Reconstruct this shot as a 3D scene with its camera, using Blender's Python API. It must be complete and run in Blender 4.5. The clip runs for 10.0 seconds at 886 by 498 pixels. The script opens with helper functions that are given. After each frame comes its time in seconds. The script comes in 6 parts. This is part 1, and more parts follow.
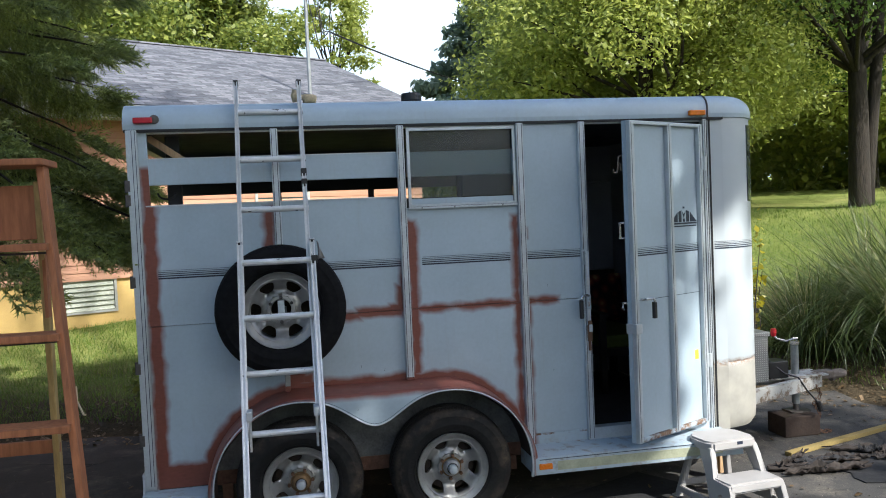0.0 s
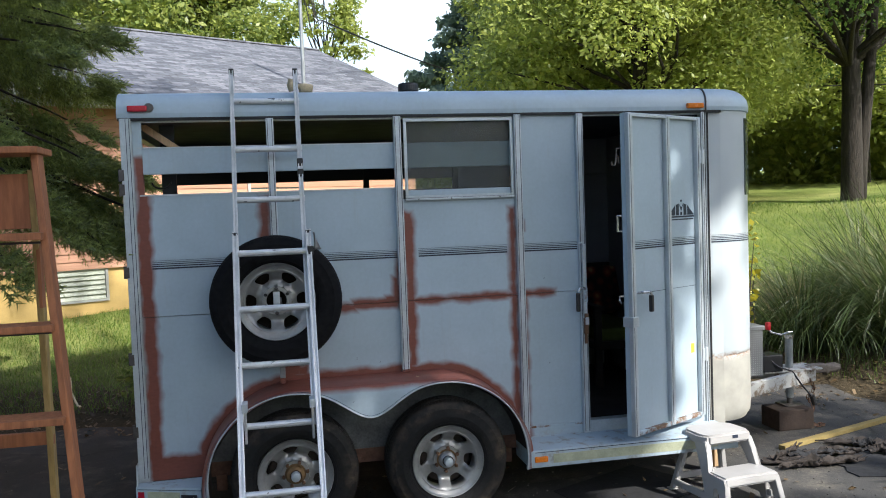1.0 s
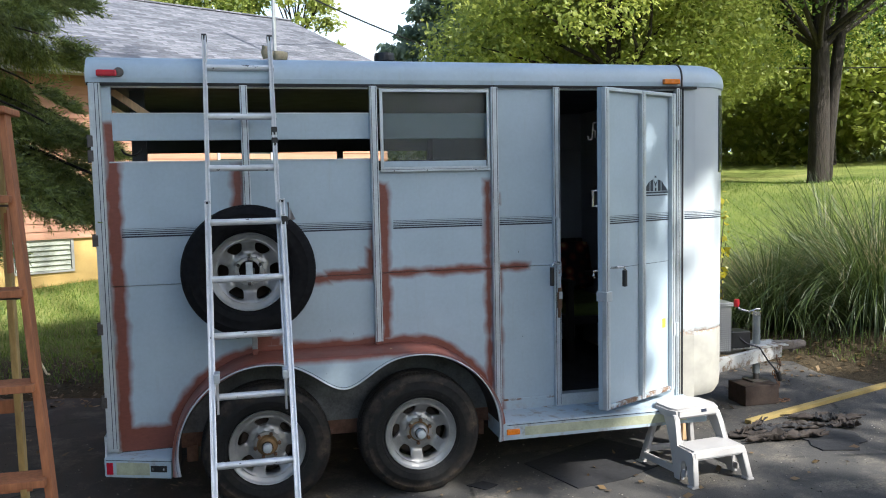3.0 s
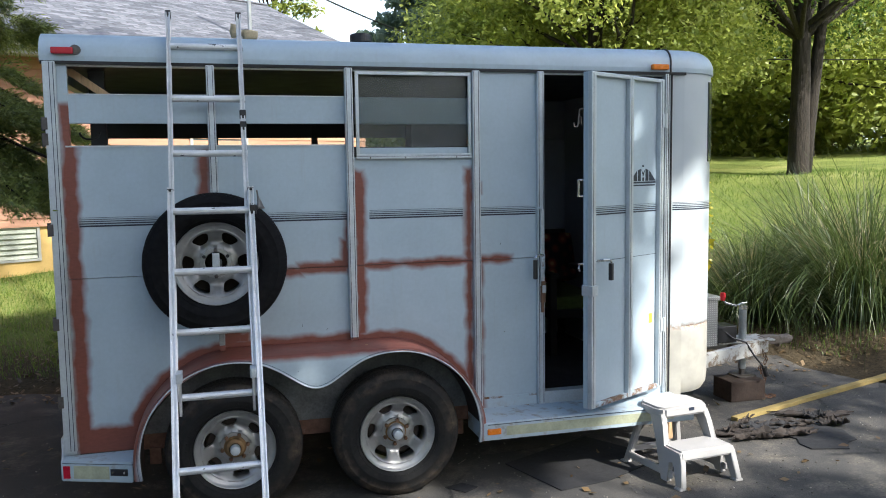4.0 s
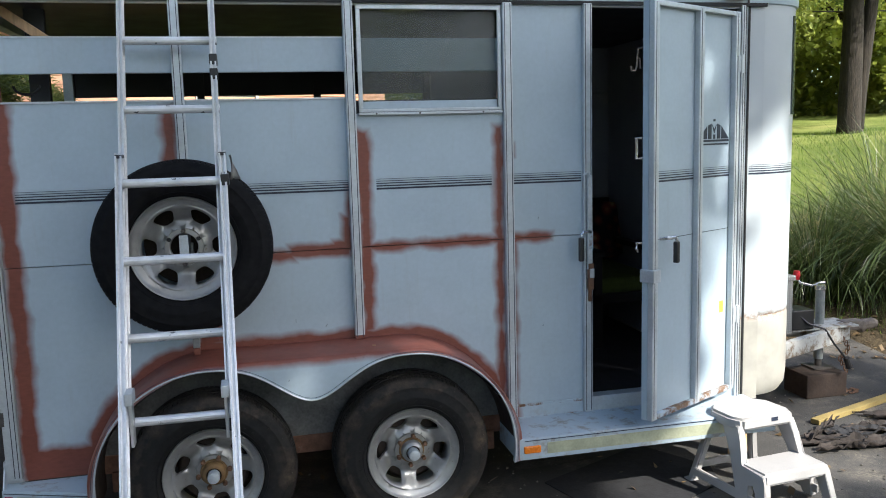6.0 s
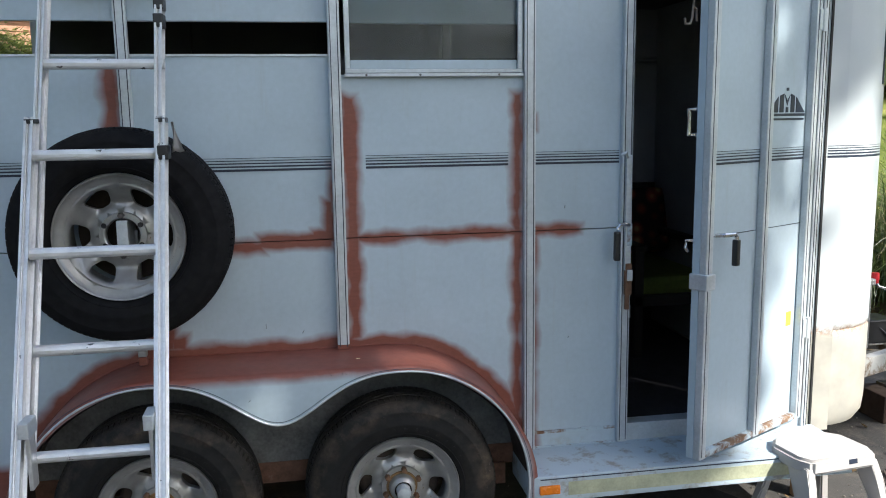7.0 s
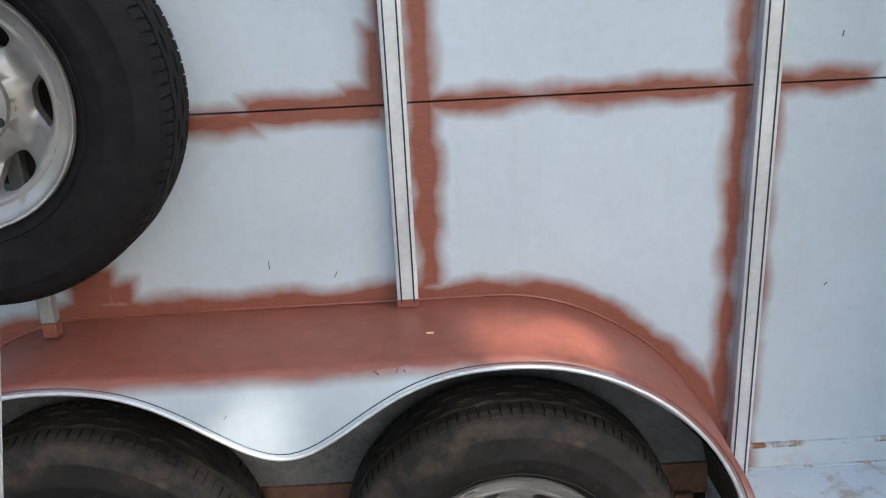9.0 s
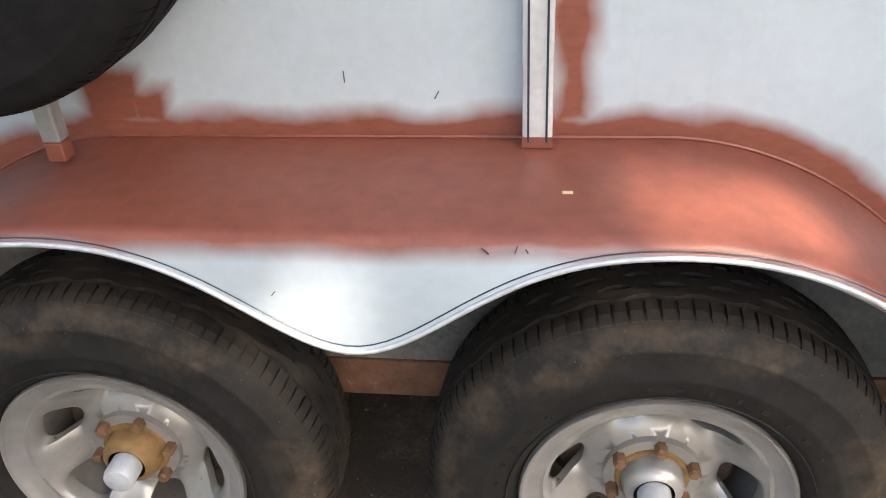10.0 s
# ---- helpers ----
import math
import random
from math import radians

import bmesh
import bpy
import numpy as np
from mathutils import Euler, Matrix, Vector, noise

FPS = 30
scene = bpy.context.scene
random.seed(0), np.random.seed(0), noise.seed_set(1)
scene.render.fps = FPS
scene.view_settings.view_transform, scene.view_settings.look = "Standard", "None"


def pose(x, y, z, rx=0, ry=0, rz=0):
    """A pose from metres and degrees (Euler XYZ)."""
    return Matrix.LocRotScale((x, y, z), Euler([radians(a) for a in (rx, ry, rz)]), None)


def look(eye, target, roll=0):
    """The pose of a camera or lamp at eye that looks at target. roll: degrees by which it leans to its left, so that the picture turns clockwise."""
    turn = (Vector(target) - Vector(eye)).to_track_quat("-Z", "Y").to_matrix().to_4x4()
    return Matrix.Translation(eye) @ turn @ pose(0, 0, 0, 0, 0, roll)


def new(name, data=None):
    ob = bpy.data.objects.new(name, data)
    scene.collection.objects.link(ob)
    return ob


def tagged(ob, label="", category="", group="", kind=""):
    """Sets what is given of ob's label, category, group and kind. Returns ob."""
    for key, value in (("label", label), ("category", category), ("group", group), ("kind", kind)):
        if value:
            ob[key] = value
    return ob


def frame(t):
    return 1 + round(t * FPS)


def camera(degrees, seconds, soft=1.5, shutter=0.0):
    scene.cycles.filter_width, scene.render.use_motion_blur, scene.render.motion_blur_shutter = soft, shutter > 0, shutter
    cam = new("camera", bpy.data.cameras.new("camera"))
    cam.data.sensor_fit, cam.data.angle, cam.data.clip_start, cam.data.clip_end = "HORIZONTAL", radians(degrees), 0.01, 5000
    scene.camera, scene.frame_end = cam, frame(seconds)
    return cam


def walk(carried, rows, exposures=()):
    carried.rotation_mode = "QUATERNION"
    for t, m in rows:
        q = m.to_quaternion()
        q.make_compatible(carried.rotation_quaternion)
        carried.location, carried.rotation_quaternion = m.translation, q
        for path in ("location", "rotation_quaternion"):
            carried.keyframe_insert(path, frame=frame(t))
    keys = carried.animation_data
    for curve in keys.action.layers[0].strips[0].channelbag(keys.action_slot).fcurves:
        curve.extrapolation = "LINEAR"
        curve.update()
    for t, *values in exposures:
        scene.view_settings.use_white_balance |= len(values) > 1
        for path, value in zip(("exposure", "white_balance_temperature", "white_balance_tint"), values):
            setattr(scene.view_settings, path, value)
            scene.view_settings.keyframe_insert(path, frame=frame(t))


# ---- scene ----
cam = camera(56.6, 10.0, 1.0)
PATH = [
    (0, (0.85, -4.887, 1.821), (1.224, -2.924, 1.74), -2.5),
    (0.5, (0.839, -4.858, 1.834), (1.223, -2.897, 1.745), -2.5),
    (1, (0.826, -4.853, 1.824), (1.219, -2.895, 1.721), -2.1),
    (1.5, (0.821, -4.858, 1.818), (1.223, -2.902, 1.712), -2.0),
    (2, (0.824, -4.866, 1.823), (1.225, -2.909, 1.716), -2.0),
    (2.5, (0.829, -4.863, 1.814), (1.231, -2.907, 1.699), -1.9),
    (3, (0.798, -4.825, 1.8), (1.261, -2.887, 1.638), -1.2),
    (4.5, (0.887, -4.43, 1.777), (1.401, -2.507, 1.584), -0.8),
    (5, (0.901, -4.231, 1.753), (1.389, -2.303, 1.545), -0.9),
    (5.5, (0.925, -4.01, 1.766), (1.38, -2.077, 1.525), -1.6),
    (5.7, (0.979, -3.911, 1.771), (1.434, -1.981, 1.512), -1.7),
    (6.8, (1.351, -3.239, 1.699), (1.723, -1.295, 1.417), -0.9),
    (7, (1.399, -3.104, 1.709), (1.738, -1.158, 1.397), -0.8),
    (7.5, (1.543, -2.735, 1.684), (1.749, -0.778, 1.329), -0.2),
    (8, (1.516, -2.382, 1.563), (1.656, -0.418, 1.21), -0.9),
    (8.5, (1.525, -2.038, 1.548), (1.634, -0.094, 1.09), -1.1),
    (9, (1.594, -1.639, 1.521), (1.628, 0.252, 0.871), -2.8),
    (9.5, (1.536, -1.354, 1.436), (1.548, 0.442, 0.554), -2.3),
    (10, (1.561, -1.144, 1.379), (1.311, 0.524, 0.303), -3.4),
]
EXPOSURE = [(0, 0.78, 6100, 9), (1, 0.85, 6100, 9), (3, 1.05, 6100, 9), (4.5, 1.10, 6180, 9), (5.5, 1.15, 6200, 9), (7, 1.22, 6300, 9), (7.5, 1.57, 6450, 9), (8, 1.99, 6650, 10), (8.5, 2.08, 6800, 12), (9, 2.15, 7050, 14), (10, 2.55, 7700, 17)]
walk(cam, [(t, look(eye, target, roll)) for t, eye, target, roll in PATH], EXPOSURE)

# ---- world, sun ----
SUN_TO = Vector((0.46, -0.60, 0.66)).normalized()
world = bpy.data.worlds.new("sky")
scene.world = world
world.use_nodes = True
_n = world.node_tree.nodes
_sky = _n.new("ShaderNodeTexSky")
_sky.sky_type = "NISHITA"
_sky.sun_disc = False
_sky.sun_elevation = math.asin(SUN_TO.z)
_sky.sun_rotation = math.atan2(SUN_TO.x, SUN_TO.y)
_sky.air_density, _sky.dust_density, _sky.ozone_density = 1.0, 2.0, 1.0
world.node_tree.links.new(_sky.outputs[0], _n["Background"].inputs[0])
_n["Background"].inputs[1].default_value = 0.15
sun = new("sun", bpy.data.lights.new("sun", "SUN"))
sun.data.energy, sun.data.angle, sun.data.color = 5.0, radians(0.6), (1.0, 0.94, 0.84)
sun.matrix_world = look((0, 0, 20), Vector((0, 0, 20)) - SUN_TO)


# a hazy white sky low in the north, far behind all else
def haze():
    m = bpy.data.materials.new("hazy_sky")
    m.use_nodes = True
    t = m.node_tree
    t.nodes.remove(t.nodes["Principled BSDF"])
    e = t.nodes.new("ShaderNodeEmission")
    n = t.nodes.new("ShaderNodeTexNoise")
    n.inputs["Scale"].default_value, n.inputs["Detail"].default_value = 0.006, 5
    c = t.nodes.new("ShaderNodeTexCoord")
    r = t.nodes.new("ShaderNodeValToRGB")
    r.color_ramp.elements[0].position, r.color_ramp.elements[0].color = 0.35, (0.62, 0.80, 0.95, 1)
    r.color_ramp.elements[1].position, r.color_ramp.elements[1].color = 0.62, (0.95, 0.98, 1.0, 1)
    t.links.new(c.outputs["Object"], n.inputs["Vector"])
    t.links.new(n.outputs[0], r.inputs[0])
    t.links.new(r.outputs[0], e.inputs[0])
    e.inputs[1].default_value = 0.95
    t.links.new(e.outputs[0], t.nodes["Material Output"].inputs[0])
    co, idx = [], []
    for i in range(25):
        a = radians(-75 + 150 * i / 24)
        for z in (-20, 90, 260):
            co.append((700 * math.sin(a), 700 * math.cos(a), z))
    me = bpy.data.meshes.new("backdrop")
    me.from_pydata(co, [], [(i * 3 + k, i * 3 + k + 1, i * 3 + k + 4, i * 3 + k + 3) for i in range(24) for k in (0, 1)])
    me.materials.append(m)
    tagged(new("backdrop", me), "bright hazy sky low over the woods", "sky", kind="structure")


haze()


# ---- materials ----
class Tree:
    """A small helper to write node trees."""

    def __init__(self, name, rough=0.6, metal=0.0, spec=0.5):
        self.m = bpy.data.materials.new(name)
        self.m.use_nodes = True
        self.t = self.m.node_tree
        self.b = self.t.nodes["Principled BSDF"]
        self.b.inputs["Roughness"].default_value = rough
        self.b.inputs["Metallic"].default_value = metal
        self.b.inputs["Specular IOR Level"].default_value = spec
        self.co = self.t.nodes.new("ShaderNodeTexCoord").outputs["Object"]

    def put(self, sock, v):
        if isinstance(v, bpy.types.NodeSocket):
            self.t.links.new(v, sock)
        else:
            sock.default_value = v

    def math(self, op, a, b=0.0, c=0.0, clamp=False):
        n = self.t.nodes.new("ShaderNodeMath")
        n.operation, n.use_clamp = op, clamp
        for i, v in enumerate((a, b, c)):
            self.put(n.inputs[i], v)
        return n.outputs[0]

    def noise(self, scale, detail=4.0, rough=0.55, co=None, stretch=None):
        n = self.t.nodes.new("ShaderNodeTexNoise")
        n.inputs["Scale"].default_value, n.inputs["Detail"].default_value, n.inputs["Roughness"].default_value = scale, detail, rough
        src = self.co if co is None else co
        if stretch:
            k = self.t.nodes.new("ShaderNodeMapping")
            k.inputs["Scale"].default_value = stretch
            self.t.links.new(src, k.inputs[0])
            src = k.outputs[0]
        self.t.links.new(src, n.inputs["Vector"])
        return n.outputs["Fac"]

    def ramp(self, fac, *stops):
        n = self.t.nodes.new("ShaderNodeValToRGB")
        e = n.color_ramp.elements
        while len(e) < len(stops):
            e.new(0.5)
        for el, (p, c) in zip(e, stops):
            el.position = p
            el.color = (*c, 1) if isinstance(c, tuple) else (c, c, c, 1)
        self.put(n.inputs[0], fac)
        return n.outputs[0]

    def mix(self, fac, a, b):
        n = self.t.nodes.new("ShaderNodeMix")
        n.data_type = "RGBA"
        self.put(n.inputs[0], fac)
        self.put(n.inputs[6], (*a, 1) if isinstance(a, tuple) else a)
        self.put(n.inputs[7], (*b, 1) if isinstance(b, tuple) else b)
        return n.outputs[2]

    def xyz(self):
        n = self.t.nodes.new("ShaderNodeSeparateXYZ")
        self.t.links.new(self.co, n.inputs[0])
        return n.outputs

    def rnd(self):
        return self.t.nodes.new("ShaderNodeObjectInfo").outputs["Random"]

    def island(self):
        return self.t.nodes.new("ShaderNodeNewGeometry").outputs["Random Per Island"]

    def bump(self, height, strength=0.3, dist=0.01):
        n = self.t.nodes.new("ShaderNodeBump")
        n.inputs["Strength"].default_value, n.inputs["Distance"].default_value = strength, dist
        self.t.links.new(height, n.inputs["Height"])
        self.t.links.new(n.outputs[0], self.b.inputs["Normal"])

    def col(self, c):
        self.put(self.b.inputs["Base Color"], (*c, 1) if isinstance(c, tuple) else c)
        return self

    def rough(self, r):
        self.put(self.b.inputs["Roughness"], r)
        return self


def plain(name, c, rough=0.6, metal=0.0, var=0.25, scale=9.0, bump=0.15, fine=90.0):
    """A worn surface: two scales of variation round one colour."""
    k = Tree(name, rough, metal)
    f = k.math("ADD", k.math("MULTIPLY", k.noise(scale), 0.65), k.math("MULTIPLY", k.noise(fine, 3), 0.35))
    lo, hi = tuple(v * (1 - var) for v in c), tuple(min(1, v * (1 + var)) for v in c)
    k.col(k.ramp(f, (0.3, lo), (0.7, hi)))
    k.rough(k.math("MULTIPLY_ADD", k.noise(scale * 2.3), 0.3, rough - 0.15))
    if bump:
        k.bump(k.noise(fine, 4), bump, 0.004)
    return k.m


def rounded(k, x, z):
    """Distance from the wheel cover's outline in the plane of the trailer's side."""
    px = k.math("DIVIDE", k.math("MAXIMUM", k.math("SUBTRACT", k.math("ABSOLUTE", k.math("SUBTRACT", x, 1.304)), 0.436), 0.0), 0.51)
    pz = k.math("DIVIDE", k.math("MAXIMUM", k.math("SUBTRACT", z, 0.36), 0.0), 0.485)
    ln = k.math("POWER", k.math("ADD", k.math("POWER", px, 1.8), k.math("POWER", pz, 1.8)), 1 / 1.8)
    return k.math("MULTIPLY", k.math("SUBTRACT", ln, 1.0), 0.49)


PRIMER = (0.188, 0.058, 0.039)
PAINT = (0.385, 0.468, 0.53)
# brushed primer strokes on the side: x from, x to, z from, z to
STROKES = [
    (0.06, 0.138, 0.36, 2.16), (0.06, 0.42, 0.30, 0.465), (0.725, 0.79, 1.66, 1.93), (1.56, 1.630, 0.86, 1.81),
    (1.485, 1.53, 1.25, 1.42), (1.505, 1.53, 1.40, 1.56), (1.44, 1.50, 1.262, 1.305), (1.10, 1.27, 1.220, 1.272), (1.24, 1.52, 1.232, 1.292), (0.83, 0.93, 0.86, 0.955), (0.90, 0.97, 0.86, 0.925), (1.60, 2.25, 1.242, 1.290), (2.30, 2.505, 1.246, 1.290),
    (2.212, 2.26, 0.36, 1.81), (2.29, 2.318, 0.36, 1.25), (2.29, 2.310, 1.665, 1.72)]


def painted(name, primer=True, cover=False):
    """Grey-blue trailer paint with scuffs, and brushed red primer where it was treated."""
    k = Tree(name, 0.34)
    x, y, z = k.xyz()
    big, fine = k.noise(2.2, 5), k.noise(46, 4)
    base = k.ramp(k.math("ADD", k.math("MULTIPLY", big, 0.7), k.math("MULTIPLY", fine, 0.3)),
                  (0.3, tuple(v * 0.88 for v in PAINT)), (0.7, tuple(min(1, v * 1.1) for v in PAINT)))
    streak = k.ramp(k.noise(5, 6, 0.7, stretch=(6, 6, 0.5)), (0.56, 0.0), (0.78, 0.35))
    base = k.mix(streak, base, (0.34, 0.36, 0.36))
    low = k.math("MULTIPLY", k.ramp(z, (0.36, 0.6), (0.42, 0.0)), k.ramp(k.noise(14, 6, 0.7), (0.52, 0.0), (0.66, 1.0)))
    base = k.mix(low, base, (0.30, 0.19, 0.10))
    rough = k.math("MULTIPLY_ADD", k.noise(7, 4), 0.25, 0.22)
    if primer:
        wob = k.math("MULTIPLY_ADD", k.noise(9, 1.0, 0.4), 0.052, -0.026)
        wob = k.math("ADD", wob, k.math("MULTIPLY_ADD", k.noise(34, 1.0, 0.4), 0.010, -0.005))
        d = None
        if cover:
            wob = k.math("MULTIPLY", wob, 0.5)
            d = k.math("SUBTRACT", -0.030, rounded(k, x, z))
        else:
            for x0, x1, z0, z1 in STROKES:
                dx = k.math("SUBTRACT", k.math("ABSOLUTE", k.math("SUBTRACT", x, (x0 + x1) / 2)), (x1 - x0) / 2)
                dz = k.math("SUBTRACT", k.math("ABSOLUTE", k.math("SUBTRACT", z, (z0 + z1) / 2)), (z1 - z0) / 2)
                b = k.math("MAXIMUM", dx, dz)
                d = b if d is None else k.math("MINIMUM", d, b)
            d = k.math("MINIMUM", d, k.math("MAXIMUM", k.math("SUBTRACT", rounded(k, x, z), 0.042), k.math("SUBTRACT", -0.02, rounded(k, x, z))))
        f = k.math("DIVIDE", k.math("SUBTRACT", 0.017, k.math("ADD", d, wob)), 0.034, clamp=True)
        n2 = k.noise(30, 4, 0.6, stretch=(1, 1, 3))
        red = k.ramp(n2, (0.3, tuple(v * 0.86 for v in PRIMER)), (0.7, tuple(v * 1.13 for v in PRIMER)))
        base = k.mix(f, base, red)
        rough = k.math("ADD", rough, k.math("MULTIPLY", f, 0.1))
    k.col(base).rough(rough)
    k.bump(k.math("ADD", k.noise(3, 2), k.math("MULTIPLY", fine, 0.12)), 0.12, 0.02)
    return k.m


M = {}
M["paint"] = painted("trailer_paint")
M["paint_plain"] = painted("trailer_paint_clean", primer=False)
M["cover"] = painted("wheel_cover_paint", cover=True)


def flecked():
    """Dull aluminium with dark chips of old paint."""
    k = Tree("flecked_aluminium", 0.38, 0.45)
    base = k.ramp(k.noise(12, 4), (0.3, (0.58, 0.59, 0.60)), (0.7, (0.80, 0.81, 0.82)))
    chip = k.ramp(k.noise(26, 5, 0.62, stretch=(0.55, 1, 1)), (0.625, 0.0), (0.645, 1.0))
    k.col(k.mix(chip, base, (0.10, 0.10, 0.105)))
    k.bump(k.noise(140, 3, 0.5, stretch=(0.05, 1, 1)), 0.25, 0.003)
    return k.m


M["alu_flecked"] = flecked()
M["white_alu"] = plain("aged_aluminium", (0.50, 0.54, 0.57), 0.38, 0.35, 0.2, 6)
M["alu"] = plain("ladder_aluminium", (0.62, 0.63, 0.64), 0.34, 0.6, 0.2, 10)
M["chrome"] = plain("dull_chrome", (0.6, 0.6, 0.6), 0.25, 0.9, 0.15)
M["line"] = plain("dark_pinstripe", (0.016, 0.024, 0.045), 0.4, 0, 0.2, 9, 0)
M["black"] = plain("black_plastic", (0.015, 0.015, 0.017), 0.42, 0, 0.3)
M["seal"] = plain("black_rubber_seal", (0.012, 0.012, 0.013), 0.7, 0, 0.3)
# near-black: the shade inside the stall is put into this colour
M["inside"] = plain("shaded_inner_panel", (0.024, 0.026, 0.031), 0.6, 0, 0.2, 3)
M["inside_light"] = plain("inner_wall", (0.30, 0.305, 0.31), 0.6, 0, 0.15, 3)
M["mat"] = plain("floor_rubber_mat", (0.025, 0.022, 0.026), 0.8, 0, 0.4)
M["red_lens"] = plain("red_lens", (0.45, 0.012, 0.03), 0.2, 0, 0.2, 20, 0)
M["amber"] = plain("amber_lens", (0.75, 0.20, 0.015), 0.25, 0, 0.2, 20, 0)
M["yellow"] = plain("yellow_sticker", (0.75, 0.60, 0.06), 0.4, 0, 0.15)
M["tape"] = plain("faded_tape", (0.37, 0.385, 0.27), 0.6, 0, 0.25, 16)
M["white_plastic"] = plain("white_plastic", (0.37, 0.355, 0.345), 0.42, 0, 0.08, 5, 0.05, 200)
M["red_plastic"] = plain("red_plastic", (0.6, 0.02, 0.03), 0.35, 0, 0.15)
M["lumber"] = plain("yellow_lumber", (0.29, 0.215, 0.075), 0.65, 0, 0.3, 4)
M["block"] = plain("weathered_block", (0.034, 0.021, 0.015), 0.85, 0, 0.4, 12, 0.5, 60)
M["tan_cloth"] = plain("tan_cloth", (0.50, 0.40, 0.25), 0.9, 0, 0.3, 20, 0.4)
M["steel_dark"] = plain("dark_steel", (0.10, 0.09, 0.085), 0.6, 0.6, 0.4, 14)
M["jack"] = plain("grey_steel", (0.30, 0.32, 0.33), 0.45, 0.5, 0.25)
# dirt and the wheel well's shade together in one dark grey
M["well_wall"] = plain("dirty_shaded_well_wall", (0.115, 0.118, 0.115), 0.8, 0, 0.55, 7)
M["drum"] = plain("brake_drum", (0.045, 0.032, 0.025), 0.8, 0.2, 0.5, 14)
M["green_cushion"] = plain("green_cushion", (0.12, 0.14, 0.03), 0.9, 0, 0.25, 20, 0.3)
M["dark_wood"] = plain("dark_wood", (0.022, 0.017, 0.014), 0.5, 0, 0.3)
M["shred"] = plain("torn_roofing", (0.026, 0.019, 0.015), 0.85, 0, 0.75, 14, 0.6, 60)
M["felt"] = plain("black_felt", (0.014, 0.014, 0.016), 0.9, 0, 0.4, 12, 0.4, 70)


def rim_material():
    k = Tree("silver_wheel_paint", 0.34, 0.5)
    k.col(k.ramp(k.noise(12, 5), (0.3, (0.26, 0.26, 0.255)), (0.7, (0.37, 0.37, 0.365))))
    spot = k.ramp(k.noise(55, 5, 0.65), (0.66, 0.0), (0.72, 1.0))
    k.col(k.mix(spot, k.ramp(k.noise(12, 5), (0.3, (0.26, 0.26, 0.255)), (0.7, (0.37, 0.37, 0.365))), (0.20, 0.13, 0.09)))
    k.bump(k.noise(80, 3), 0.08, 0.003)
    return k.m


def rust_material(name, a, b, paint=None, amount=0.5):
    k = Tree(name, 0.8)
    c = k.ramp(k.noise(22, 6, 0.7), (0.3, a), (0.7, b))
    if paint:
        c = k.mix(k.ramp(k.noise(11, 6, 0.7), (amount - 0.06, 0.0), (amount + 0.06, 1.0)), c, paint)
    k.col(c)
    k.bump(k.noise(70, 5), 0.5, 0.004)
    return k.m


def tyre_material():
    k = Tree("tyre_rubber", 0.75, spec=0.3)
    x, y, z = k.xyz()
    r = k.math("SQRT", k.math("ADD", k.math("MULTIPLY", x, x), k.math("MULTIPLY", z, z)))
    # dried mud clings to the shoulder, in uneven patches
    band = k.ramp(k.math("ADD", r, k.math("MULTIPLY_ADD", k.noise(11, 4), 0.05, -0.025)), (0.275, 0.0), (0.315, 1.0), (0.338, 0.8), (0.355, 0.25))
    dust = k.math("MULTIPLY", band, k.ramp(k.noise(5.5, 5, 0.65), (0.46, 0.0), (0.62, 1.0)))
    dust = k.math("ADD", dust, k.math("MULTIPLY", k.ramp(k.noise(3.5, 6, 0.7), (0.5, 0.0), (0.75, 1.0)), 0.25), clamp=True)
    speck = k.ramp(k.noise(150, 3, 0.6), (0.70, 0.0), (0.74, 0.8))
    rub = k.ramp(k.noise(40, 4), (0.3, (0.006, 0.006, 0.0065)), (0.7, (0.013, 0.0125, 0.012)))
    rub = k.mix(k.math("MULTIPLY", dust, k.ramp(k.noise(60, 5, 0.7), (0.3, 0.45), (0.65, 1.0))), rub, (0.085, 0.063, 0.044))
    k.col(k.mix(k.math("MULTIPLY", speck, band), rub, (0.16, 0.14, 0.11)))
    k.bump(k.noise(120, 4), 0.25, 0.002)
    return k.m


def clean_tyre():
    k = Tree("dark_tyre_rubber", 0.85, spec=0.14)
    k.col(k.ramp(k.noise(30, 4), (0.3, (0.006, 0.006, 0.007)), (0.7, (0.012, 0.012, 0.013))))
    k.bump(k.noise(120, 4), 0.25, 0.002)
    return k.m


def nose_material():
    """Front panel: paint whitened for sunlight above, a rusty dent line and dirty tan paint below."""
    k = Tree("nose_paint", 0.36)
    x, y, z = k.xyz()
    # whiter than PAINT, with the sun on the nose put into the colour
    base = k.ramp(k.noise(2.2, 5), (0.3, (0.42, 0.465, 0.495)), (0.7, (0.50, 0.54, 0.56)))
    wob = k.math("MULTIPLY_ADD", k.noise(9, 4), 0.06, -0.03)
    zz = k.math("ADD", z, wob)
    tan = k.ramp(k.noise(6, 5), (0.35, (0.30, 0.29, 0.26)), (0.7, (0.42, 0.40, 0.35)))
    base = k.mix(k.ramp(zz, (0.76, 1.0), (0.80, 0.0)), base, tan)
    line = k.math("SUBTRACT", 1.0, k.math("DIVIDE", k.math("ABSOLUTE", k.math("SUBTRACT", zz, 0.785)), 0.028), clamp=True)
    line = k.math("MULTIPLY", line, k.ramp(k.noise(40, 5, 0.7), (0.42, 0.2), (0.6, 1.0)))
    base = k.mix(line, base, (0.27, 0.145, 0.07))
    k.col(base)
    k.bump(k.math("MULTIPLY", line, -1.0), 0.4, 0.01)
    return k.m


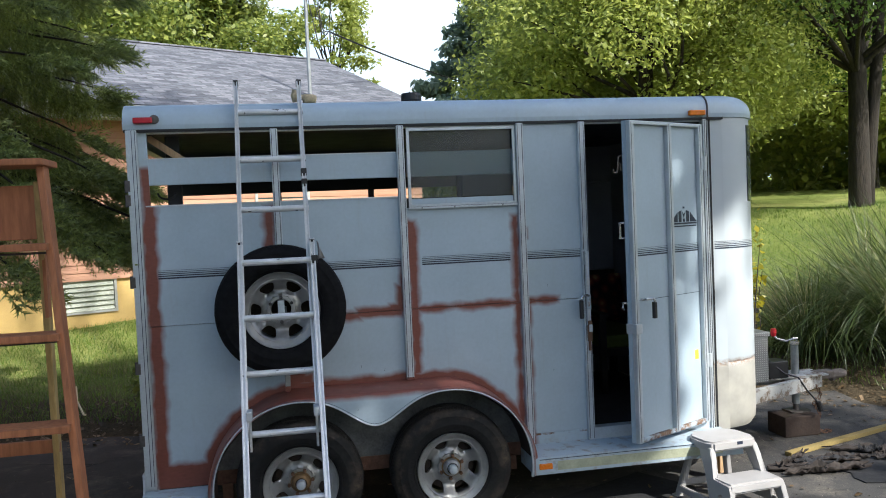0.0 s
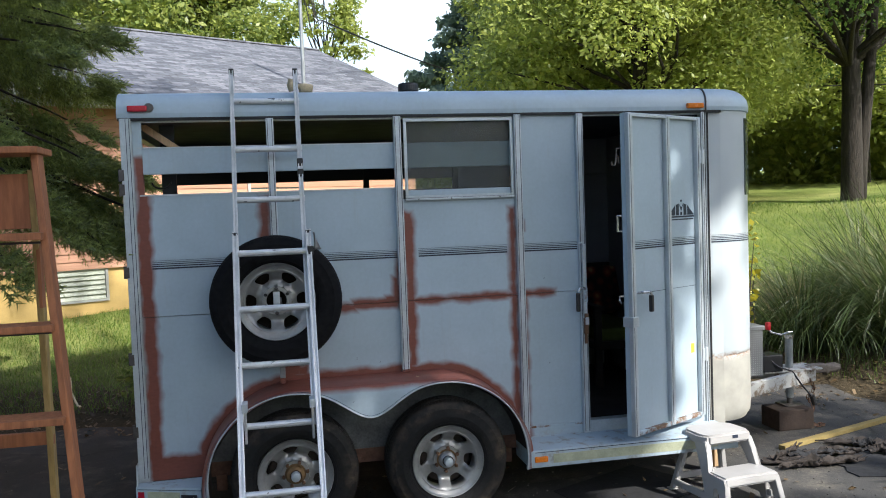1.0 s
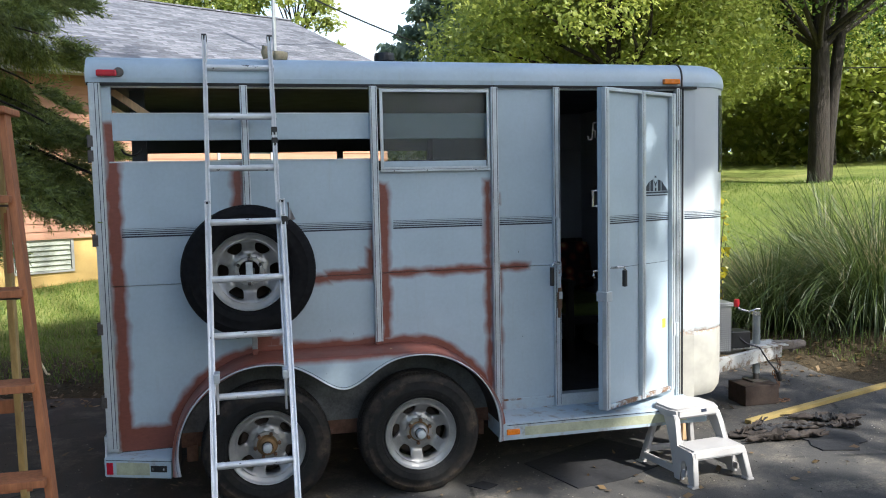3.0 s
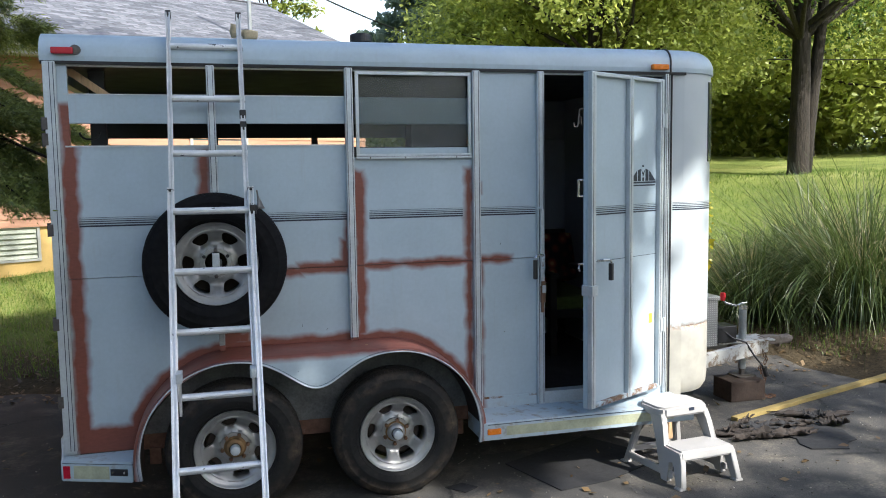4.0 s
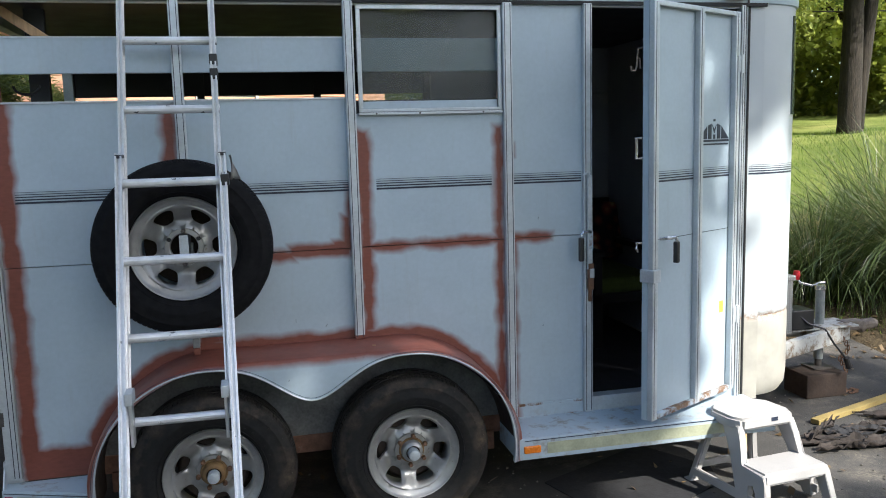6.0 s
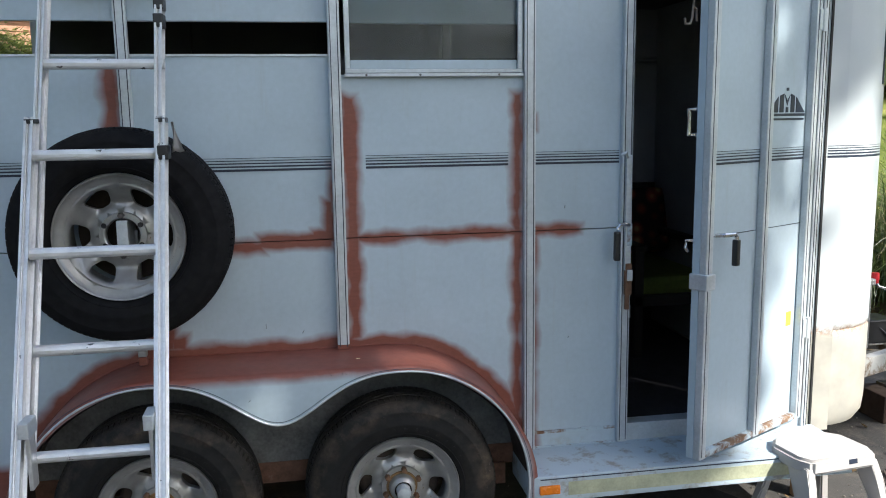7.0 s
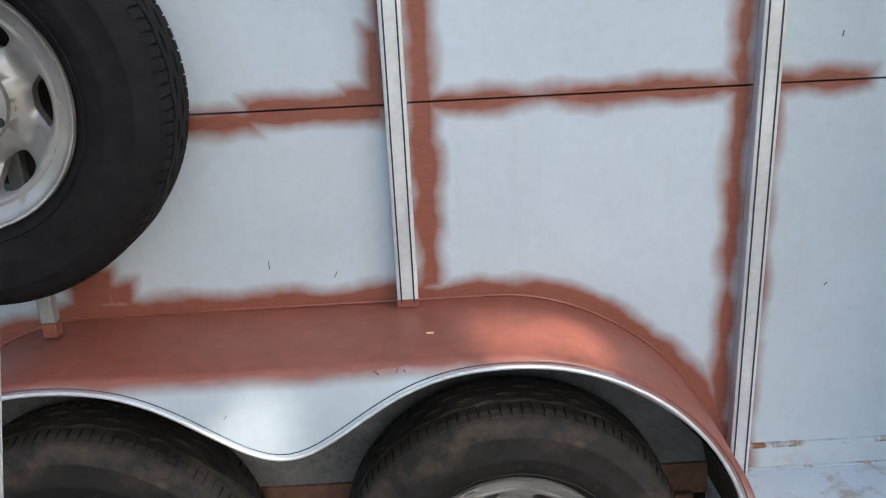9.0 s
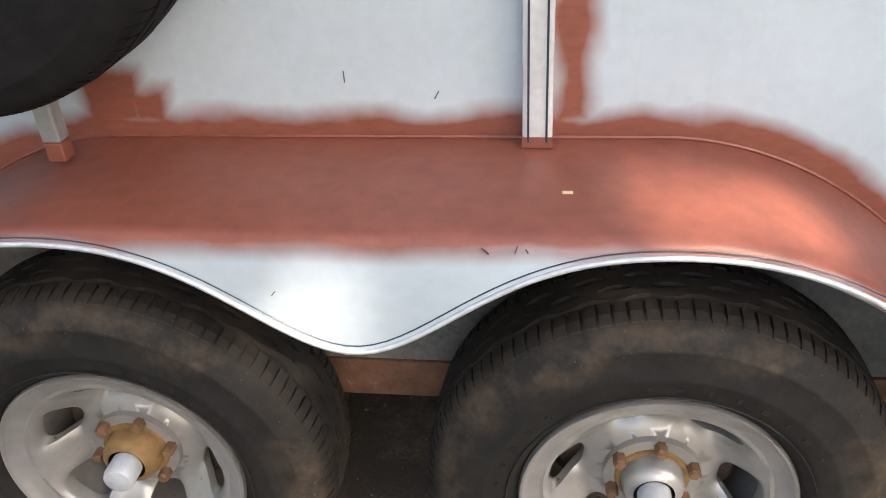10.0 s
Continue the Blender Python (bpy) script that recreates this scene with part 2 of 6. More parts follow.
def wood_material(name, c, along=(3, 3, 0.35), rough=0.65):
    k = Tree(name, rough)
    g = k.noise(20, 6, 0.65, stretch=along)
    k.col(k.ramp(k.math("ADD", k.math("MULTIPLY", g, 0.7), k.math("MULTIPLY", k.noise(3, 3), 0.3)),
                 (0.32, tuple(v * 0.6 for v in c)), (0.68, tuple(min(1, v * 1.3) for v in c))))
    k.bump(g, 0.3, 0.004)
    return k.m


def asphalt_material():
    k = Tree("asphalt", 0.85)
    grit = k.noise(150, 3, 0.6)
    big = k.noise(0.9, 6, 0.6)
    c = k.ramp(k.math("ADD", k.math("MULTIPLY", big, 0.6), k.math("MULTIPLY", grit, 0.4)),
               (0.32, (0.022, 0.0215, 0.022)), (0.5, (0.045, 0.0425, 0.040)), (0.7, (0.10, 0.091, 0.080)))
    v = k.t.nodes.new("ShaderNodeTexVoronoi")
    v.feature, v.inputs["Scale"].default_value = "DISTANCE_TO_EDGE", 0.8
    k.t.links.new(k.co, v.inputs["Vector"])
    crack = k.math("MULTIPLY", k.ramp(v.outputs[0], (0.004, 1.0), (0.012, 0.0)), k.ramp(k.noise(1.3, 3), (0.5, 0.0), (0.6, 1.0)))
    c = k.mix(crack, c, (0.012, 0.012, 0.012))
    sand = k.math("MULTIPLY", k.ramp(k.noise(2.6, 6, 0.7), (0.5, 0.0), (0.68, 0.75)), k.ramp(k.noise(60, 3), (0.4, 0.3), (0.6, 1.0)))
    c = k.mix(sand, c, (0.20, 0.172, 0.135))
    k.col(c)
    k.bump(k.math("SUBTRACT", k.math("ADD", grit, k.math("MULTIPLY", big, 2)), crack), 0.5, 0.006)
    return k.m


def lawn_material():
    k = Tree("lawn", 0.9, spec=0.2)
    f = k.math("ADD", k.math("MULTIPLY", k.noise(0.45, 5, 0.6), 0.55), k.math("MULTIPLY", k.noise(24, 5, 0.7), 0.45))
    c = k.ramp(f, (0.34, (0.06, 0.098, 0.018)), (0.5, (0.17, 0.205, 0.048)), (0.66, (0.35, 0.345, 0.12)))
    x, y, z = k.xyz()
    far = k.math("MULTIPLY", k.math("MINIMUM", k.math("MAXIMUM", k.math("SUBTRACT", x, 3.0), 0.0), 5.0), 0.085)
    soil = k.ramp(k.math("ADD", k.math("SUBTRACT", z, far), k.math("MULTIPLY_ADD", k.noise(1.4, 5), 0.5, -0.25)), (0.10, 1.0), (0.26, 0.0))
    c = k.mix(soil, c, k.ramp(k.noise(30, 5, 0.7), (0.3, (0.035, 0.026, 0.016)), (0.7, (0.12, 0.09, 0.05))))
    k.col(c)
    k.bump(k.noise(40, 5, 0.7), 0.8, 0.03)
    return k.m


def leaf_material(name, a, b, trans=0.35):
    k = Tree(name, 0.45, spec=0.5)
    c = k.ramp(k.island(), (0.0, a), (1.0, b))
    k.col(c)
    n = k.t.nodes
    tr = n.new("ShaderNodeBsdfTranslucent")
    mx = n.new("ShaderNodeMixShader")
    mx.inputs[0].default_value = trans
    bright = k.mix(0.45, c, tuple(min(1, v * 1.9) for v in b))
    k.t.links.new(bright, tr.inputs[0])
    k.t.links.new(k.b.outputs[0], mx.inputs[1])
    k.t.links.new(tr.outputs[0], mx.inputs[2])
    k.t.links.new(mx.outputs[0], n["Material Output"].inputs[0])
    return k.m


def shingle_material():
    k = Tree("grey_shingles", 0.9)
    b = k.t.nodes.new("ShaderNodeTexBrick")
    b.inputs["Scale"].default_value = 1.0
    b.inputs["Brick Width"].default_value, b.inputs["Row Height"].default_value = 0.30, 0.14
    b.inputs["Mortar Size"].default_value = 0.006
    b.inputs["Color1"].default_value, b.inputs["Color2"].default_value = (0.075, 0.081, 0.099, 1), (0.19, 0.195, 0.22, 1)
    b.inputs["Mortar"].default_value = (0.05, 0.05, 0.055, 1)
    k.t.links.new(k.co, b.inputs["Vector"])
    n2 = k.ramp(k.noise(7, 5, 0.7, stretch=(1, 2.5, 1)), (0.35, 0.55), (0.7, 1.35))
    m = k.t.nodes.new("ShaderNodeMix")
    m.data_type, m.blend_type = "RGBA", "MULTIPLY"
    m.inputs[0].default_value = 1.0
    k.t.links.new(b.outputs[0], m.inputs[6])
    k.t.links.new(n2, m.inputs[7])
    k.col(m.outputs[2])
    k.bump(k.math("ADD", b.outputs[1], k.noise(90, 3)), 0.5, 0.01)
    return k.m


def siding_material():
    k = Tree("salmon_siding", 0.7)
    r = k.rnd()
    f = k.math("ADD", k.math("MULTIPLY", k.noise(14, 5, 0.6, stretch=(0.25, 1, 3)), 0.6), k.math("MULTIPLY", r, 0.4))
    k.col(k.ramp(f, (0.25, (0.34, 0.165, 0.10)), (0.75, (0.47, 0.255, 0.16))))
    k.bump(k.noise(60, 4), 0.2, 0.004)
    return k.m


def plate_material():
    k = Tree("diamond_plate", 0.35, 0.4)
    x, y, z = k.xyz()
    s = k.math("MULTIPLY", k.math("SINE", k.math("MULTIPLY", k.math("ADD", k.math("ADD", x, y), z), 190.0)),
               k.math("SINE", k.math("MULTIPLY", k.math("SUBTRACT", k.math("ADD", x, y), z), 190.0)))
    h = k.ramp(s, (0.50, 0.0), (0.62, 1.0))
    # raised diamonds coloured paler, a painted glint on the relief
    k.col(k.mix(h, (0.34, 0.34, 0.335), (0.72, 0.72, 0.71)))
    k.bump(h, 0.6, 0.004)
    return k.m


def glass_material():
    m = bpy.data.materials.new("dusty_sheen_glass")
    m.use_nodes = True
    t = m.node_tree
    gl, tr = t.nodes.new("ShaderNodeBsdfGlossy"), t.nodes.new("ShaderNodeBsdfTransparent")
    df = t.nodes.new("ShaderNodeBsdfDiffuse")
    gl.inputs["Roughness"].default_value = 0.03
    df.inputs[0].default_value = (0.35, 0.36, 0.36, 1)
    tr.inputs[0].default_value = (0.80, 0.83, 0.83, 1)
    fr = t.nodes.new("ShaderNodeFresnel")
    fr.inputs[0].default_value = 1.22
    a, b = t.nodes.new("ShaderNodeMixShader"), t.nodes.new("ShaderNodeMixShader")
    no = t.nodes.new("ShaderNodeTexNoise")
    no.inputs["Scale"].default_value = 6
    mr = t.nodes.new("ShaderNodeMapRange")
    # diffuse veil: dust, raised further to paint in a pale reflection
    mr.inputs[3].default_value, mr.inputs[4].default_value = 0.06, 0.20
    t.links.new(no.outputs[0], mr.inputs[0])
    t.links.new(mr.outputs[0], a.inputs[0])
    t.links.new(tr.outputs[0], a.inputs[1])
    t.links.new(df.outputs[0], a.inputs[2])
    t.links.new(fr.outputs[0], b.inputs[0])
    t.links.new(a.outputs[0], b.inputs[1])
    t.links.new(gl.outputs[0], b.inputs[2])
    t.links.new(b.outputs[0], t.nodes["Material Output"].inputs[0])
    return m


def floral_material():
    k = Tree("floral_cloth", 0.9)
    v = k.t.nodes.new("ShaderNodeTexVoronoi")
    v.inputs["Scale"].default_value = 11
    k.t.links.new(k.co, v.inputs["Vector"])
    k.col(k.ramp(v.outputs["Distance"], (0.12, (0.42, 0.26, 0.13)), (0.3, (0.26, 0.05, 0.03)), (0.6, (0.03, 0.012, 0.014))))
    return k.m


def bark_material():
    k = Tree("bark", 0.95)
    g = k.noise(7, 6, 0.7, stretch=(4, 4, 0.6))
    k.col(k.ramp(g, (0.35, (0.012, 0.009, 0.007)), (0.7, (0.045, 0.035, 0.026))))
    k.bump(g, 1.0, 0.03)
    return k.m


M["rim"] = rim_material()
M["rust"] = rust_material("rust", (0.075, 0.038, 0.022), (0.19, 0.10, 0.055))
M["primer"] = plain("red_primer", PRIMER, 0.5, 0, 0.25, 20)
M["old_metal"] = rust_material("weathered_metal", (0.09, 0.07, 0.055), (0.24, 0.20, 0.17))
M["rusty_paint"] = rust_material("rusty_paint", (0.13, 0.06, 0.03), (0.28, 0.15, 0.08), (*PAINT, 1)[:3], 0.46)
M["door_rust"] = rust_material("rusty_door_paint", (0.10, 0.05, 0.028), (0.24, 0.15, 0.09), PAINT, 0.53)
M["rail_rust"] = rust_material("frame_rust", (0.07, 0.035, 0.022), (0.19, 0.095, 0.06), (0.25, 0.25, 0.24), 0.70)
M["grease"] = rust_material("greasy_hub", (0.11, 0.06, 0.02), (0.26, 0.155, 0.065))
M["step_paint"] = rust_material("worn_step_paint", (0.25, 0.245, 0.23), (0.37, 0.38, 0.375), PAINT, 0.42)
M["frame_paint"] = rust_material("dirty_frame_paint", (0.15, 0.105, 0.07), (0.30, 0.24, 0.18), (0.47, 0.47, 0.45), 0.47)
M["tyre"] = tyre_material()
M["spare_tyre"] = clean_tyre()
M["nose"] = nose_material()
M["ladder_wood"] = wood_material("stained_wood", (0.36, 0.135, 0.055))
M["pale_wood"] = wood_material("pale_wood", (0.40, 0.27, 0.10))
M["stud"] = wood_material("pine_stud", (0.50, 0.33, 0.18))
M["asphalt"] = asphalt_material()
M["lawn"] = lawn_material()
M["shingle"] = shingle_material()
M["siding"] = siding_material()
M["foundation"] = plain("yellow_foundation", (0.50, 0.34, 0.12), 0.8, 0, 0.15, 3)
M["fascia"] = plain("white_fascia", (0.38, 0.38, 0.36), 0.6, 0, 0.12)
M["louvre"] = plain("louvre_glass", (0.33, 0.36, 0.27), 0.25, 0, 0.15)
M["dark_glass"] = plain("house_glass", (0.06, 0.08, 0.08), 0.08, 0, 0.3, 2, 0)
M["plate"] = plate_material()
M["glass"] = glass_material()
M["floral"] = floral_material()
M["bark"] = bark_material()
# leaf tones carry light too: palest for sunlit crowns, darkest for a shaded one
M["leaf_light"] = leaf_material("light_leaves", (0.13, 0.18, 0.035), (0.40, 0.43, 0.11), 0.5)
M["leaf_mid"] = leaf_material("mid_leaves", (0.045, 0.085, 0.02), (0.22, 0.27, 0.07), 0.5)
M["leaf_shaded"] = leaf_material("shaded_leaves", (0.03, 0.07, 0.018), (0.13, 0.20, 0.04), 0.45)
M["leaf_yellow"] = leaf_material("yellow_leaves", (0.22, 0.22, 0.02), (0.42, 0.36, 0.03), 0.4)
M["needle"] = leaf_material("spruce_needles", (0.05, 0.08, 0.026), (0.28, 0.32, 0.085), 0.36)
M["needle_blue"] = leaf_material("pine_needles", (0.09, 0.14, 0.10), (0.28, 0.34, 0.24), 0.4)
M["grass"] = leaf_material("grass_blades", (0.05, 0.11, 0.015), (0.17, 0.24, 0.04), 0.4)
M["reed"] = leaf_material("tall_grass_blades", (0.007, 0.019, 0.004), (0.098, 0.135, 0.036), 0.28)
M["reed_dry"] = leaf_material("dry_grass_blades", (0.22, 0.19, 0.10), (0.38, 0.33, 0.18), 0.3)
M["litter"] = leaf_material("dead_leaves", (0.06, 0.035, 0.015), (0.20, 0.13, 0.06), 0.15)


# ---- mesh helpers ----
def mesh_of(bm, name, smooth=False):
    bmesh.ops.recalc_face_normals(bm, faces=bm.faces)
    me = bpy.data.meshes.new(name)
    bm.to_mesh(me)
    bm.free()
    if smooth:
        me.shade_smooth()
    return me


def part(name, bm, material, parent=None, label="", smooth=False):
    """Links a bmesh as one mesh object under a thing or a part."""
    ob = new(name, mesh_of(bm, name, smooth))
    ob.data.materials.append(M[material] if isinstance(material, str) else material)
    ob.parent = parent
    if label:
        ob["label"] = label
    return ob


def soft(ob, angle=35):
    """Smooth shading that keeps edges sharper than the angle."""
    ob.data.shade_smooth()
    ob.data.set_sharp_from_angle(angle=radians(angle))
    return ob


def box(bm, x0, x1, y0, y1, z0, z1, bevel=0.0, m=None):
    v = [bm.verts.new((x, y, z)) for z in (z0, z1) for x, y in ((x0, y0), (x1, y0), (x1, y1), (x0, y1))]
    f = [bm.faces.new([v[i] for i in q]) for q in ((0, 3, 2, 1), (4, 5, 6, 7), (0, 1, 5, 4), (1, 2, 6, 5), (2, 3, 7, 6), (3, 0, 4, 7))]
    if bevel:
        e = list({e for q in f for e in q.edges})
        r = bmesh.ops.bevel(bm, geom=e, offset=bevel, segments=2, affect="EDGES", profile=0.6)
        v = list({w for q in r["faces"] for w in q.verts} | {w for w in v if w.is_valid})
    if m is not None:
        bmesh.ops.transform(bm, matrix=m, verts=[w for w in v if w.is_valid])
    return bm


def boxed(*a, **k):
    return box(bmesh.new(), *a, **k)


def tube(bm, pts, r, sides=8, r_end=None, caps=True):
    """A round bar along points."""
    pts = [Vector(p) for p in pts]
    rings, n = [], len(pts)
    up = Vector((0.31, 0.17, 0.93))
    for i, p in enumerate(pts):
        d = (pts[min(i + 1, n - 1)] - pts[max(i - 1, 0)]).normalized()
        a = d.cross(up)
        if a.length < 1e-3:
            a = d.cross(Vector((1, 0, 0)))
        a.normalize()
        b = d.cross(a)
        rr = r if r_end is None else r + (r_end - r) * i / (n - 1)
        rings.append([bm.verts.new(p + rr * (math.cos(t) * a + math.sin(t) * b)) for t in (2 * math.pi * j / sides for j in range(sides))])
    for q, w in zip(rings, rings[1:]):
        for j in range(sides):
            bm.faces.new((q[j], q[(j + 1) % sides], w[(j + 1) % sides], w[j]))
    if caps:
        bm.faces.new(rings[0])
        bm.faces.new(rings[-1])
    return bm


def lathe(bm, prof, n=64, cx=0.0, cz=0.0, closed=False):
    """Turns (radius, y) points round an axis along y."""
    rings = [[bm.verts.new((cx + r * math.cos(2 * math.pi * i / n), y, cz + r * math.sin(2 * math.pi * i / n))) for i in range(n)] for r, y in prof]
    pairs = list(zip(rings, rings[1:])) + ([(rings[-1], rings[0])] if closed else [])
    for a, b in pairs:
        for i in range(n):
            bm.faces.new((a[i], a[(i + 1) % n], b[(i + 1) % n], b[i]))
    return bm


def empty(name, at=(0, 0, 0)):
    ob = new(name)
    ob.location = at
    ob.empty_display_size = 0.1
    return ob


def raw_mesh(name, co, faces_n, idx):
    """A mesh straight from arrays: co (n,3), faces of faces_n corners."""
    me = bpy.data.meshes.new(name)
    me.vertices.add(len(co))
    me.vertices.foreach_set("co", np.asarray(co, dtype=np.float32).ravel())
    nf = len(idx) // faces_n
    me.loops.add(len(idx))
    me.loops.foreach_set("vertex_index", np.asarray(idx, dtype=np.int32))
    me.polygons.add(nf)
    me.polygons.foreach_set("loop_start", np.arange(0, nf * faces_n, faces_n, dtype=np.int32))
    me.update(calc_edges=True)
    me.validate()
    return me


# ---- ground ----
def edge_distance(x, y):
    """How far a place lies outside the paved drive."""
    back = y - (2.62 - 0.10 * x)
    side = (x - 5.75) * 0.92 + (y - 1.6) * 0.38
    return max(back, side)


def height(x, y):
    d = edge_distance(x, y) - 0.15
    if d <= 0:
        return -0.05
    rise = (0.10 + 0.065 * min(1.0, max(0.0, (x - 1.0) / 6.0))) * min(d, 9.5) + 0.05 * max(0.0, min(d - 9.5, 40))
    return rise - 0.05 * max(0.0, 1 - d / 0.6) + 0.03 * noise.noise((x * 0.5, y * 0.5, 0)) * min(1, d)


def build_ground():
    bm = bmesh.new()
    xs = sorted({round(v, 3) for v in [*np.linspace(-10, 16, 79), *np.linspace(-60, -10, 14), *np.linspace(16, 80, 17), -900, 900, -250, 250]})
    ys = sorted({round(v, 3) for v in [*np.linspace(-8, 16, 73), *np.linspace(-60, -8, 12), *np.linspace(16, 90, 19), -900, 900, 250, -250]})
    g = [[bm.verts.new((x, y, height(x, y))) for x in xs] for y in ys]
    for a, b in zip(g, g[1:]):
        for i in range(len(xs) - 1):
            bm.faces.new((a[i], a[i + 1], b[i + 1], b[i]))
    ob = part("ground", bm, "lawn", smooth=True)
    tagged(ob, "sloping lawn with worn soil beside the drive", "ground", kind="structure")
    # the drive: a slab with a ragged edge
    bm = bmesh.new()
    rim = []
    for i in range(60):
        x = -14 + 19.9 * i / 59
        rim.append((x, 2.62 - 0.10 * x + 0.13 * noise.noise((x * 1.7, 3.1, 0)) + 0.05 * noise.noise((x * 6, 1, 0))))
    for i in range(1, 30):
        y = 2.03 - 14 * i / 29
        rim.append((5.75 - (y - 1.6) * 0.41 + 0.12 * noise.noise((y * 1.7, 7.7, 0)), y))
    rim.append((-14, -12))
    top = [bm.verts.new((x, y, 0.0)) for x, y in rim]
    low = [bm.verts.new((x, y, -0.08)) for x, y in rim]
    bm.faces.new(top)
    for i in range(len(rim)):
        j = (i + 1) % len(rim)
        bm.faces.new((top[i], low[i], low[j], top[j]))
    bmesh.ops.triangulate(bm, faces=[f for f in bm.faces if len(f.verts) > 4])
    tagged(part("driveway", bm, "asphalt"), "cracked dark asphalt drive with sandy dust", "driveway", kind="structure")


build_ground()

# ---- the horse trailer ----
trailer = tagged(empty("horse_trailer"), "grey-blue two-axle horse trailer with red primer strokes and open side door", "trailer")
W, R_NOSE, X_NOSE = 1.86, 0.34, 3.98
Z_TOP = 2.372


def outline(inset=0.0, n=10, rear=0.0):
    """The plan of the trailer's box: square behind, rounded in front."""
    r = R_NOSE - inset
    pts = [(rear, inset)]
    for i in range(n + 1):
        a = -math.pi / 2 + math.pi / 2 * i / n
        pts.append((X_NOSE - R_NOSE + r * math.cos(a), R_NOSE + r * math.sin(a)))
    for i in range(n + 1):
        a = math.pi / 2 * i / n
        pts.append((X_NOSE - R_NOSE + r * math.cos(a), W - R_NOSE + r * math.sin(a)))
    pts.append((rear, W - inset))
    return pts


def build_roof():
    bm = bmesh.new()
    rings = []
    prof = [(0.0, 0.0), (-0.012, 0.004), (-0.014, 0.03)]
    for i in range(9):
        a = math.pi / 2 * i / 8
        prof.append((-0.014 + 0.13 * (1 - math.cos(a)), 0.03 + 0.125 * math.sin(a)))
    prof += [(0.35, 0.175), (0.7, 0.19)]
    for ins, dz in prof:
        if ins < R_NOSE - 0.02:
            p = outline(ins, 10, -0.015)
        else:
            k = (ins - 0.116) / (W / 2)
            p = [((x - 1.9) * (1 - 0.3 * k) + 1.9 if x > 3 else -0.015, (y - W / 2) * (1 - k) + W / 2) for x, y in outline(0.116, 10, -0.015)]
        rings.append([bm.verts.new((x, y, Z_TOP + dz)) for x, y in p])
    for a, b in zip(rings, rings[1:]):
        for i in range(len(a) - 1):
            bm.faces.new((a[i], a[i + 1], b[i + 1], b[i]))
    bm.faces.new(rings[-1])
    # end plate behind and the soffit below
    bm.faces.new([r[0] for r in rings] + [r[-1] for r in reversed(rings)])
    bm.faces.new(rings[0])
    soft(part("roof", bm, "paint_plain", trailer), 40)
    # drip edge and the joint of the front cap
    for y in (-0.02, W + 0.006):
        part("drip_edge", boxed(-0.01, 3.64, y, y + 0.014, Z_TOP - 0.012, Z_TOP + 0.004), "seal", trailer, "dark seal under the roof edge")
    bm = bmesh.new()
    pts = [(3.535, -0.017, Z_TOP + 0.0)]
    for i in range(9):
        a = math.pi / 2 * i / 8
        pts.append((3.535 + 0.02 * i / 8, -0.016 + 0.13 * (1 - math.cos(a)), Z_TOP + 0.032 + 0.125 * math.sin(a)))
    pts.append((3.56, 0.5, Z_TOP + 0.182))
    tube(bm, pts, 0.006, 6)
    part("cap_joint", bm, "steel_dark", trailer, "dark brown sealant seam of the roof cap")


build_roof()


def wall_piece(name, x0, x1, z0, z1, y=0.0, mat="paint", thick=0.03, bev=0.0):
    ob = part(name, boxed(x0, x1, y, y + thick, z0, z1, bevel=bev), mat, trailer)
    return ob


# the side towards the drive
wall_piece("side_panel", 0.055, 0.79, 1.262, 1.941)
wall_piece("side_panel", 0.055, 0.79, 0.326, 1.258)
wall_piece("corner_strip", 0.055, 0.108, 1.941, 2.36)
wall_piece("side_panel", 0.79, 1.53, 1.268, 1.941)
wall_piece("side_panel", 0.79, 1.53, 0.405, 1.264)
wall_piece("side_panel", 1.53, 2.255, 1.27, 1.875)
wall_piece("side_panel", 1.53, 2.255, 0.405, 1.266)
wall_piece("side_panel", 2.255, 2.675, 1.271, 2.36)
wall_piece("side_panel", 2.255, 2.675, 0.440, 1.267)
wall_piece("lower_panel", 2.255, 2.675, 0.36, 0.432, -0.004)
wall_piece("side_panel", 3.50, X_NOSE - R_NOSE, 0.34, 2.37, 0.0, "nose")
for a, b in ((0.085, 1.53), (1.585, 2.25)):
    s = wall_piece("slat", a, b, 2.062, 2.212, 0.004 if a < 1 else 0.03, "paint_plain", 0.022, 0.004)
for a, b in ((0.085, 0.79), (0.79, 1.53)):
    wall_piece("panel_edge", a, b, 1.941, 1.949, -0.006, "white_alu", 0.036)
    wall_piece("panel_edge", a, b, 2.208, 2.214, -0.001, "white_alu", 0.03)
wall_piece("header", 0.055, 3.5, 2.352, 2.374, 0.002, "white_alu", 0.03)
# dents and scratches in the panels' paint
for px, pz, ln, lean in ((1.256, 0.943, 0.018, 0), (1.394, 0.914, 0.014, 0.5), (2.43, 1.36, 0.012, 0.2), (2.45, 0.83, 0.009, 0.8), (2.09, 1.55, 0.008, 0.4)):
    bm = boxed(-0.0008, 0.0008, -0.0006, 0.002, -ln / 2, ln / 2, m=Matrix.Translation((px, -0.001, pz)) @ Matrix.Rotation(lean, 4, "Y"))
    part("scratch", bm, "steel_dark", trailer, "dark scratch in the paint")

# the far side, with the same slots
FAR = W - 0.03
for x0, x1 in ((0.055, 0.79), (0.79, 1.53), (1.53, 2.30), (2.30, X_NOSE - R_NOSE)):
    wall_piece("far_panel", x0, x1, 0.345, 1.941 if x1 < 2.4 else 2.37, FAR, "paint_plain")
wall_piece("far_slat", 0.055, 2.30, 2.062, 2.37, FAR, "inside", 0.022)
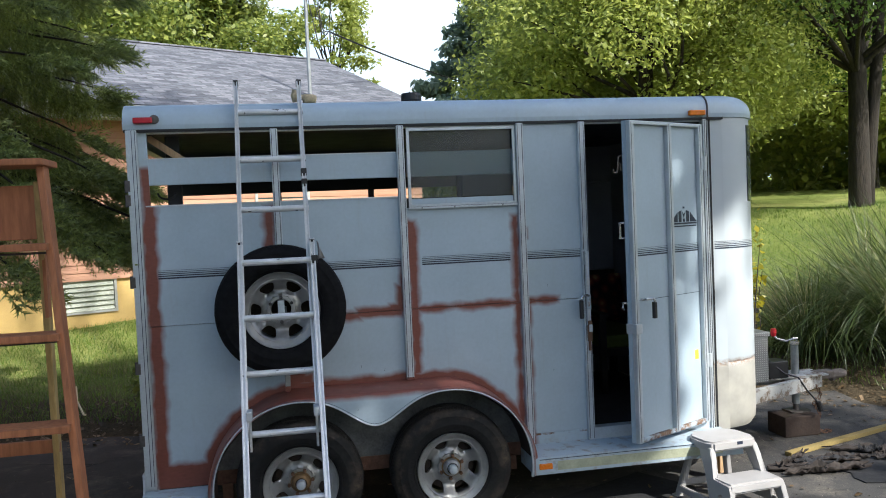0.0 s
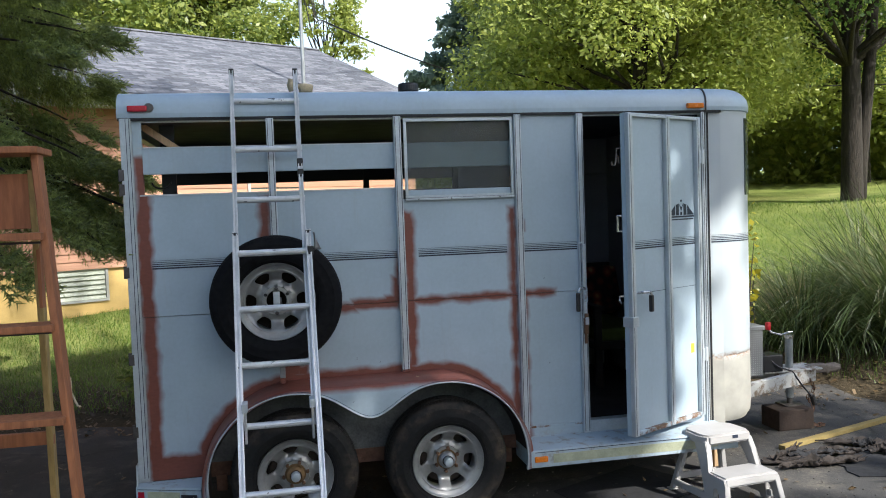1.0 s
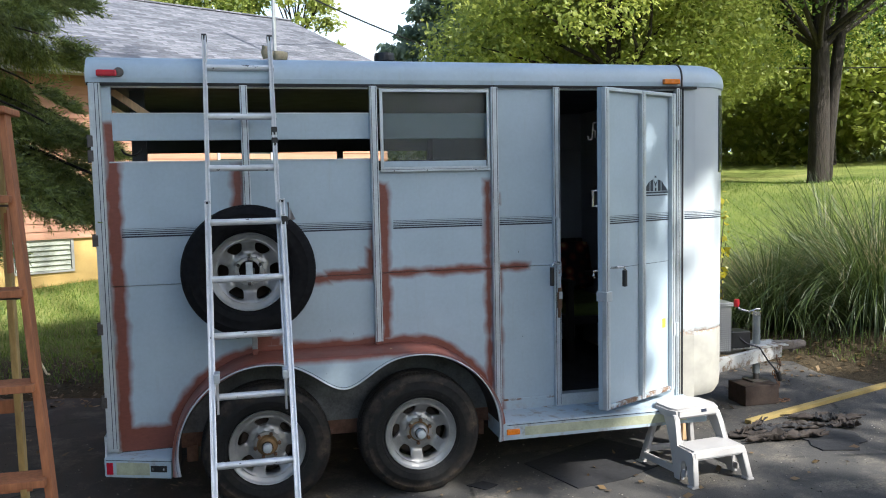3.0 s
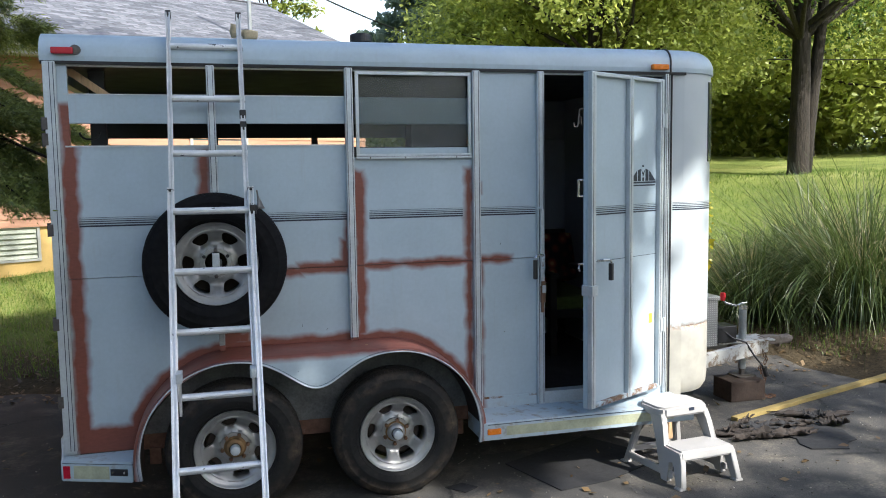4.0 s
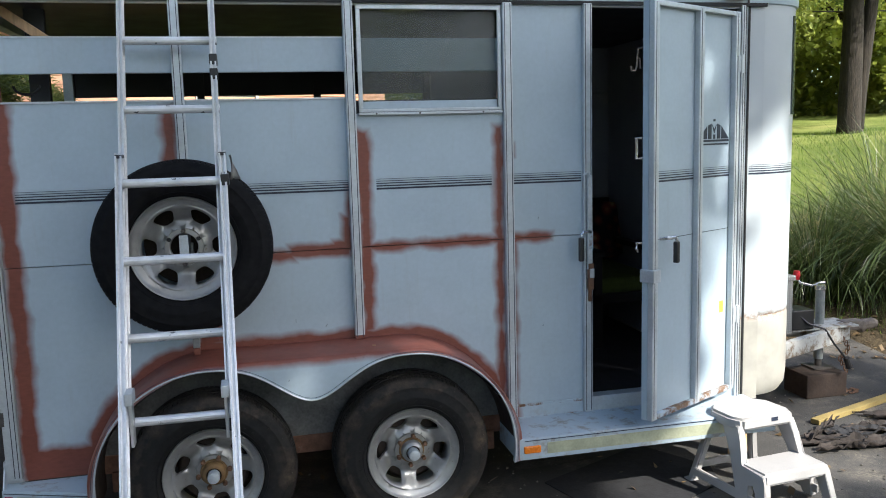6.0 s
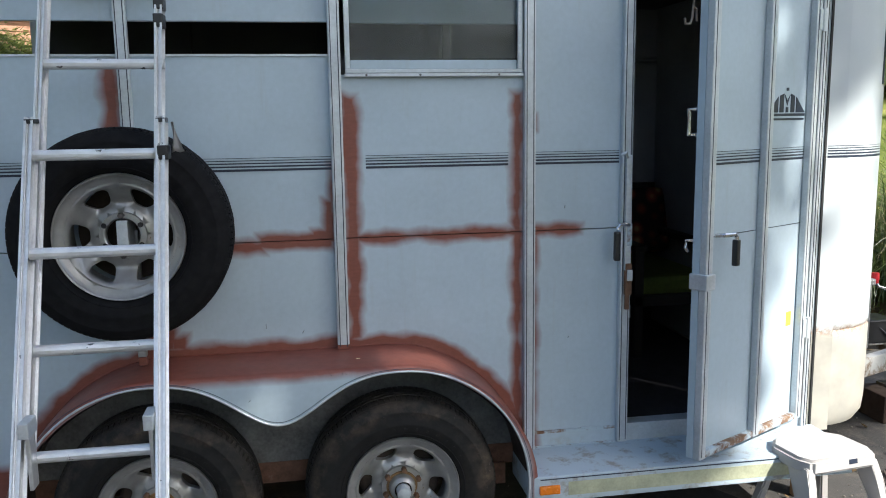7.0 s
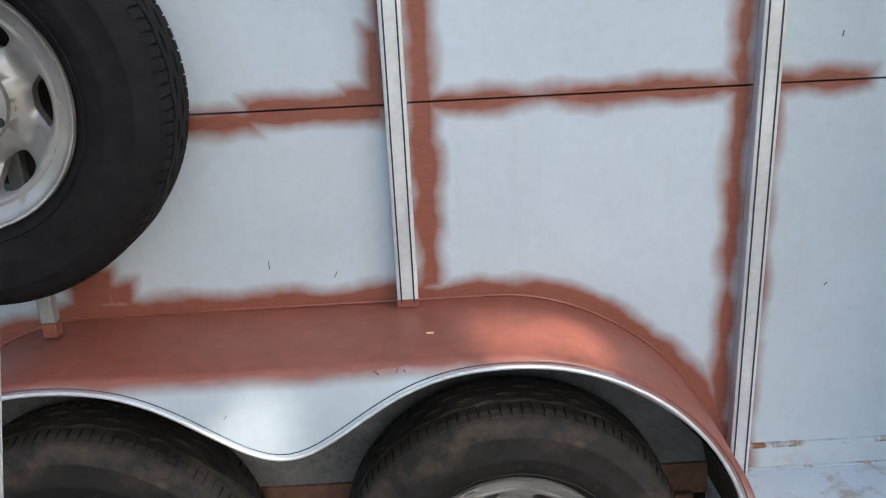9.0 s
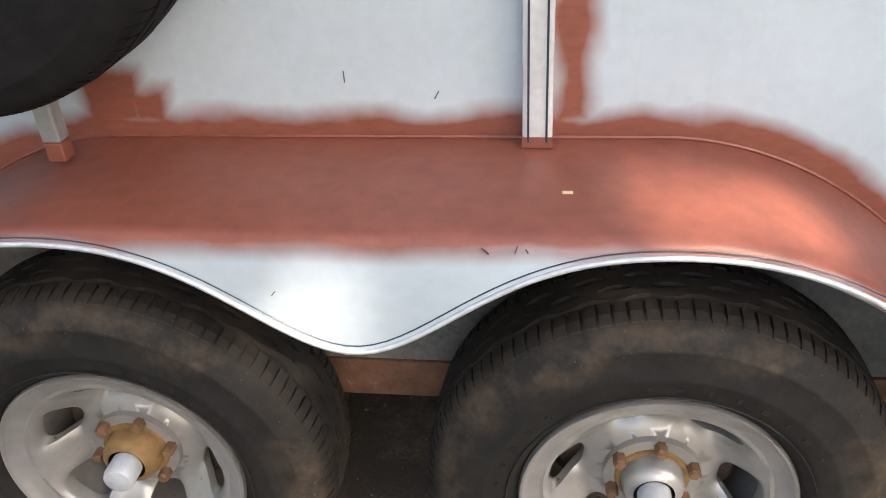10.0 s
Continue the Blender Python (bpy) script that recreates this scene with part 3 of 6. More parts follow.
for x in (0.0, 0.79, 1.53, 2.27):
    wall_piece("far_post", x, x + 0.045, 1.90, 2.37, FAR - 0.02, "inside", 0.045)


def lining():
    """Inner faces: stall sides and ceiling with shade in their dark colour, a pale dressing room, floor."""
    part("floor", boxed(0.0, 3.60, 0.03, FAR, 0.36, 0.42), "mat", trailer, "dark rubber floor mat")
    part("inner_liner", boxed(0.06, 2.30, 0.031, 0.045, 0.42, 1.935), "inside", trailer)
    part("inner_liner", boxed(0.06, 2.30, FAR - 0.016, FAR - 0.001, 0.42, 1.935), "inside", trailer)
    # dark sheet added below the roof's soffit to keep the slots in shade
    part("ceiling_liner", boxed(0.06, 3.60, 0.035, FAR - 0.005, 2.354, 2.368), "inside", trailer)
    part("partition", boxed(2.285, 2.31, 0.046, FAR - 0.017, 0.42, 1.93), "inside_light", trailer)
    part("room_wall", boxed(2.31, 3.64, FAR - 0.02, FAR - 0.002, 0.42, 2.374), "inside_light", trailer)
    part("room_wall", boxed(3.62, 3.64, 0.34, FAR - 0.02, 0.42, 2.374), "inside_light", trailer)
    part("threshold", boxed(2.700, 3.50, -0.008, 0.06, 0.36, 0.445, bevel=0.004), "white_alu", trailer, "scuffed metal door sill")
    bm = tube(bmesh.new(), [(2.75, FAR - 0.05, 2.02), (3.6, FAR - 0.05, 2.05)], 0.012, 8)
    part("rail", bm, "inside_light", trailer)
    bm = bmesh.new()
    box(bm, 0.18, 0.26, 0.2, 0.24, 1.5, 2.36)
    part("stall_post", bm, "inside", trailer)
    bm = tube(bmesh.new(), [(0.19 + 0.05 * math.cos(a), 0.10, 2.02 + 0.035 * math.sin(a)) for a in np.linspace(3.1, 6.4, 14)], 0.006, 6)
    part("cable_loop", bm, "black", trailer, "black cable loop")
    bm = boxed(-0.02, 0.02, -0.01, 0.01, -0.16, 0.16, bevel=0.003, m=Matrix.Translation((0.20, 0.14, 2.27)) @ Matrix.Rotation(-0.95, 4, "Y"))
    part("broken_board", bm, "stud", trailer, "pale broken wooden board")


lining()


def nose():
    """The rounded front, its lower edge turned in."""
    bm = bmesh.new()
    levels = [(0.10, 0.33), (0.03, 0.345), (0.006, 0.385), (0.0, 0.45), (0.0, 0.60), (0.0, 0.77), (0.006, 0.785), (0.0, 0.80), (0.0, 1.2), (0.0, 2.372)]
    rings = []
    for ins, z in levels:
        p = outline(ins, 10)[1:-1]
        rings.append([bm.verts.new((x, y, z)) for x, y in p])
    for a, b in zip(rings, rings[1:]):
        for i in range(len(a) - 1):
            bm.faces.new((a[i], a[i + 1], b[i + 1], b[i]))
    bm.faces.new(rings[0])
    soft(part("nose", bm, "nose", trailer, "rounded front panel with rusty dent and dirty tan base"), 40)
    # black edge of the front window, wrapped round the corner
    bm = bmesh.new()
    ring = []
    for ins in (-0.006, 0.004):
        p = [q for q in outline(ins, 16)[1:18]][7:17]
        ring.append([[bm.verts.new((x, y, z)) for x, y in p] for z in (1.83, 2.33)])
    for i in range(9):
        bm.faces.new((ring[0][0][i], ring[0][0][i + 1], ring[0][1][i + 1], ring[0][1][i]))
    for s in (0, 9):
        bm.faces.new((ring[0][0][s], ring[0][1][s], ring[1][1][s], ring[1][0][s]))
    for l in (0, 1):
        for i in range(9):
            bm.faces.new((ring[0][l][i], ring[0][l][i + 1], ring[1][l][i + 1], ring[1][l][i]))
    part("front_window", bm, "dark_glass", trailer, "dark wrap-round front window")


nose()


def post(x0, x1, z0, z1, proud=0.03, name="post", grooves=(0.2, 0.8)):
    """A pressed upright with two dark grooves in its face."""
    p = part(name, boxed(x0, x1, -proud, 0.001, z0, z1, bevel=0.005), "white_alu", trailer)
    for g in grooves:
        gx = x0 + (x1 - x0) * g
        part("groove", boxed(gx - 0.0016, gx + 0.0016, -proud - 0.0012, -proud + 0.002, z0 + 0.01, z1 - 0.004), "line", p)
    return p


post(0.0, 0.06, 0.345, 2.372, 0.035, "rear_post", (0.55, 0.85))
post(0.790, 0.833, 1.04, 2.365)
post(1.522, 1.566, 0.846, 2.365, 0.04)
post(2.258, 2.303, 0.365, 2.365)
post(2.656, 2.699, 0.375, 2.365)
post(3.497, 3.520, 0.34, 2.365, 0.022, "hinge_post", (0.5,))
part("post_foot", boxed(1.5215, 1.5665, -0.0407, -0.02, 0.847, 0.864), "primer", trailer, "red primer on the post's foot")
part("door_seal", boxed(3.526, 3.533, -0.006, 0.0, 0.34, 2.37), "seal", trailer, "black rubber seam")
part("seam_trim", boxed(3.546, 3.555, -0.006, 0.0, 0.34, 2.37), "seal", trailer, "black rubber seam")
# the rear frame round the open back
part("rear_post", boxed(0.0, 0.06, W - 0.06, W, 0.345, 2.372, bevel=0.005), "white_alu", trailer)
part("rear_header", boxed(0.0, 0.05, 0.0, W, 2.30, 2.372, bevel=0.004), "white_alu", trailer)
part("rear_sill", boxed(-0.02, 0.06, 0.0, W, 0.30, 0.42, bevel=0.006), "white_alu", trailer)
for z in (2.06, 1.98, 1.52, 1.03, 0.62):
    bm = tube(bmesh.new(), [(-0.014, 0.0, z - 0.035), (-0.014, 0.0, z + 0.035)], 0.011, 8)
    box(bm, -0.014, 0.012, -0.04, -0.034, z - 0.03, z + 0.03)
    part("hinge", bm, "steel_dark", trailer, "dark steel hinge")


# pinstripes: five lines that grow thicker downwards
def stripes(x0, x1, y=-0.0015, parent=None, mirror=False):
    z = 1.578
    for h, gap in ((0.0018, 0.0095), (0.0030, 0.0085), (0.0045, 0.0085), (0.0060, 0.0075), (0.0085, 0.0)):
        part("pinstripe", boxed(x0, x1, y - 0.0004, y + 0.002, z - h, z), "line", parent or trailer)
        z -= h + gap * 0.75


for a, b in ((0.13, 0.785), (0.838, 1.53), (1.65, 2.20), (2.308, 2.652), (3.566, 3.66)):
    stripes(a, b)
bm = bmesh.new()
z = 1.578
for h, gap in ((0.0018, 0.0095), (0.0030, 0.0085), (0.0045, 0.0085), (0.0060, 0.0075), (0.0085, 0.0)):
    p = outline(-0.0015, 10)[1:12]
    lo, hi = [bm.verts.new((x, y, z - h)) for x, y in p], [bm.verts.new((x, y, z)) for x, y in p]
    for i in range(len(p) - 1):
        bm.faces.new((lo[i], lo[i + 1], hi[i + 1], hi[i]))
    z -= h + gap * 0.75
part("pinstripe", bm, "line", trailer)


def window():
    f = part("window", boxed(1.583, 2.254, -0.016, 0.0, 1.880, 1.894, bevel=0.003), "white_alu", trailer, "sliding window with aluminium frame")
    part("window_sill", boxed(1.580, 2.256, -0.024, 0.0, 1.866, 1.878, bevel=0.002), "white_alu", f)
    part("frame_top", boxed(1.583, 2.254, -0.014, 0.0, 2.332, 2.352, bevel=0.003), "white_alu", f)
    part("frame_side", boxed(1.583, 1.602, -0.014, 0.0, 1.894, 2.332, bevel=0.003), "white_alu", f)
    part("frame_side", boxed(2.236, 2.254, -0.014, 0.0, 1.894, 2.332, bevel=0.003), "white_alu", f)
    part("inner_rail", boxed(1.602, 2.236, 0.004, 0.016, 1.894, 1.928, bevel=0.003), "paint_plain", f)
    pane = part("pane", boxed(1.602, 2.236, 0.017, 0.021, 1.90, 2.332), "glass", f, "dusty window pane, pale reflection painted in")
    pane.visible_shadow = False
    for x in (1.66, 1.86, 2.16):
        part("screw", lathe(bmesh.new(), [(0.0001, -0.0265), (0.004, -0.0255), (0.0045, -0.024)], 10, x, 1.872), "steel_dark", f)


window()


# ---- wheel covers ----
CX = (0.866, 1.735)


def cover_top(i, n):
    """Outer line of the wheel cover: up, over the flat top and down, with slack shoulders."""
    x0, x1, zs, a, b, zb, ze = 0.358, 2.250, 0.36, 0.51, 0.485, 0.245, 0.272
    e = 2 / 1.8
    lens = [zs - zb, 0.80, x1 - x0 - 2 * a, 0.80, zs - ze]
    s = sum(lens) * i / n
    for k, ln in enumerate(lens):
        if s <= ln + 1e-9 or k == 4:
            f = min(1, s / ln)
            c, d = max(0.0, math.cos(math.pi / 2 * f)) ** e, max(0.0, math.sin(math.pi / 2 * f)) ** e
            if k == 0:
                return x0, zb + (zs - zb) * f
            if k == 1:
                return x0 + a - a * c, zs + b * d
            if k == 2:
                return x0 + a + (x1 - x0 - 2 * a) * f, zs + b
            if k == 3:
                return x1 - a + a * d, zs + b * c
            return x1, zs + (ze - zs) * f
        s -= ln


def arch_line():
    """Lower edge of the wheel cover's face: two arches and a dip between."""
    ra, za = 0.472, 0.346
    left = [(CX[0] - ra * math.sin(a), za + ra * math.cos(a)) for a in np.linspace(math.pi / 2 + 0.23, 0, 26)]
    left[0] = (left[0][0] - 0.002, 0.245)
    mid = []
    for x in np.linspace(CX[0], CX[1], 42)[1:-1]:
        u = (x - CX[0]) / (CX[1] - CX[0]) * 2 - 1
        mid.append((x, 0.652 + (za + ra - 0.652) * (0.5 - 0.5 * math.cos(math.pi * (1.5 * abs(u) - 0.5 * u * u)))))
    right = [(CX[1] + ra * math.sin(a), za + ra * math.cos(a)) for a in np.linspace(0, math.pi / 2 + 0.17, 26)]
    return left + mid + right


def wheel_cover(side):
    """side -1: towards the drive (y < 0); 1: the far side."""
    def yy(d):
        return -d if side < 0 else W + d
    inner = arch_line()
    n = len(inner)
    # outer points matched to the arch line by walking both in step
    tot = 400
    out_all = [cover_top(i, tot) for i in range(tot + 1)]
    outer, j0 = [], 0
    for i, (x, z) in enumerate(inner):
        if i == 0:
            j0 = 0
        elif i == n - 1:
            j0 = tot
        else:
            cx = CX[0] if x < 1.304 else CX[1]
            best = min(range(j0, tot + 1), key=lambda j: abs(math.atan2(out_all[j][1] - 0.3, out_all[j][0] - cx) - math.atan2(z - 0.3, x - cx))
                       if (x < CX[0] or x > CX[1]) else abs(out_all[j][0] - x))
            j0 = max(j0, best)
        outer.append(out_all[j0])
    bm = bmesh.new()
    prof = [(0.0, 0.0), (0.08, 0.0), (0.16, -0.001), (0.262, -0.004), (0.276, -0.007), (0.284, -0.014), (0.287, -0.024)]
    rows = []
    cxm, czm = 1.304, 0.36
    for d, drop in prof:
        row = []
        for x, z in outer:
            qx, qz = max(abs(x - cxm) - 0.436, 0), max(abs(z - czm), 0)
            ln = math.hypot(qx, qz) or 1
            nx, nz = (math.copysign(qx, x - cxm) / ln, math.copysign(qz, z - czm) / ln)
            row.append(bm.verts.new((x + nx * drop, yy(d), z + (nz * drop if z > 0.36 else 0))))
        rows.append(row)
    for f in (0.4, 1.0):
        rows.append([bm.verts.new((r.co.x + (x - r.co.x) * f, yy(0.288), r.co.z + (z - r.co.z) * f)) for r, (x, z) in zip(rows[6], inner)])
    rows.append([bm.verts.new((x, yy(0.262), z + 0.002)) for x, z in inner])
    for a, b in zip(rows, rows[1:]):
        for i in range(n - 1):
            if (a[i].co - a[i + 1].co).length > 1e-6 or (b[i].co - b[i + 1].co).length > 1e-6:
                bm.faces.new((a[i], a[i + 1], b[i + 1], b[i]))
    bmesh.ops.remove_doubles(bm, verts=bm.verts, dist=1e-6)
    ob = soft(part("wheel_cover", bm, "cover" if side < 0 else "paint_plain", trailer, "rounded wheel cover brushed with red primer"), 50)
    # liner and back wall added: their dark colours hold the well's shade
    well = bmesh.new()
    lay = []
    for d in (0.004, 0.255):
        row = []
        for x, z in outer:
            qx, qz = max(abs(x - cxm) - 0.436, 0), max(abs(z - czm), 0)
            ln = math.hypot(qx, qz) or 1
            row.append(well.verts.new((x - math.copysign(qx, x - cxm) / ln * 0.034, yy(d), z - (math.copysign(qz, z - czm) / ln * 0.034 if z > 0.36 else 0))))
        lay.append(row)
    for i in range(n - 1):
        if (lay[0][i].co - lay[0][i + 1].co).length > 1e-6:
            well.faces.new((lay[0][i], lay[0][i + 1], lay[1][i + 1], lay[1][i]))
    back = bmesh.new()
    back.faces.new([back.verts.new((1.304 + (x - 1.304) * 0.982, yy(0.005), max(0.33, min(z, 0.83)))) for x, z in out_all[::8]])
    part("well_wall", back, "well_wall", ob, "dusty grey wall behind the wheels, darkened for shade")
    part("wheel_well", well, "drum", ob, "dark dirty underside of the wheel cover, shade in its colour", True)
    if side < 0:
        lip = tube(bmesh.new(), [(x, yy(0.289), z + 0.003) for x, z in inner], 0.0042, 6)
        part("lip", lip, "white_alu", ob, "pale metal edge bead", True)
        mids = [(x, z) for x, z in inner]
        pl = []
        for i, (x, z) in enumerate(mids):
            (ax, az), (bx, bz) = mids[max(i - 1, 0)], mids[min(i + 1, n - 1)]
            tx, tz = bx - ax, bz - az
            ln = math.hypot(tx, tz)
            pl.append((x - tz / ln * 0.013, yy(0.2885), z + tx / ln * 0.013))
        part("edge_line", tube(bmesh.new(), pl, 0.0011, 5), "line", ob, "thin dark line along the edge")
        part("seam", tube(bmesh.new(), [(x, -0.003, z + 0.002) for x, z in out_all[60:345:3]], 0.003, 5), "cover", ob)


wheel_cover(-1)
wheel_cover(1)
for px, pz, ln, lean in ((1.201, 0.751, 0.012, 0.7), (1.485, 0.825, 0.016, -0.8), (1.524, 0.828, 0.014, 0.3), (1.537, 0.826, 0.008, -0.5)):
    bm = boxed(-0.0006, 0.0006, -0.0008, 0.002, -ln / 2.6, ln / 2.6, m=Matrix.Translation((px, -0.289, pz)) @ Matrix.Rotation(lean, 4, "Y"))
    part("scratch", bm, "steel_dark", trailer, "dark scratch in the paint")
part("paint_chip", boxed(1.580, 1.594, -0.173, -0.168, 0.843, 0.8462, bevel=0.001), "tan_cloth", trailer, "pale paint chip")

# boxed running boards before and behind the wheels
for y0, y1 in ((-0.287, -0.001), (W + 0.001, W + 0.287)):
    o = -0.003 if y0 < 0 else W + 0.287
    bm = boxed(2.215, 3.56, y0, y1, 0.27, 0.372, bevel=0.006)
    rb = part("running_board", bm, "step_paint", trailer, "boxed metal step with worn paint")
    sg, yb = (-1, 0.0) if y0 < 0 else (1, W)
    bm = bmesh.new()
    plan = [(-0.012, yb + sg * 0.002), (-0.012, yb + sg * 0.080), (0.352, yb + sg * 0.215), (0.352, yb + sg * 0.002)]
    lo, hi = [bm.verts.new((x, y, 0.215)) for x, y in plan], [bm.verts.new((x, y, 0.324)) for x, y in plan]
    bm.faces.new(lo)
    bm.faces.new(hi)
    for q in range(4):
        bm.faces.new((lo[q], lo[(q + 1) % 4], hi[(q + 1) % 4], hi[q]))
    bmesh.ops.bevel(bm, geom=bm.edges[:], offset=0.005, segments=2, affect="EDGES")
    rr = part("rear_board", bm, "step_paint", trailer, "boxed rear step with worn paint")
    bm = bmesh.new()
    tri = [(yb + sg * 0.078, 0.322), (yb + sg * 0.036, 0.322), (yb + sg * 0.036, 0.40)]
    pa, pb = [bm.verts.new((-0.008, y, z)) for y, z in tri], [bm.verts.new((-0.002, y, z)) for y, z in tri]
    bm.faces.new(pa)
    bm.faces.new(pb)
    for q in range(3):
        bm.faces.new((pa[q], pa[(q + 1) % 3], pb[(q + 1) % 3], pb[q]))
    part("gusset", bm, "white_alu", rr, "triangular corner plate")
    if y0 < 0:
        part("tape", boxed(2.36, 3.42, y0 - 0.002, y0 + 0.002, 0.292, 0.345), "tape", rb, "faded yellowish tape strip")
        part("top_line", boxed(2.25, 3.55, y0 - 0.0015, y0 + 0.002, 0.359, 0.363), "line", rb)
        face = Matrix.Translation((-0.012, -0.080, -0.03)) @ Matrix.Rotation(math.atan2(-0.135, 0.364), 4, "Z")
        part("tape", boxed(0.07, 0.262, -0.002, 0.002, 0.262, 0.330, m=face), "tape", rr, "faded yellowish tape strip")
        part("top_line", boxed(0.01, 0.39, -0.002, 0.002, 0.340, 0.343, m=face), "line", rr)
        part("reflector", boxed(0.014, 0.050, -0.006, 0.002, 0.262, 0.328, bevel=0.002, m=face), "red_lens", rr, "red reflector")
        pl = part("socket_plate", boxed(0.27, 0.362, -0.006, 0.002, 0.282, 0.318, bevel=0.003, m=face), "black", rr, "black plate with two bolts")
        for x in (0.284, 0.348):
            bm = lathe(bmesh.new(), [(0.0001, -0.012), (0.006, -0.011), (0.007, -0.006)], 10, x, 0.300)
            bm.transform(face)
            part("bolt", bm, "chrome", pl)
        part("side_lamp", boxed(2.245, 2.325, y0 - 0.014, y0 + 0.002, 0.305, 0.338, bevel=0.005), "amber", rb, "amber side marker lamp")
# rusty weld lines where the door sill meets the step
part("rust_line", boxed(2.305, 2.654, -0.008, 0.0, 0.429, 0.440), "rusty_paint", trailer, "rusty seam")
part("rust_line", boxed(2.305, 2.654, -0.012, 0.0, 0.364, 0.376), "rusty_paint", trailer, "rusty seam")

# frame under the floor
part("frame_rail", boxed(0.36, 2.25, -0.012, 0.02, 0.32, 0.403, bevel=0.003), "rail_rust", trailer, "rusty brown frame rail")
part("frame_rail", boxed(0.36, 2.25, W - 0.02, W + 0.012, 0.32, 0.403, bevel=0.003), "rail_rust", trailer, "rusty brown frame rail")
for cx in CX:
    part("axle", tube(bmesh.new(), [(cx, -0.05, 0.35), (cx, W + 0.05, 0.35)], 0.035, 12), "steel_dark", trailer, "dark steel axle")
for x in (0.45, 2.15):
    part("spring_hanger", boxed(x - 0.03, x + 0.03, -0.03, 0.03, 0.24, 0.33, bevel=0.004), "rail_rust", trailer)


# ---- wheels ----
def tyre_mesh(bm, y0, y1, R=0.357):
    """A tyre on an axis along y, its outer side at y0."""
    w, c = y1 - y0, (y0 + y1) / 2
    prof = [(0.205, -0.36), (0.215, -0.40), (0.224, -0.455), (0.240, -0.485), (0.262, -0.5), (0.266, -0.505), (0.270, -0.5), (0.292, -0.490), (0.308, -0.478),
            (0.311, -0.482), (0.314, -0.472), (0.328, -0.445), (0.339, -0.415), (0.345, -0.385), (R - 0.008, -0.33), (R - 0.007, 0.0)]
    prof += [(r, -y) for r, y in reversed(prof[:-1])]
    lathe(bm, [(r, c + y * w) for r, y in prof], 96)
    return bm


def tread_mesh(y0, y1, R=0.357):
    """Zigzag ribs and shoulder lugs that stand proud of the tyre."""
    bm = bmesh.new()
    w, c, n = y1 - y0, (y0 + y1) / 2, 120
    for k, (a, b) in enumerate(((-0.17, -0.075), (-0.05, 0.05), (0.075, 0.17))):
        ring = []
        for i in range(n):
            t = 2 * math.pi * i / n
            zig = 0.018 * (1 if (i // 2 + k) % 2 else -1)
            ring.append([bm.verts.new((r * math.cos(t), c + (s + zig) * w, r * math.sin(t))) for r, s in ((R - 0.009, a), (R, a), (R, b), (R - 0.009, b))])
        for i in range(n):
            p, q = ring[i], ring[(i + 1) % n]
            for j in range(3):
                bm.faces.new((p[j], p[j + 1], q[j + 1], q[j]))
    for s in (-1, 1):
        for i in range(104):
            t0, t1 = 2 * math.pi * (i + 0.06) / 104, 2 * math.pi * (i + 0.84) / 104
            lug = ((R - 0.009, 0.20), (R - 0.001, 0.205), (R - 0.003, 0.30), (0.3475, 0.37), (0.337 if i % 2 else 0.331, 0.418 if i % 2 else 0.438), (0.331, 0.41))
            pa = [bm.verts.new((r * math.cos(t0), c + s * y * w, r * math.sin(t0))) for r, y in lug]
            pb = [bm.verts.new((r * math.cos(t1), c + s * y * w, r * math.sin(t1))) for r, y in lug]
            for j in range(5):
                bm.faces.new((pa[j], pa[j + 1], pb[j + 1], pb[j]))
            bm.faces.new(pa)
            bm.faces.new(pb)
    return bm


DISH = ((0.178, 0.018), (0.108, 0.080), (0.078, 0.066))


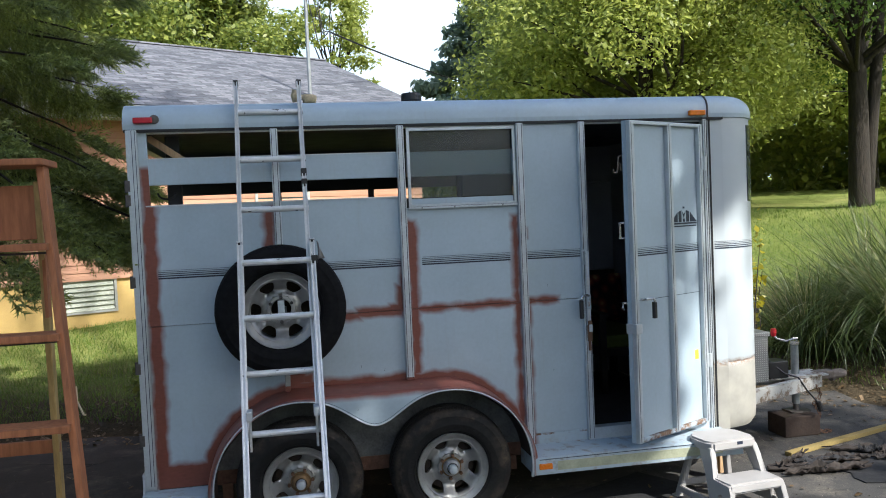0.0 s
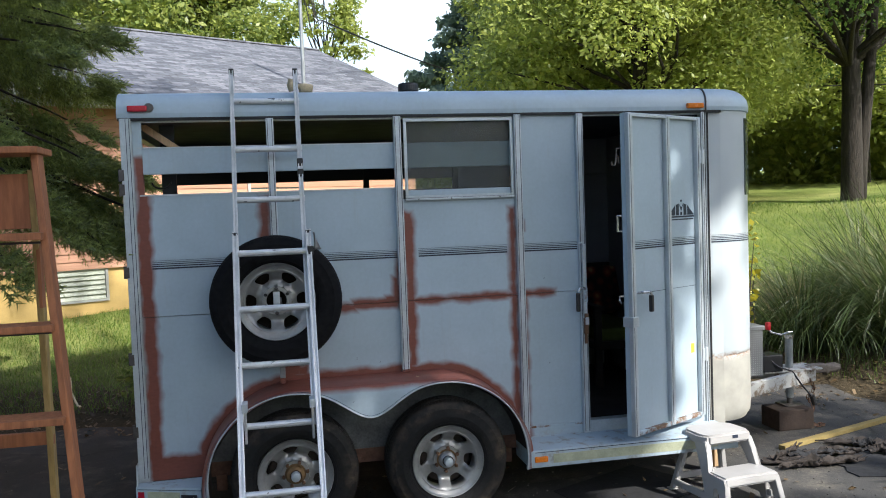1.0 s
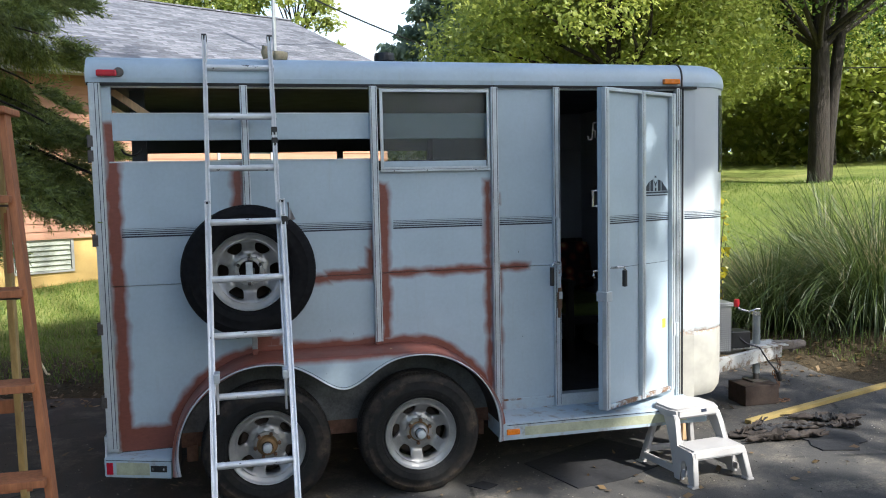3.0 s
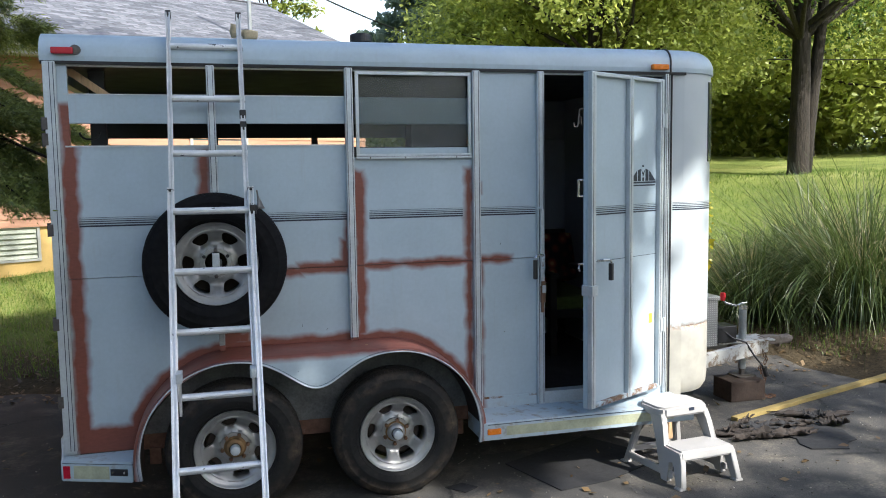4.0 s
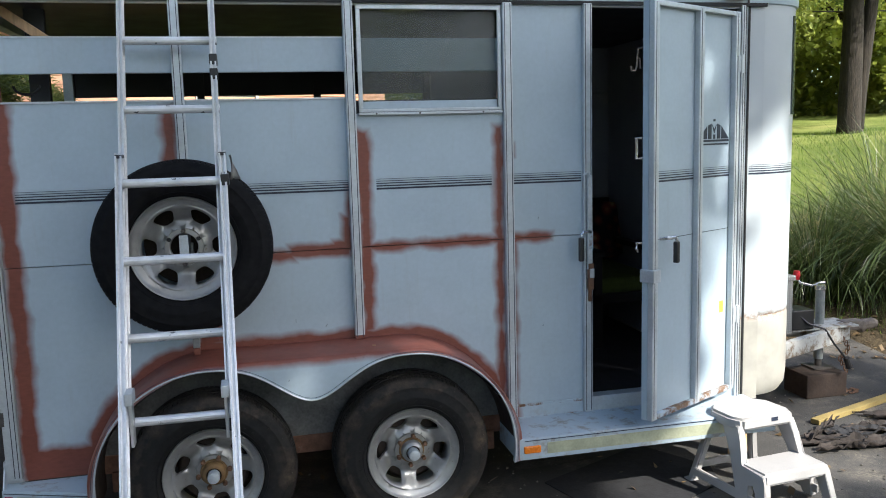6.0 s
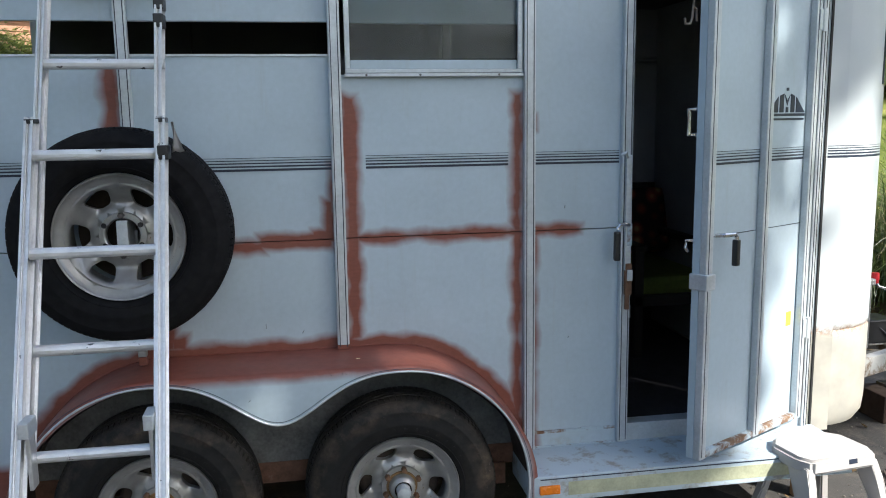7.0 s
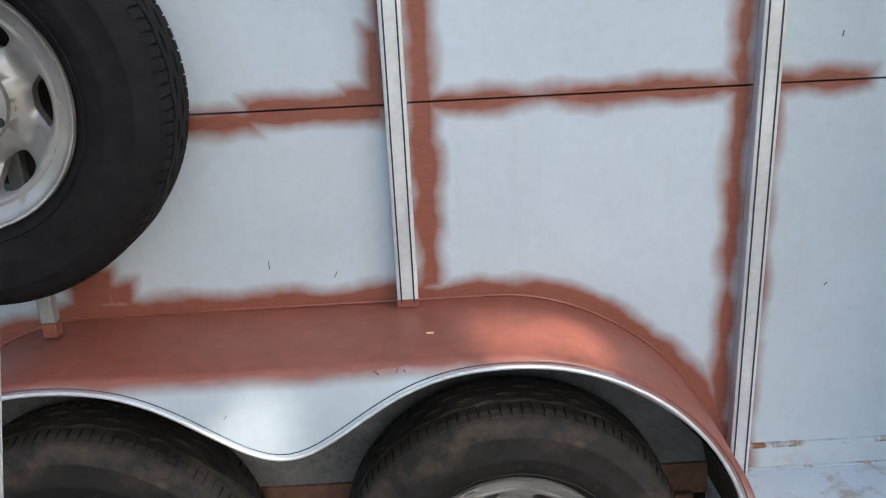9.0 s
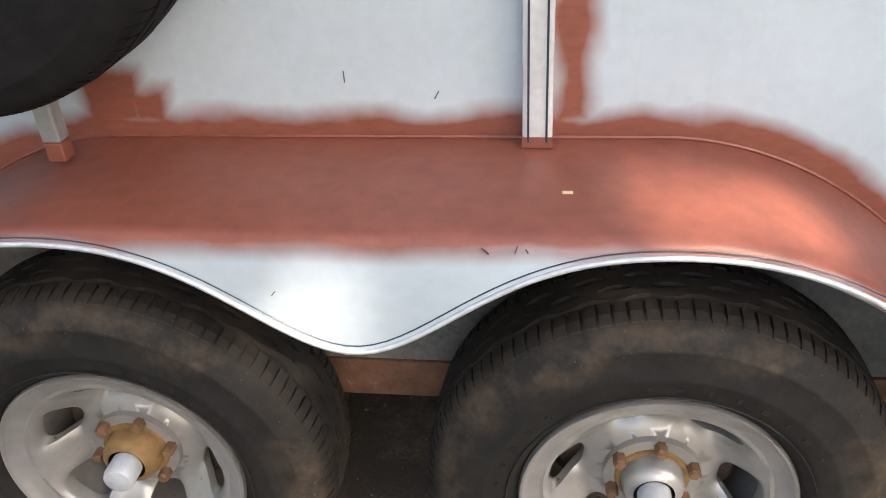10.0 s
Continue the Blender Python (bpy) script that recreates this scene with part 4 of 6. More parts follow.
def rim_mesh(y0):
    """A pressed steel wheel with six windows; y0 is the plane of its outer lip, +y goes in."""
    bm = bmesh.new()

    def face_y(r):
        # outer flange, a well, then the dished disc that comes forward to the hub
        if r > 0.178:
            return y0 + 0.012
        for (ra, ya), (rb, yb) in zip(DISH, DISH[1:]):
            if r >= rb:
                u = (ra - r) / (ra - rb)
                return y0 + ya + (yb - ya) * u * u * (3 - 2 * u)
        return y0 + DISH[-1][1]
    lathe(bm, [(0.2095, y0 + 0.012), (0.211, y0 + 0.003), (0.2085, y0 - 0.003), (0.204, y0 - 0.001), (0.201, y0 + 0.006), (0.192, y0 + 0.012), (0.178, y0 + 0.018)], 96)
    n = 40
    for s in range(6):
        mid = math.pi / 2 + math.pi / 6 + s * math.pi / 3
        loops = []
        for lev in range(5):
            loop = []
            for i in range(n):
                a = 2 * math.pi * i / n
                ca, sa = math.cos(a), math.sin(a)
                k = max(abs(ca), abs(sa))
                sq = (ca / k, sa / k)
                e = 2 / 3.2
                el = (math.copysign(abs(ca) ** e, ca), math.copysign(abs(sa) ** e, sa))
                hr = 0.1365 + el[1] * 0.0275
                ht = el[0] * (0.27 + 0.055 * el[1])
                br = 0.128 + sq[1] * 0.05
                bt = sq[0] * math.pi / 6
                f = (1, 0.6, 0.25, 0.0, 0.0)[lev]
                r, t = hr + (br - hr) * f, ht + (bt - ht) * f
                y = face_y(r) + (0.0, -0.002, -0.001, 0.006, 0.03)[lev]
                loop.append(bm.verts.new((r * math.cos(mid + t), y, r * math.sin(mid + t))))
            loops.append(loop)
        for p, q in zip(loops, loops[1:]):
            for i in range(n):
                bm.faces.new((p[i], p[(i + 1) % n], q[(i + 1) % n], q[i]))
    lathe(bm, [(0.078, face_y(0.078)), (0.0775, y0 + 0.061), (0.076, y0 + 0.056), (0.060, y0 + 0.055), (0.056, y0 + 0.058), (0.054, y0 + 0.08)], 48)
    # barrel behind
    lathe(bm, [(0.200, y0 + 0.012), (0.192, y0 + 0.05), (0.180, y0 + 0.09), (0.178, y0 + 0.16), (0.19, y0 + 0.185)], 64)
    bmesh.ops.remove_doubles(bm, verts=bm.verts, dist=1e-5)
    return bm


def nut(bm, x, z, y0, y1, r=0.0105):
    pr = [(0.0001, y0), (r * 0.75, y0), (r, y0 + 0.004), (r, y1)]
    return lathe(bm, pr, 6, x, z)


def wheel(name, m, mat, rear=False, spare=False):
    """A wheel lying with its outer side at local y = -0.11, centre at the origin."""
    w = part(name, tyre_mesh(bmesh.new(), -0.11, 0.11), mat, trailer, "mounted spare wheel with dark tyre" if spare else "dusty trailer wheel with silver rim")
    w.data.shade_smooth()
    w.matrix_basis = m
    part("tread", tread_mesh(-0.11, 0.11), mat, w)
    # moulded rings and worn raised marks on the sidewall
    part("sidewall_ring", lathe(bmesh.new(), [(0.2285, -0.1035), (0.230, -0.1062), (0.2315, -0.1045)], 72), mat, w)
    rng = random.Random(8)
    for i in range(15):
        a = radians(38 + 9.4 * i + (26 if i > 7 else 0))
        ln = rng.uniform(0.006, 0.013)
        bm = boxed(-ln / 2, ln / 2, -0.0012, 0.002, -0.004, 0.004, m=Matrix.Rotation(math.pi / 2 - a, 4, "Y") @ Matrix.Translation((0, -0.1085, 0.249)))
        part("raised_mark", bm, mat, w)
    soft(part("rim", rim_mesh(-0.092), "rim", w, "silver painted steel rim with six windows"), 38)
    for i in range(6):
        a = math.pi / 2 + i * math.pi / 3
        x, z = 0.067 * math.cos(a), 0.067 * math.sin(a)
        if spare and i not in (0, 3):
            part("stud_hole", lathe(bmesh.new(), [(0.0001, -0.0385), (0.008, -0.0395), (0.0092, -0.036)], 14, x, z), "seal", w)
        else:
            part("lug_nut", nut(bmesh.new(), x, z, -0.058, -0.034), "rust" if not spare else "steel_dark", w, "rusty lug nut")
    if not spare:
        part("brake_drum", lathe(bmesh.new(), [(0.0001, 0.02), (0.14, 0.02), (0.15, 0.028), (0.152, 0.06), (0.16, 0.08)], 40), "drum", w)
        hub = part("hub", lathe(bmesh.new(), [(0.051, -0.025), (0.048, -0.060), (0.044, -0.070), (0.032, -0.076)], 32), "grease" if rear else "rim", w,
                   "greasy brown hub" if rear else "grey metal hub", True)
        cap = part("hub_cap", lathe(bmesh.new(), [(0.026, -0.072), (0.026, -0.105), (0.0235, -0.112), (0.012, -0.115), (0.0001, -0.1155)], 28), "white_alu", hub, "worn pale metal cap")
        soft(cap, 40)
        part("flange_ring", lathe(bmesh.new(), [(0.0500, -0.0400), (0.057, -0.0400), (0.059, -0.036)], 32), "grease", w)
    return w


YW = -0.170
for k, cx in enumerate(CX):
    wheel("wheel", pose(cx, YW, 0.352) @ Matrix.Rotation(0.35 if k == 0 else 0.12, 4, "Y"), "tyre", rear=(k == 0))
    wheel("wheel", pose(cx, W - YW, 0.352, 0, 0, 180), "tyre")
sp = wheel("spare_wheel", pose(0.806, -0.162, 1.335) @ Matrix.Scale(1.018, 4), "spare_tyre", spare=True)
# added disc: its dark colour stands for shade behind the rim windows
part("carrier_plate", lathe(bmesh.new(), [(0.0001, 0.092), (0.168, 0.092), (0.172, 0.098), (0.172, 0.108)], 40), "drum", sp, "added dark disc in place of shade behind the rim windows")
part("carrier", boxed(-0.018, 0.018, -0.045, 0.12, -0.06, 0.05, bevel=0.003), "white_alu", sp, "grey carrier bracket")
# pale arm given a darker grey: the spare's shade is in its colour
part("carrier_arm", boxed(0.806, 0.836, -0.098, -0.070, 0.878, 1.34, bevel=0.004), "jack", trailer, "upright arm of the spare wheel carrier")
part("arm_foot", boxed(0.806, 0.836, -0.098, -0.070, 0.846, 0.877, bevel=0.004), "primer", trailer, "red primer on the carrier's foot")

# lamps on the roof edge
lamp = part("tail_marker", boxed(0.045, 0.15, -0.045, -0.012, 2.408, 2.442, bevel=0.008), "red_lens", trailer, "red clearance lamp")
part("lamp_base", lathe(bmesh.new(), [(0.0001, -0.03), (0.024, -0.028), (0.026, -0.012)], 20, 0.158, 2.432), "steel_dark", lamp, "brown stained lamp base")
part("front_marker", boxed(3.40, 3.51, -0.045, -0.012, 2.388, 2.42, bevel=0.007), "amber", trailer, "amber clearance lamp")
part("roof_vent", lathe(bmesh.new(), [(0.0001, 0.115), (0.062, 0.115), (0.066, 0.10), (0.066, 0.07), (0.058, 0.065), (0.058, -0.02)], 28), "black", trailer,
     "short black roof vent pipe").matrix_basis = pose(1.685, 0.36, 2.495, 90, 0, 0)


# ---- the open side door ----
def side_door():
    L, H0, H1 = 0.732, 0.42, 2.33
    d = part("side_door", boxed(-L, 0, 0.0, 0.03, H0, H1), "paint_plain", trailer, "side door standing open with worn rusty foot")
    d.matrix_basis = pose(3.476, -0.004, 0, 0, 0, 28)
    for x0, x1, n in ((-L, -L + 0.04, "frame_side"), (-0.368, -0.328, "rib"), (-0.045, -0.005, "frame_side")):
        p = part(n, boxed(x0, x1, -0.03, 0.0, H0, H1, bevel=0.005), "white_alu", d)
        part("groove", boxed(x0 + 0.012, x0 + 0.015, -0.0312, -0.028, H0 + 0.01, H1 - 0.01), "line", p)
        part("rust_foot", boxed(x1 + 0.001, x1 + 0.009, -0.004, 0.0, H0 + 0.02, H0 + 0.26), "rust", p, "rust stain")
    part("frame_top", boxed(-L + 0.04, -0.045, -0.028, 0.0, H1 - 0.022, H1, bevel=0.004), "white_alu", d)
    part("frame_foot", boxed(-L + 0.04, -0.045, -0.026, 0.0, H0, H0 + 0.026, bevel=0.004), "door_rust", d, "rusty lower door frame")
    for x0, x1 in ((-L + 0.04, -0.368), (-0.328, -0.045)):
        stripes(x0, x1, -0.0015, d)
        part("panel_seam", boxed(x0, x1, -0.0012, 0.001, 1.263, 1.266), "line", d)
    # emblem: plain dark peaks over a bar
    e = part("emblem", boxed(-0.321, -0.053, -0.0022, 0.0, 1.702, 1.712), "line", d, "dark emblem of plain peaks")
    for pts in (((-0.321, 1.716), (-0.253, 1.716), (-0.253, 1.777)), ((-0.053, 1.716), (-0.121, 1.716), (-0.121, 1.777)), ((-0.241, 1.716), (-0.213, 1.716), (-0.213, 1.789), (-0.241, 1.781)),
                ((-0.161, 1.716), (-0.133, 1.716), (-0.133, 1.781), (-0.161, 1.789)), ((-0.207, 1.785), (-0.187, 1.743), (-0.167, 1.785), (-0.187, 1.762)), ((-0.195, 1.716), (-0.179, 1.716), (-0.179, 1.737), (-0.195, 1.737)),
                ((-0.195, 1.800), (-0.179, 1.800), (-0.179, 1.812), (-0.195, 1.812))):
        bm = bmesh.new()
        f = [bm.verts.new((x, -0.0022, z)) for x, z in pts]
        g = [bm.verts.new((x, 0.0, z)) for x, z in pts]
        bm.faces.new(f)
        for i in range(len(f)):
            bm.faces.new((f[i], f[(i + 1) % len(f)], g[(i + 1) % len(f)], g[i]))
        part("peak", bm, "line", e)
    part("lettering", boxed(-0.315, -0.060, -0.0022, 0.0, 1.686, 1.694), "line", e, "unreadable line of small letters")
    part("sticker", boxed(-0.112, -0.076, -0.002, 0.0, 0.835, 0.895), "yellow", d, "yellow sticker")
    h = part("handle", tube(bmesh.new(), [(-0.668, -0.02, 1.272), (-0.655, -0.052, 1.276), (-0.60, -0.056, 1.276), (-0.588, -0.056, 1.268), (-0.586, -0.056, 1.25)], 0.008, 8), "chrome", d, "bent metal handle")
    part("grip", boxed(-0.598, -0.574, -0.068, -0.044, 1.155, 1.255, bevel=0.006), "black", h, "black rubber grip")
    part("latch", boxed(-L - 0.012, -L + 0.045, -0.042, 0.035, 1.075, 1.135, bevel=0.005), "white_alu", d, "worn latch box")
    part("pull_handle", tube(bmesh.new(), [(-L + 0.02, 0.03, 1.64), (-L - 0.012, 0.055, 1.64), (-L - 0.014, 0.055, 1.73), (-L + 0.02, 0.03, 1.73)], 0.008, 8), "chrome", d, "inside pull handle")
    hk = part("bridle_hook", tube(bmesh.new(), [(-L + 0.02, 0.03, 2.13), (-L - 0.012, 0.05, 2.125), (-L - 0.014, 0.055, 2.05), (-L - 0.018, 0.06, 2.03), (-L - 0.032, 0.07, 2.03), (-L - 0.036, 0.07, 2.05)], 0.0045, 8), "old_metal", d, "dull metal bridle hook")
    part("hook_arm", tube(bmesh.new(), [(-L - 0.014, 0.055, 2.09), (-L + 0.004, 0.05, 2.08), (-L + 0.006, 0.05, 2.04)], 0.004, 8), "old_metal", hk)
    part("chain_eye", tube(bmesh.new(), [(-L + 0.01, 0.03, 1.255), (-L - 0.016, 0.05, 1.255), (-L - 0.018, 0.05, 1.23), (-L - 0.004, 0.05, 1.215)], 0.006, 8), "chrome", d)
    for z in (2.08, 0.815):
        hg = part("hinge", tube(bmesh.new(), [(0.004, -0.03, z - 0.045), (0.004, -0.03, z + 0.045)], 0.012, 10), "white_alu", d, "painted door hinge")
        part("leaf", boxed(-0.03, 0.03, -0.034, -0.028, z - 0.04, z + 0.04, bevel=0.002), "white_alu", hg)
    return d


side_door()
# lock gear on the door post
lk = part("lock_bar", boxed(2.692, 2.718, -0.048, -0.030, 1.10, 1.56, bevel=0.005), "white_alu", trailer, "pale lock bar, rusty at its foot")
lk.location.x = -0.026
part("bar_end", tube(bmesh.new(), [(2.70, -0.04, 1.545), (2.685, -0.055, 1.57), (2.67, -0.045, 1.56)], 0.007, 8), "white_alu", lk)
part("rust_plate", boxed(2.695, 2.722, -0.052, -0.030, 1.00, 1.13, bevel=0.003), "rust", lk, "rusty latch plate")
part("catch", boxed(2.700, 2.722, -0.060, -0.034, 1.06, 1.105, bevel=0.003), "white_alu", lk)
part("rust_strip", boxed(2.700, 2.716, -0.044, -0.030, 0.94, 1.01, bevel=0.002), "rust", lk, "rusty strip")
part("lever", tube(bmesh.new(), [(2.705, -0.05, 1.285), (2.69, -0.062, 1.29), (2.665, -0.062, 1.288), (2.652, -0.062, 1.27)], 0.008, 8), "chrome", lk, "bent lever")
part("lever_grip", boxed(2.640, 2.664, -0.074, -0.050, 1.145, 1.262, bevel=0.007), "black", lk, "black rubber grip")
part("rust_patch", boxed(2.698, 2.720, -0.0495, -0.04, 1.20, 1.29, bevel=0.002), "rusty_paint", lk, "rusty paint")

# ---- tongue, tool box and jack ----
TY = W / 2


def beam(bm, a, b, h=0.10, w=0.05):
    a, b = Vector(a), Vector(b)
    d = b - a
    m = Matrix.Translation(a) @ Matrix.Rotation(math.atan2(d.y, d.x), 4, "Z")
    return box(bm, 0, d.xy.length, -w / 2, w / 2, 0, h, 0.004, m)


part("tongue_beam", beam(bmesh.new(), (3.80, 0.42, 0.345), (4.93, TY - 0.03, 0.345)), "frame_paint", trailer, "pale painted A-frame beam with rust")
part("tongue_beam", beam(bmesh.new(), (3.80, W - 0.42, 0.345), (4.93, TY + 0.03, 0.345)), "frame_paint", trailer, "pale painted A-frame beam with rust")
part("tongue_plate", boxed(4.45, 4.95, TY - 0.12, TY + 0.12, 0.448, 0.458), "frame_paint", trailer, "rusty tongue plate")
cp = part("coupler", boxed(4.90, 5.06, TY - 0.045, TY + 0.045, 0.40, 0.465, bevel=0.012), "old_metal", trailer, "weathered coupler head")
part("ball_cup", tube(bmesh.new(), [(5.04, TY, 0.405), (5.08, TY, 0.425), (5.15, TY, 0.43), (5.17, TY, 0.42)], 0.042, 12, 0.035), "old_metal", cp)
tb = part("tool_box", boxed(4.00, 4.40, TY - 0.18, TY + 0.62, 0.45, 0.80, bevel=0.006), "plate", trailer, "diamond plate aluminium tool box")
part("lid", boxed(3.995, 4.412, TY - 0.192, TY + 0.632, 0.80, 0.835, bevel=0.008), "plate", tb, "diamond plate lid")
jk = part("tongue_jack", tube(bmesh.new(), [(4.74, TY, 0.22), (4.74, TY, 0.69)], 0.030, 18), "jack", trailer, "grey tongue jack with red crank knob")
part("jack_cap", tube(bmesh.new(), [(4.74, TY, 0.69), (4.74, TY, 0.72)], 0.036, 18), "chrome", jk)
part("inner_post", tube(bmesh.new(), [(4.74, TY, 0.10), (4.74, TY, 0.23)], 0.022, 14), "steel_dark", jk)
part("foot_plate", boxed(4.66, 4.82, TY - 0.07, TY + 0.07, 0.160, 0.172), "steel_dark", jk)
cr = part("crank", tube(bmesh.new(), [(4.77, TY, 0.735), (4.73, TY, 0.735), (4.69, TY + 0.02, 0.715), (4.62, TY + 0.05, 0.735), (4.60, TY + 0.06, 0.765)], 0.008, 8), "chrome", jk, "bent steel crank")
part("knob", lathe(bmesh.new(), [(0.0001, -0.03), (0.018, -0.03), (0.024, 0.0), (0.02, 0.03), (0.0001, 0.032)], 16), "red_plastic", cr, "red crank knob").matrix_basis = pose(4.60, TY + 0.06, 0.785, 90, 0, 0)
part("battery_box", boxed(4.43, 4.60, TY - 0.13, TY + 0.03, 0.459, 0.59, bevel=0.008), "black", trailer, "small black brake battery box")
part("wire_lead", tube(bmesh.new(), [(4.42, TY - 0.1, 0.62), (4.55, TY - 0.14, 0.50), (4.66, TY - 0.16, 0.46), (4.72, TY - 0.18, 0.36), (4.78, TY - 0.2, 0.28), (4.80, TY - 0.2, 0.24)], 0.007, 6), "black", trailer, "black wiring lead")
part("plug", tube(bmesh.new(), [(4.795, TY - 0.2, 0.27), (4.82, TY - 0.2, 0.20)], 0.02, 10), "black", trailer, "black trailer plug")


def chain():
    bm = bmesh.new()
    for i in range(13):
        z = 0.36 - i * 0.026
        x, y = 4.86 + 0.02 * math.sin(i * 0.9), TY - 0.10 + 0.015 * math.cos(i * 1.3)
        pts = [(x + (0.012 if i % 2 else 0.002) * math.cos(a), y + (0.002 if i % 2 else 0.012) * math.cos(a), max(0.008, z + 0.019 * math.sin(a))) for a in np.linspace(0, 2 * math.pi, 11)]
        tube(bm, pts, 0.004, 5, caps=False)
    for i in range(10):
        a0 = i * 0.75
        x, y = 4.86 + 0.045 * math.cos(a0) + 0.006 * i, TY - 0.10 + 0.05 * math.sin(a0)
        pts = [(x + 0.019 * math.cos(a + a0), y + 0.012 * math.sin(a + a0), 0.01 + 0.002 * (i % 3)) for a in np.linspace(0, 2 * math.pi, 11)]
        tube(bm, pts, 0.004, 5, caps=False)
    part("safety_chain", bm, "rust", trailer, "rusty safety chain hanging to the ground")


chain()


# ---- things inside the trailer ----
def bench():
    b = tagged(empty("bench", (0, 0, 0)), "dark wooden bench with green seat cushion", "bench")
    x0, x1, y0, y1 = 3.14, 3.60, 0.95, 1.80
    for x in (x0, x1 - 0.05):
        for y in (y0, y1 - 0.05):
            part("leg", boxed(x, x + 0.05, y, y + 0.05, 0.42, 1.0 if y == y0 else 1.3, bevel=0.004), "dark_wood", b)
    part("seat_frame", boxed(x0, x1, y0, y1, 0.70, 0.76, bevel=0.004), "dark_wood", b)
    for x in (x0, x1 - 0.05):
        part("armrest", boxed(x - 0.01, x + 0.06, y0 - 0.02, y1, 1.0, 1.035, bevel=0.006), "dark_wood", b)
    part("backrest", boxed(x0, x1, y1 - 0.04, y1, 1.05, 1.3, bevel=0.004), "dark_wood", b)
    part("cushion", boxed(x0 + 0.02, x1 - 0.02, y0 + 0.01, y1 - 0.06, 0.76, 0.86, bevel=0.025), "green_cushion", b, "worn green cushion")
    bm = boxed(-0.2, 0.2, -0.06, 0.06, -0.2, 0.2, bevel=0.05, m=pose(3.42, 1.62, 1.08, -14, 0, 10))
    tagged(part("pillow", bm, "floral", None, "", True), "dark red floral pillow on the bench", "pillow")


bench()


# ---- aluminium ladder ----
def extension_ladder():
    lad = tagged(empty("extension_ladder"), "worn aluminium extension ladder leaning on the trailer roof", "ladder")
    lean = 0.414
    foot = -1.075

    def at(x, z, dy=0.0):
        return (x, foot + lean * z + dy, z)

    def rail(name, x0, x1, z0, z1, dy):
        """An I-section rail along the ladder's slope."""
        bm = bmesh.new()
        wd = x1 - x0
        prof = [(0, -0.034), (wd * 0.26, -0.034), (wd * 0.34, -0.020), (wd * 0.66, -0.020), (wd * 0.74, -0.034), (wd, -0.034), (wd, -0.029), (wd * 0.62, -0.027), (wd * 0.62, 0.027), (wd, 0.029), (wd, 0.034), (0, 0.034), (0, 0.029), (wd * 0.38, 0.027), (wd * 0.38, -0.027), (0, -0.029)]
        c, s = math.cos(math.atan(lean)), math.sin(math.atan(lean))
        ends = []
        for z in (z0, z1):
            bx, by, bz = at(x0, z, dy)
            ends.append([bm.verts.new((bx + px, by + py * c, bz - py * s)) for px, py in prof])
        k = len(prof)
        for i in range(k):
            bm.faces.new((ends[0][i], ends[0][(i + 1) % k], ends[1][(i + 1) % k], ends[1][i]))
        bm.faces.new(ends[0])
        bm.faces.new(ends[1])
        return part(name, bm, "alu", lad)
    # lower section in front, upper section behind it
    for x0, x1 in ((0.595, 0.621), (0.974, 1.001)):
        rail("lower_rail", x0, x1, 0.03, 1.72, -0.03)
        e = at((x0 + x1) / 2, 1.72, -0.03)
        part("end_cap", boxed(x0 - 0.001, x1 + 0.001, e[1] - 0.036, e[1] + 0.026, 1.712, 1.726, bevel=0.003), "black", lad, "black rail end cap")
        f = at((x0 + x1) / 2, 0.0, -0.03)
        part("foot", boxed(x0 - 0.008, x1 + 0.008, f[1] - 0.06, f[1] + 0.05, 0.0, 0.05, bevel=0.006), "black", lad, "black rubber foot")
    for x0, x1 in ((0.599, 0.621), (0.957, 0.981)):
        rail("upper_rail", x0, x1, 0.78, 2.64, 0.045)
        e = at((x0 + x1) / 2, 2.64, 0.045)
        part("end_cap", boxed(x0 - 0.003, x1 + 0.003, e[1] - 0.035, e[1] + 0.035, 2.62, 2.655, bevel=0.004), "black", lad, "black rail end cap")
    dz = 0.305 / math.sqrt(1 + lean * lean)
    for k in range(-4, 5):
        z = 1.335 + k * dz
        if 0.1 < z < 2.62:
            dy = -0.03 if z < 0.7 or 1.2 < z < 1.7 else 0.045
            p, q = at(0.615, z, dy), at(0.985, z, dy)
            part("rung", tube(bmesh.new(), [p, q], 0.017, 12), "alu_flecked", lad, "paint-flecked rung")
    for x in (0.632, 0.958):
        y = at(0, 0.80, -0.01)[1]
        part("rung_lock", boxed(x - 0.014, x + 0.014, y - 0.05, y + 0.03, 0.86, 0.905, bevel=0.004), "white_alu", lad, "pale rung lock")
        part("lock_arm", boxed(x - 0.006, x + 0.006, y - 0.02, y + 0.03, 0.70, 0.87, bevel=0.003), "alu", lad)
    for x, z, dy in ((0.969, 2.04, 0.045), (0.969, 2.10, 0.045), (0.994, 1.62, -0.03)):
        y = at(0, z, dy)[1]
        part("tape", boxed(x - 0.016, x + 0.016, y - 0.040, y + 0.03, z - 0.022, z + 0.022, bevel=0.004), "black", lad, "dark tape round the rail")
    y = at(0, 1.78, 0)[1]
    # a torn scrap of pale film, knotted at the top and flaring below
    rag = bmesh.new()
    rng = random.Random(3)
    grid = []
    for i in range(7):
        u = i / 6
        wd = 0.008 + 0.030 * u ** 0.8
        grid.append([rag.verts.new((1.012 + wd * (j / 4) + 0.006 * math.sin(3 * u + j), y - 0.055 + 0.010 * math.sin(j * 1.9 + 2.2 * u) - 0.03 * u, 1.712 - 0.085 * u - rng.uniform(0, 0.012) * u)) for j in range(5)])
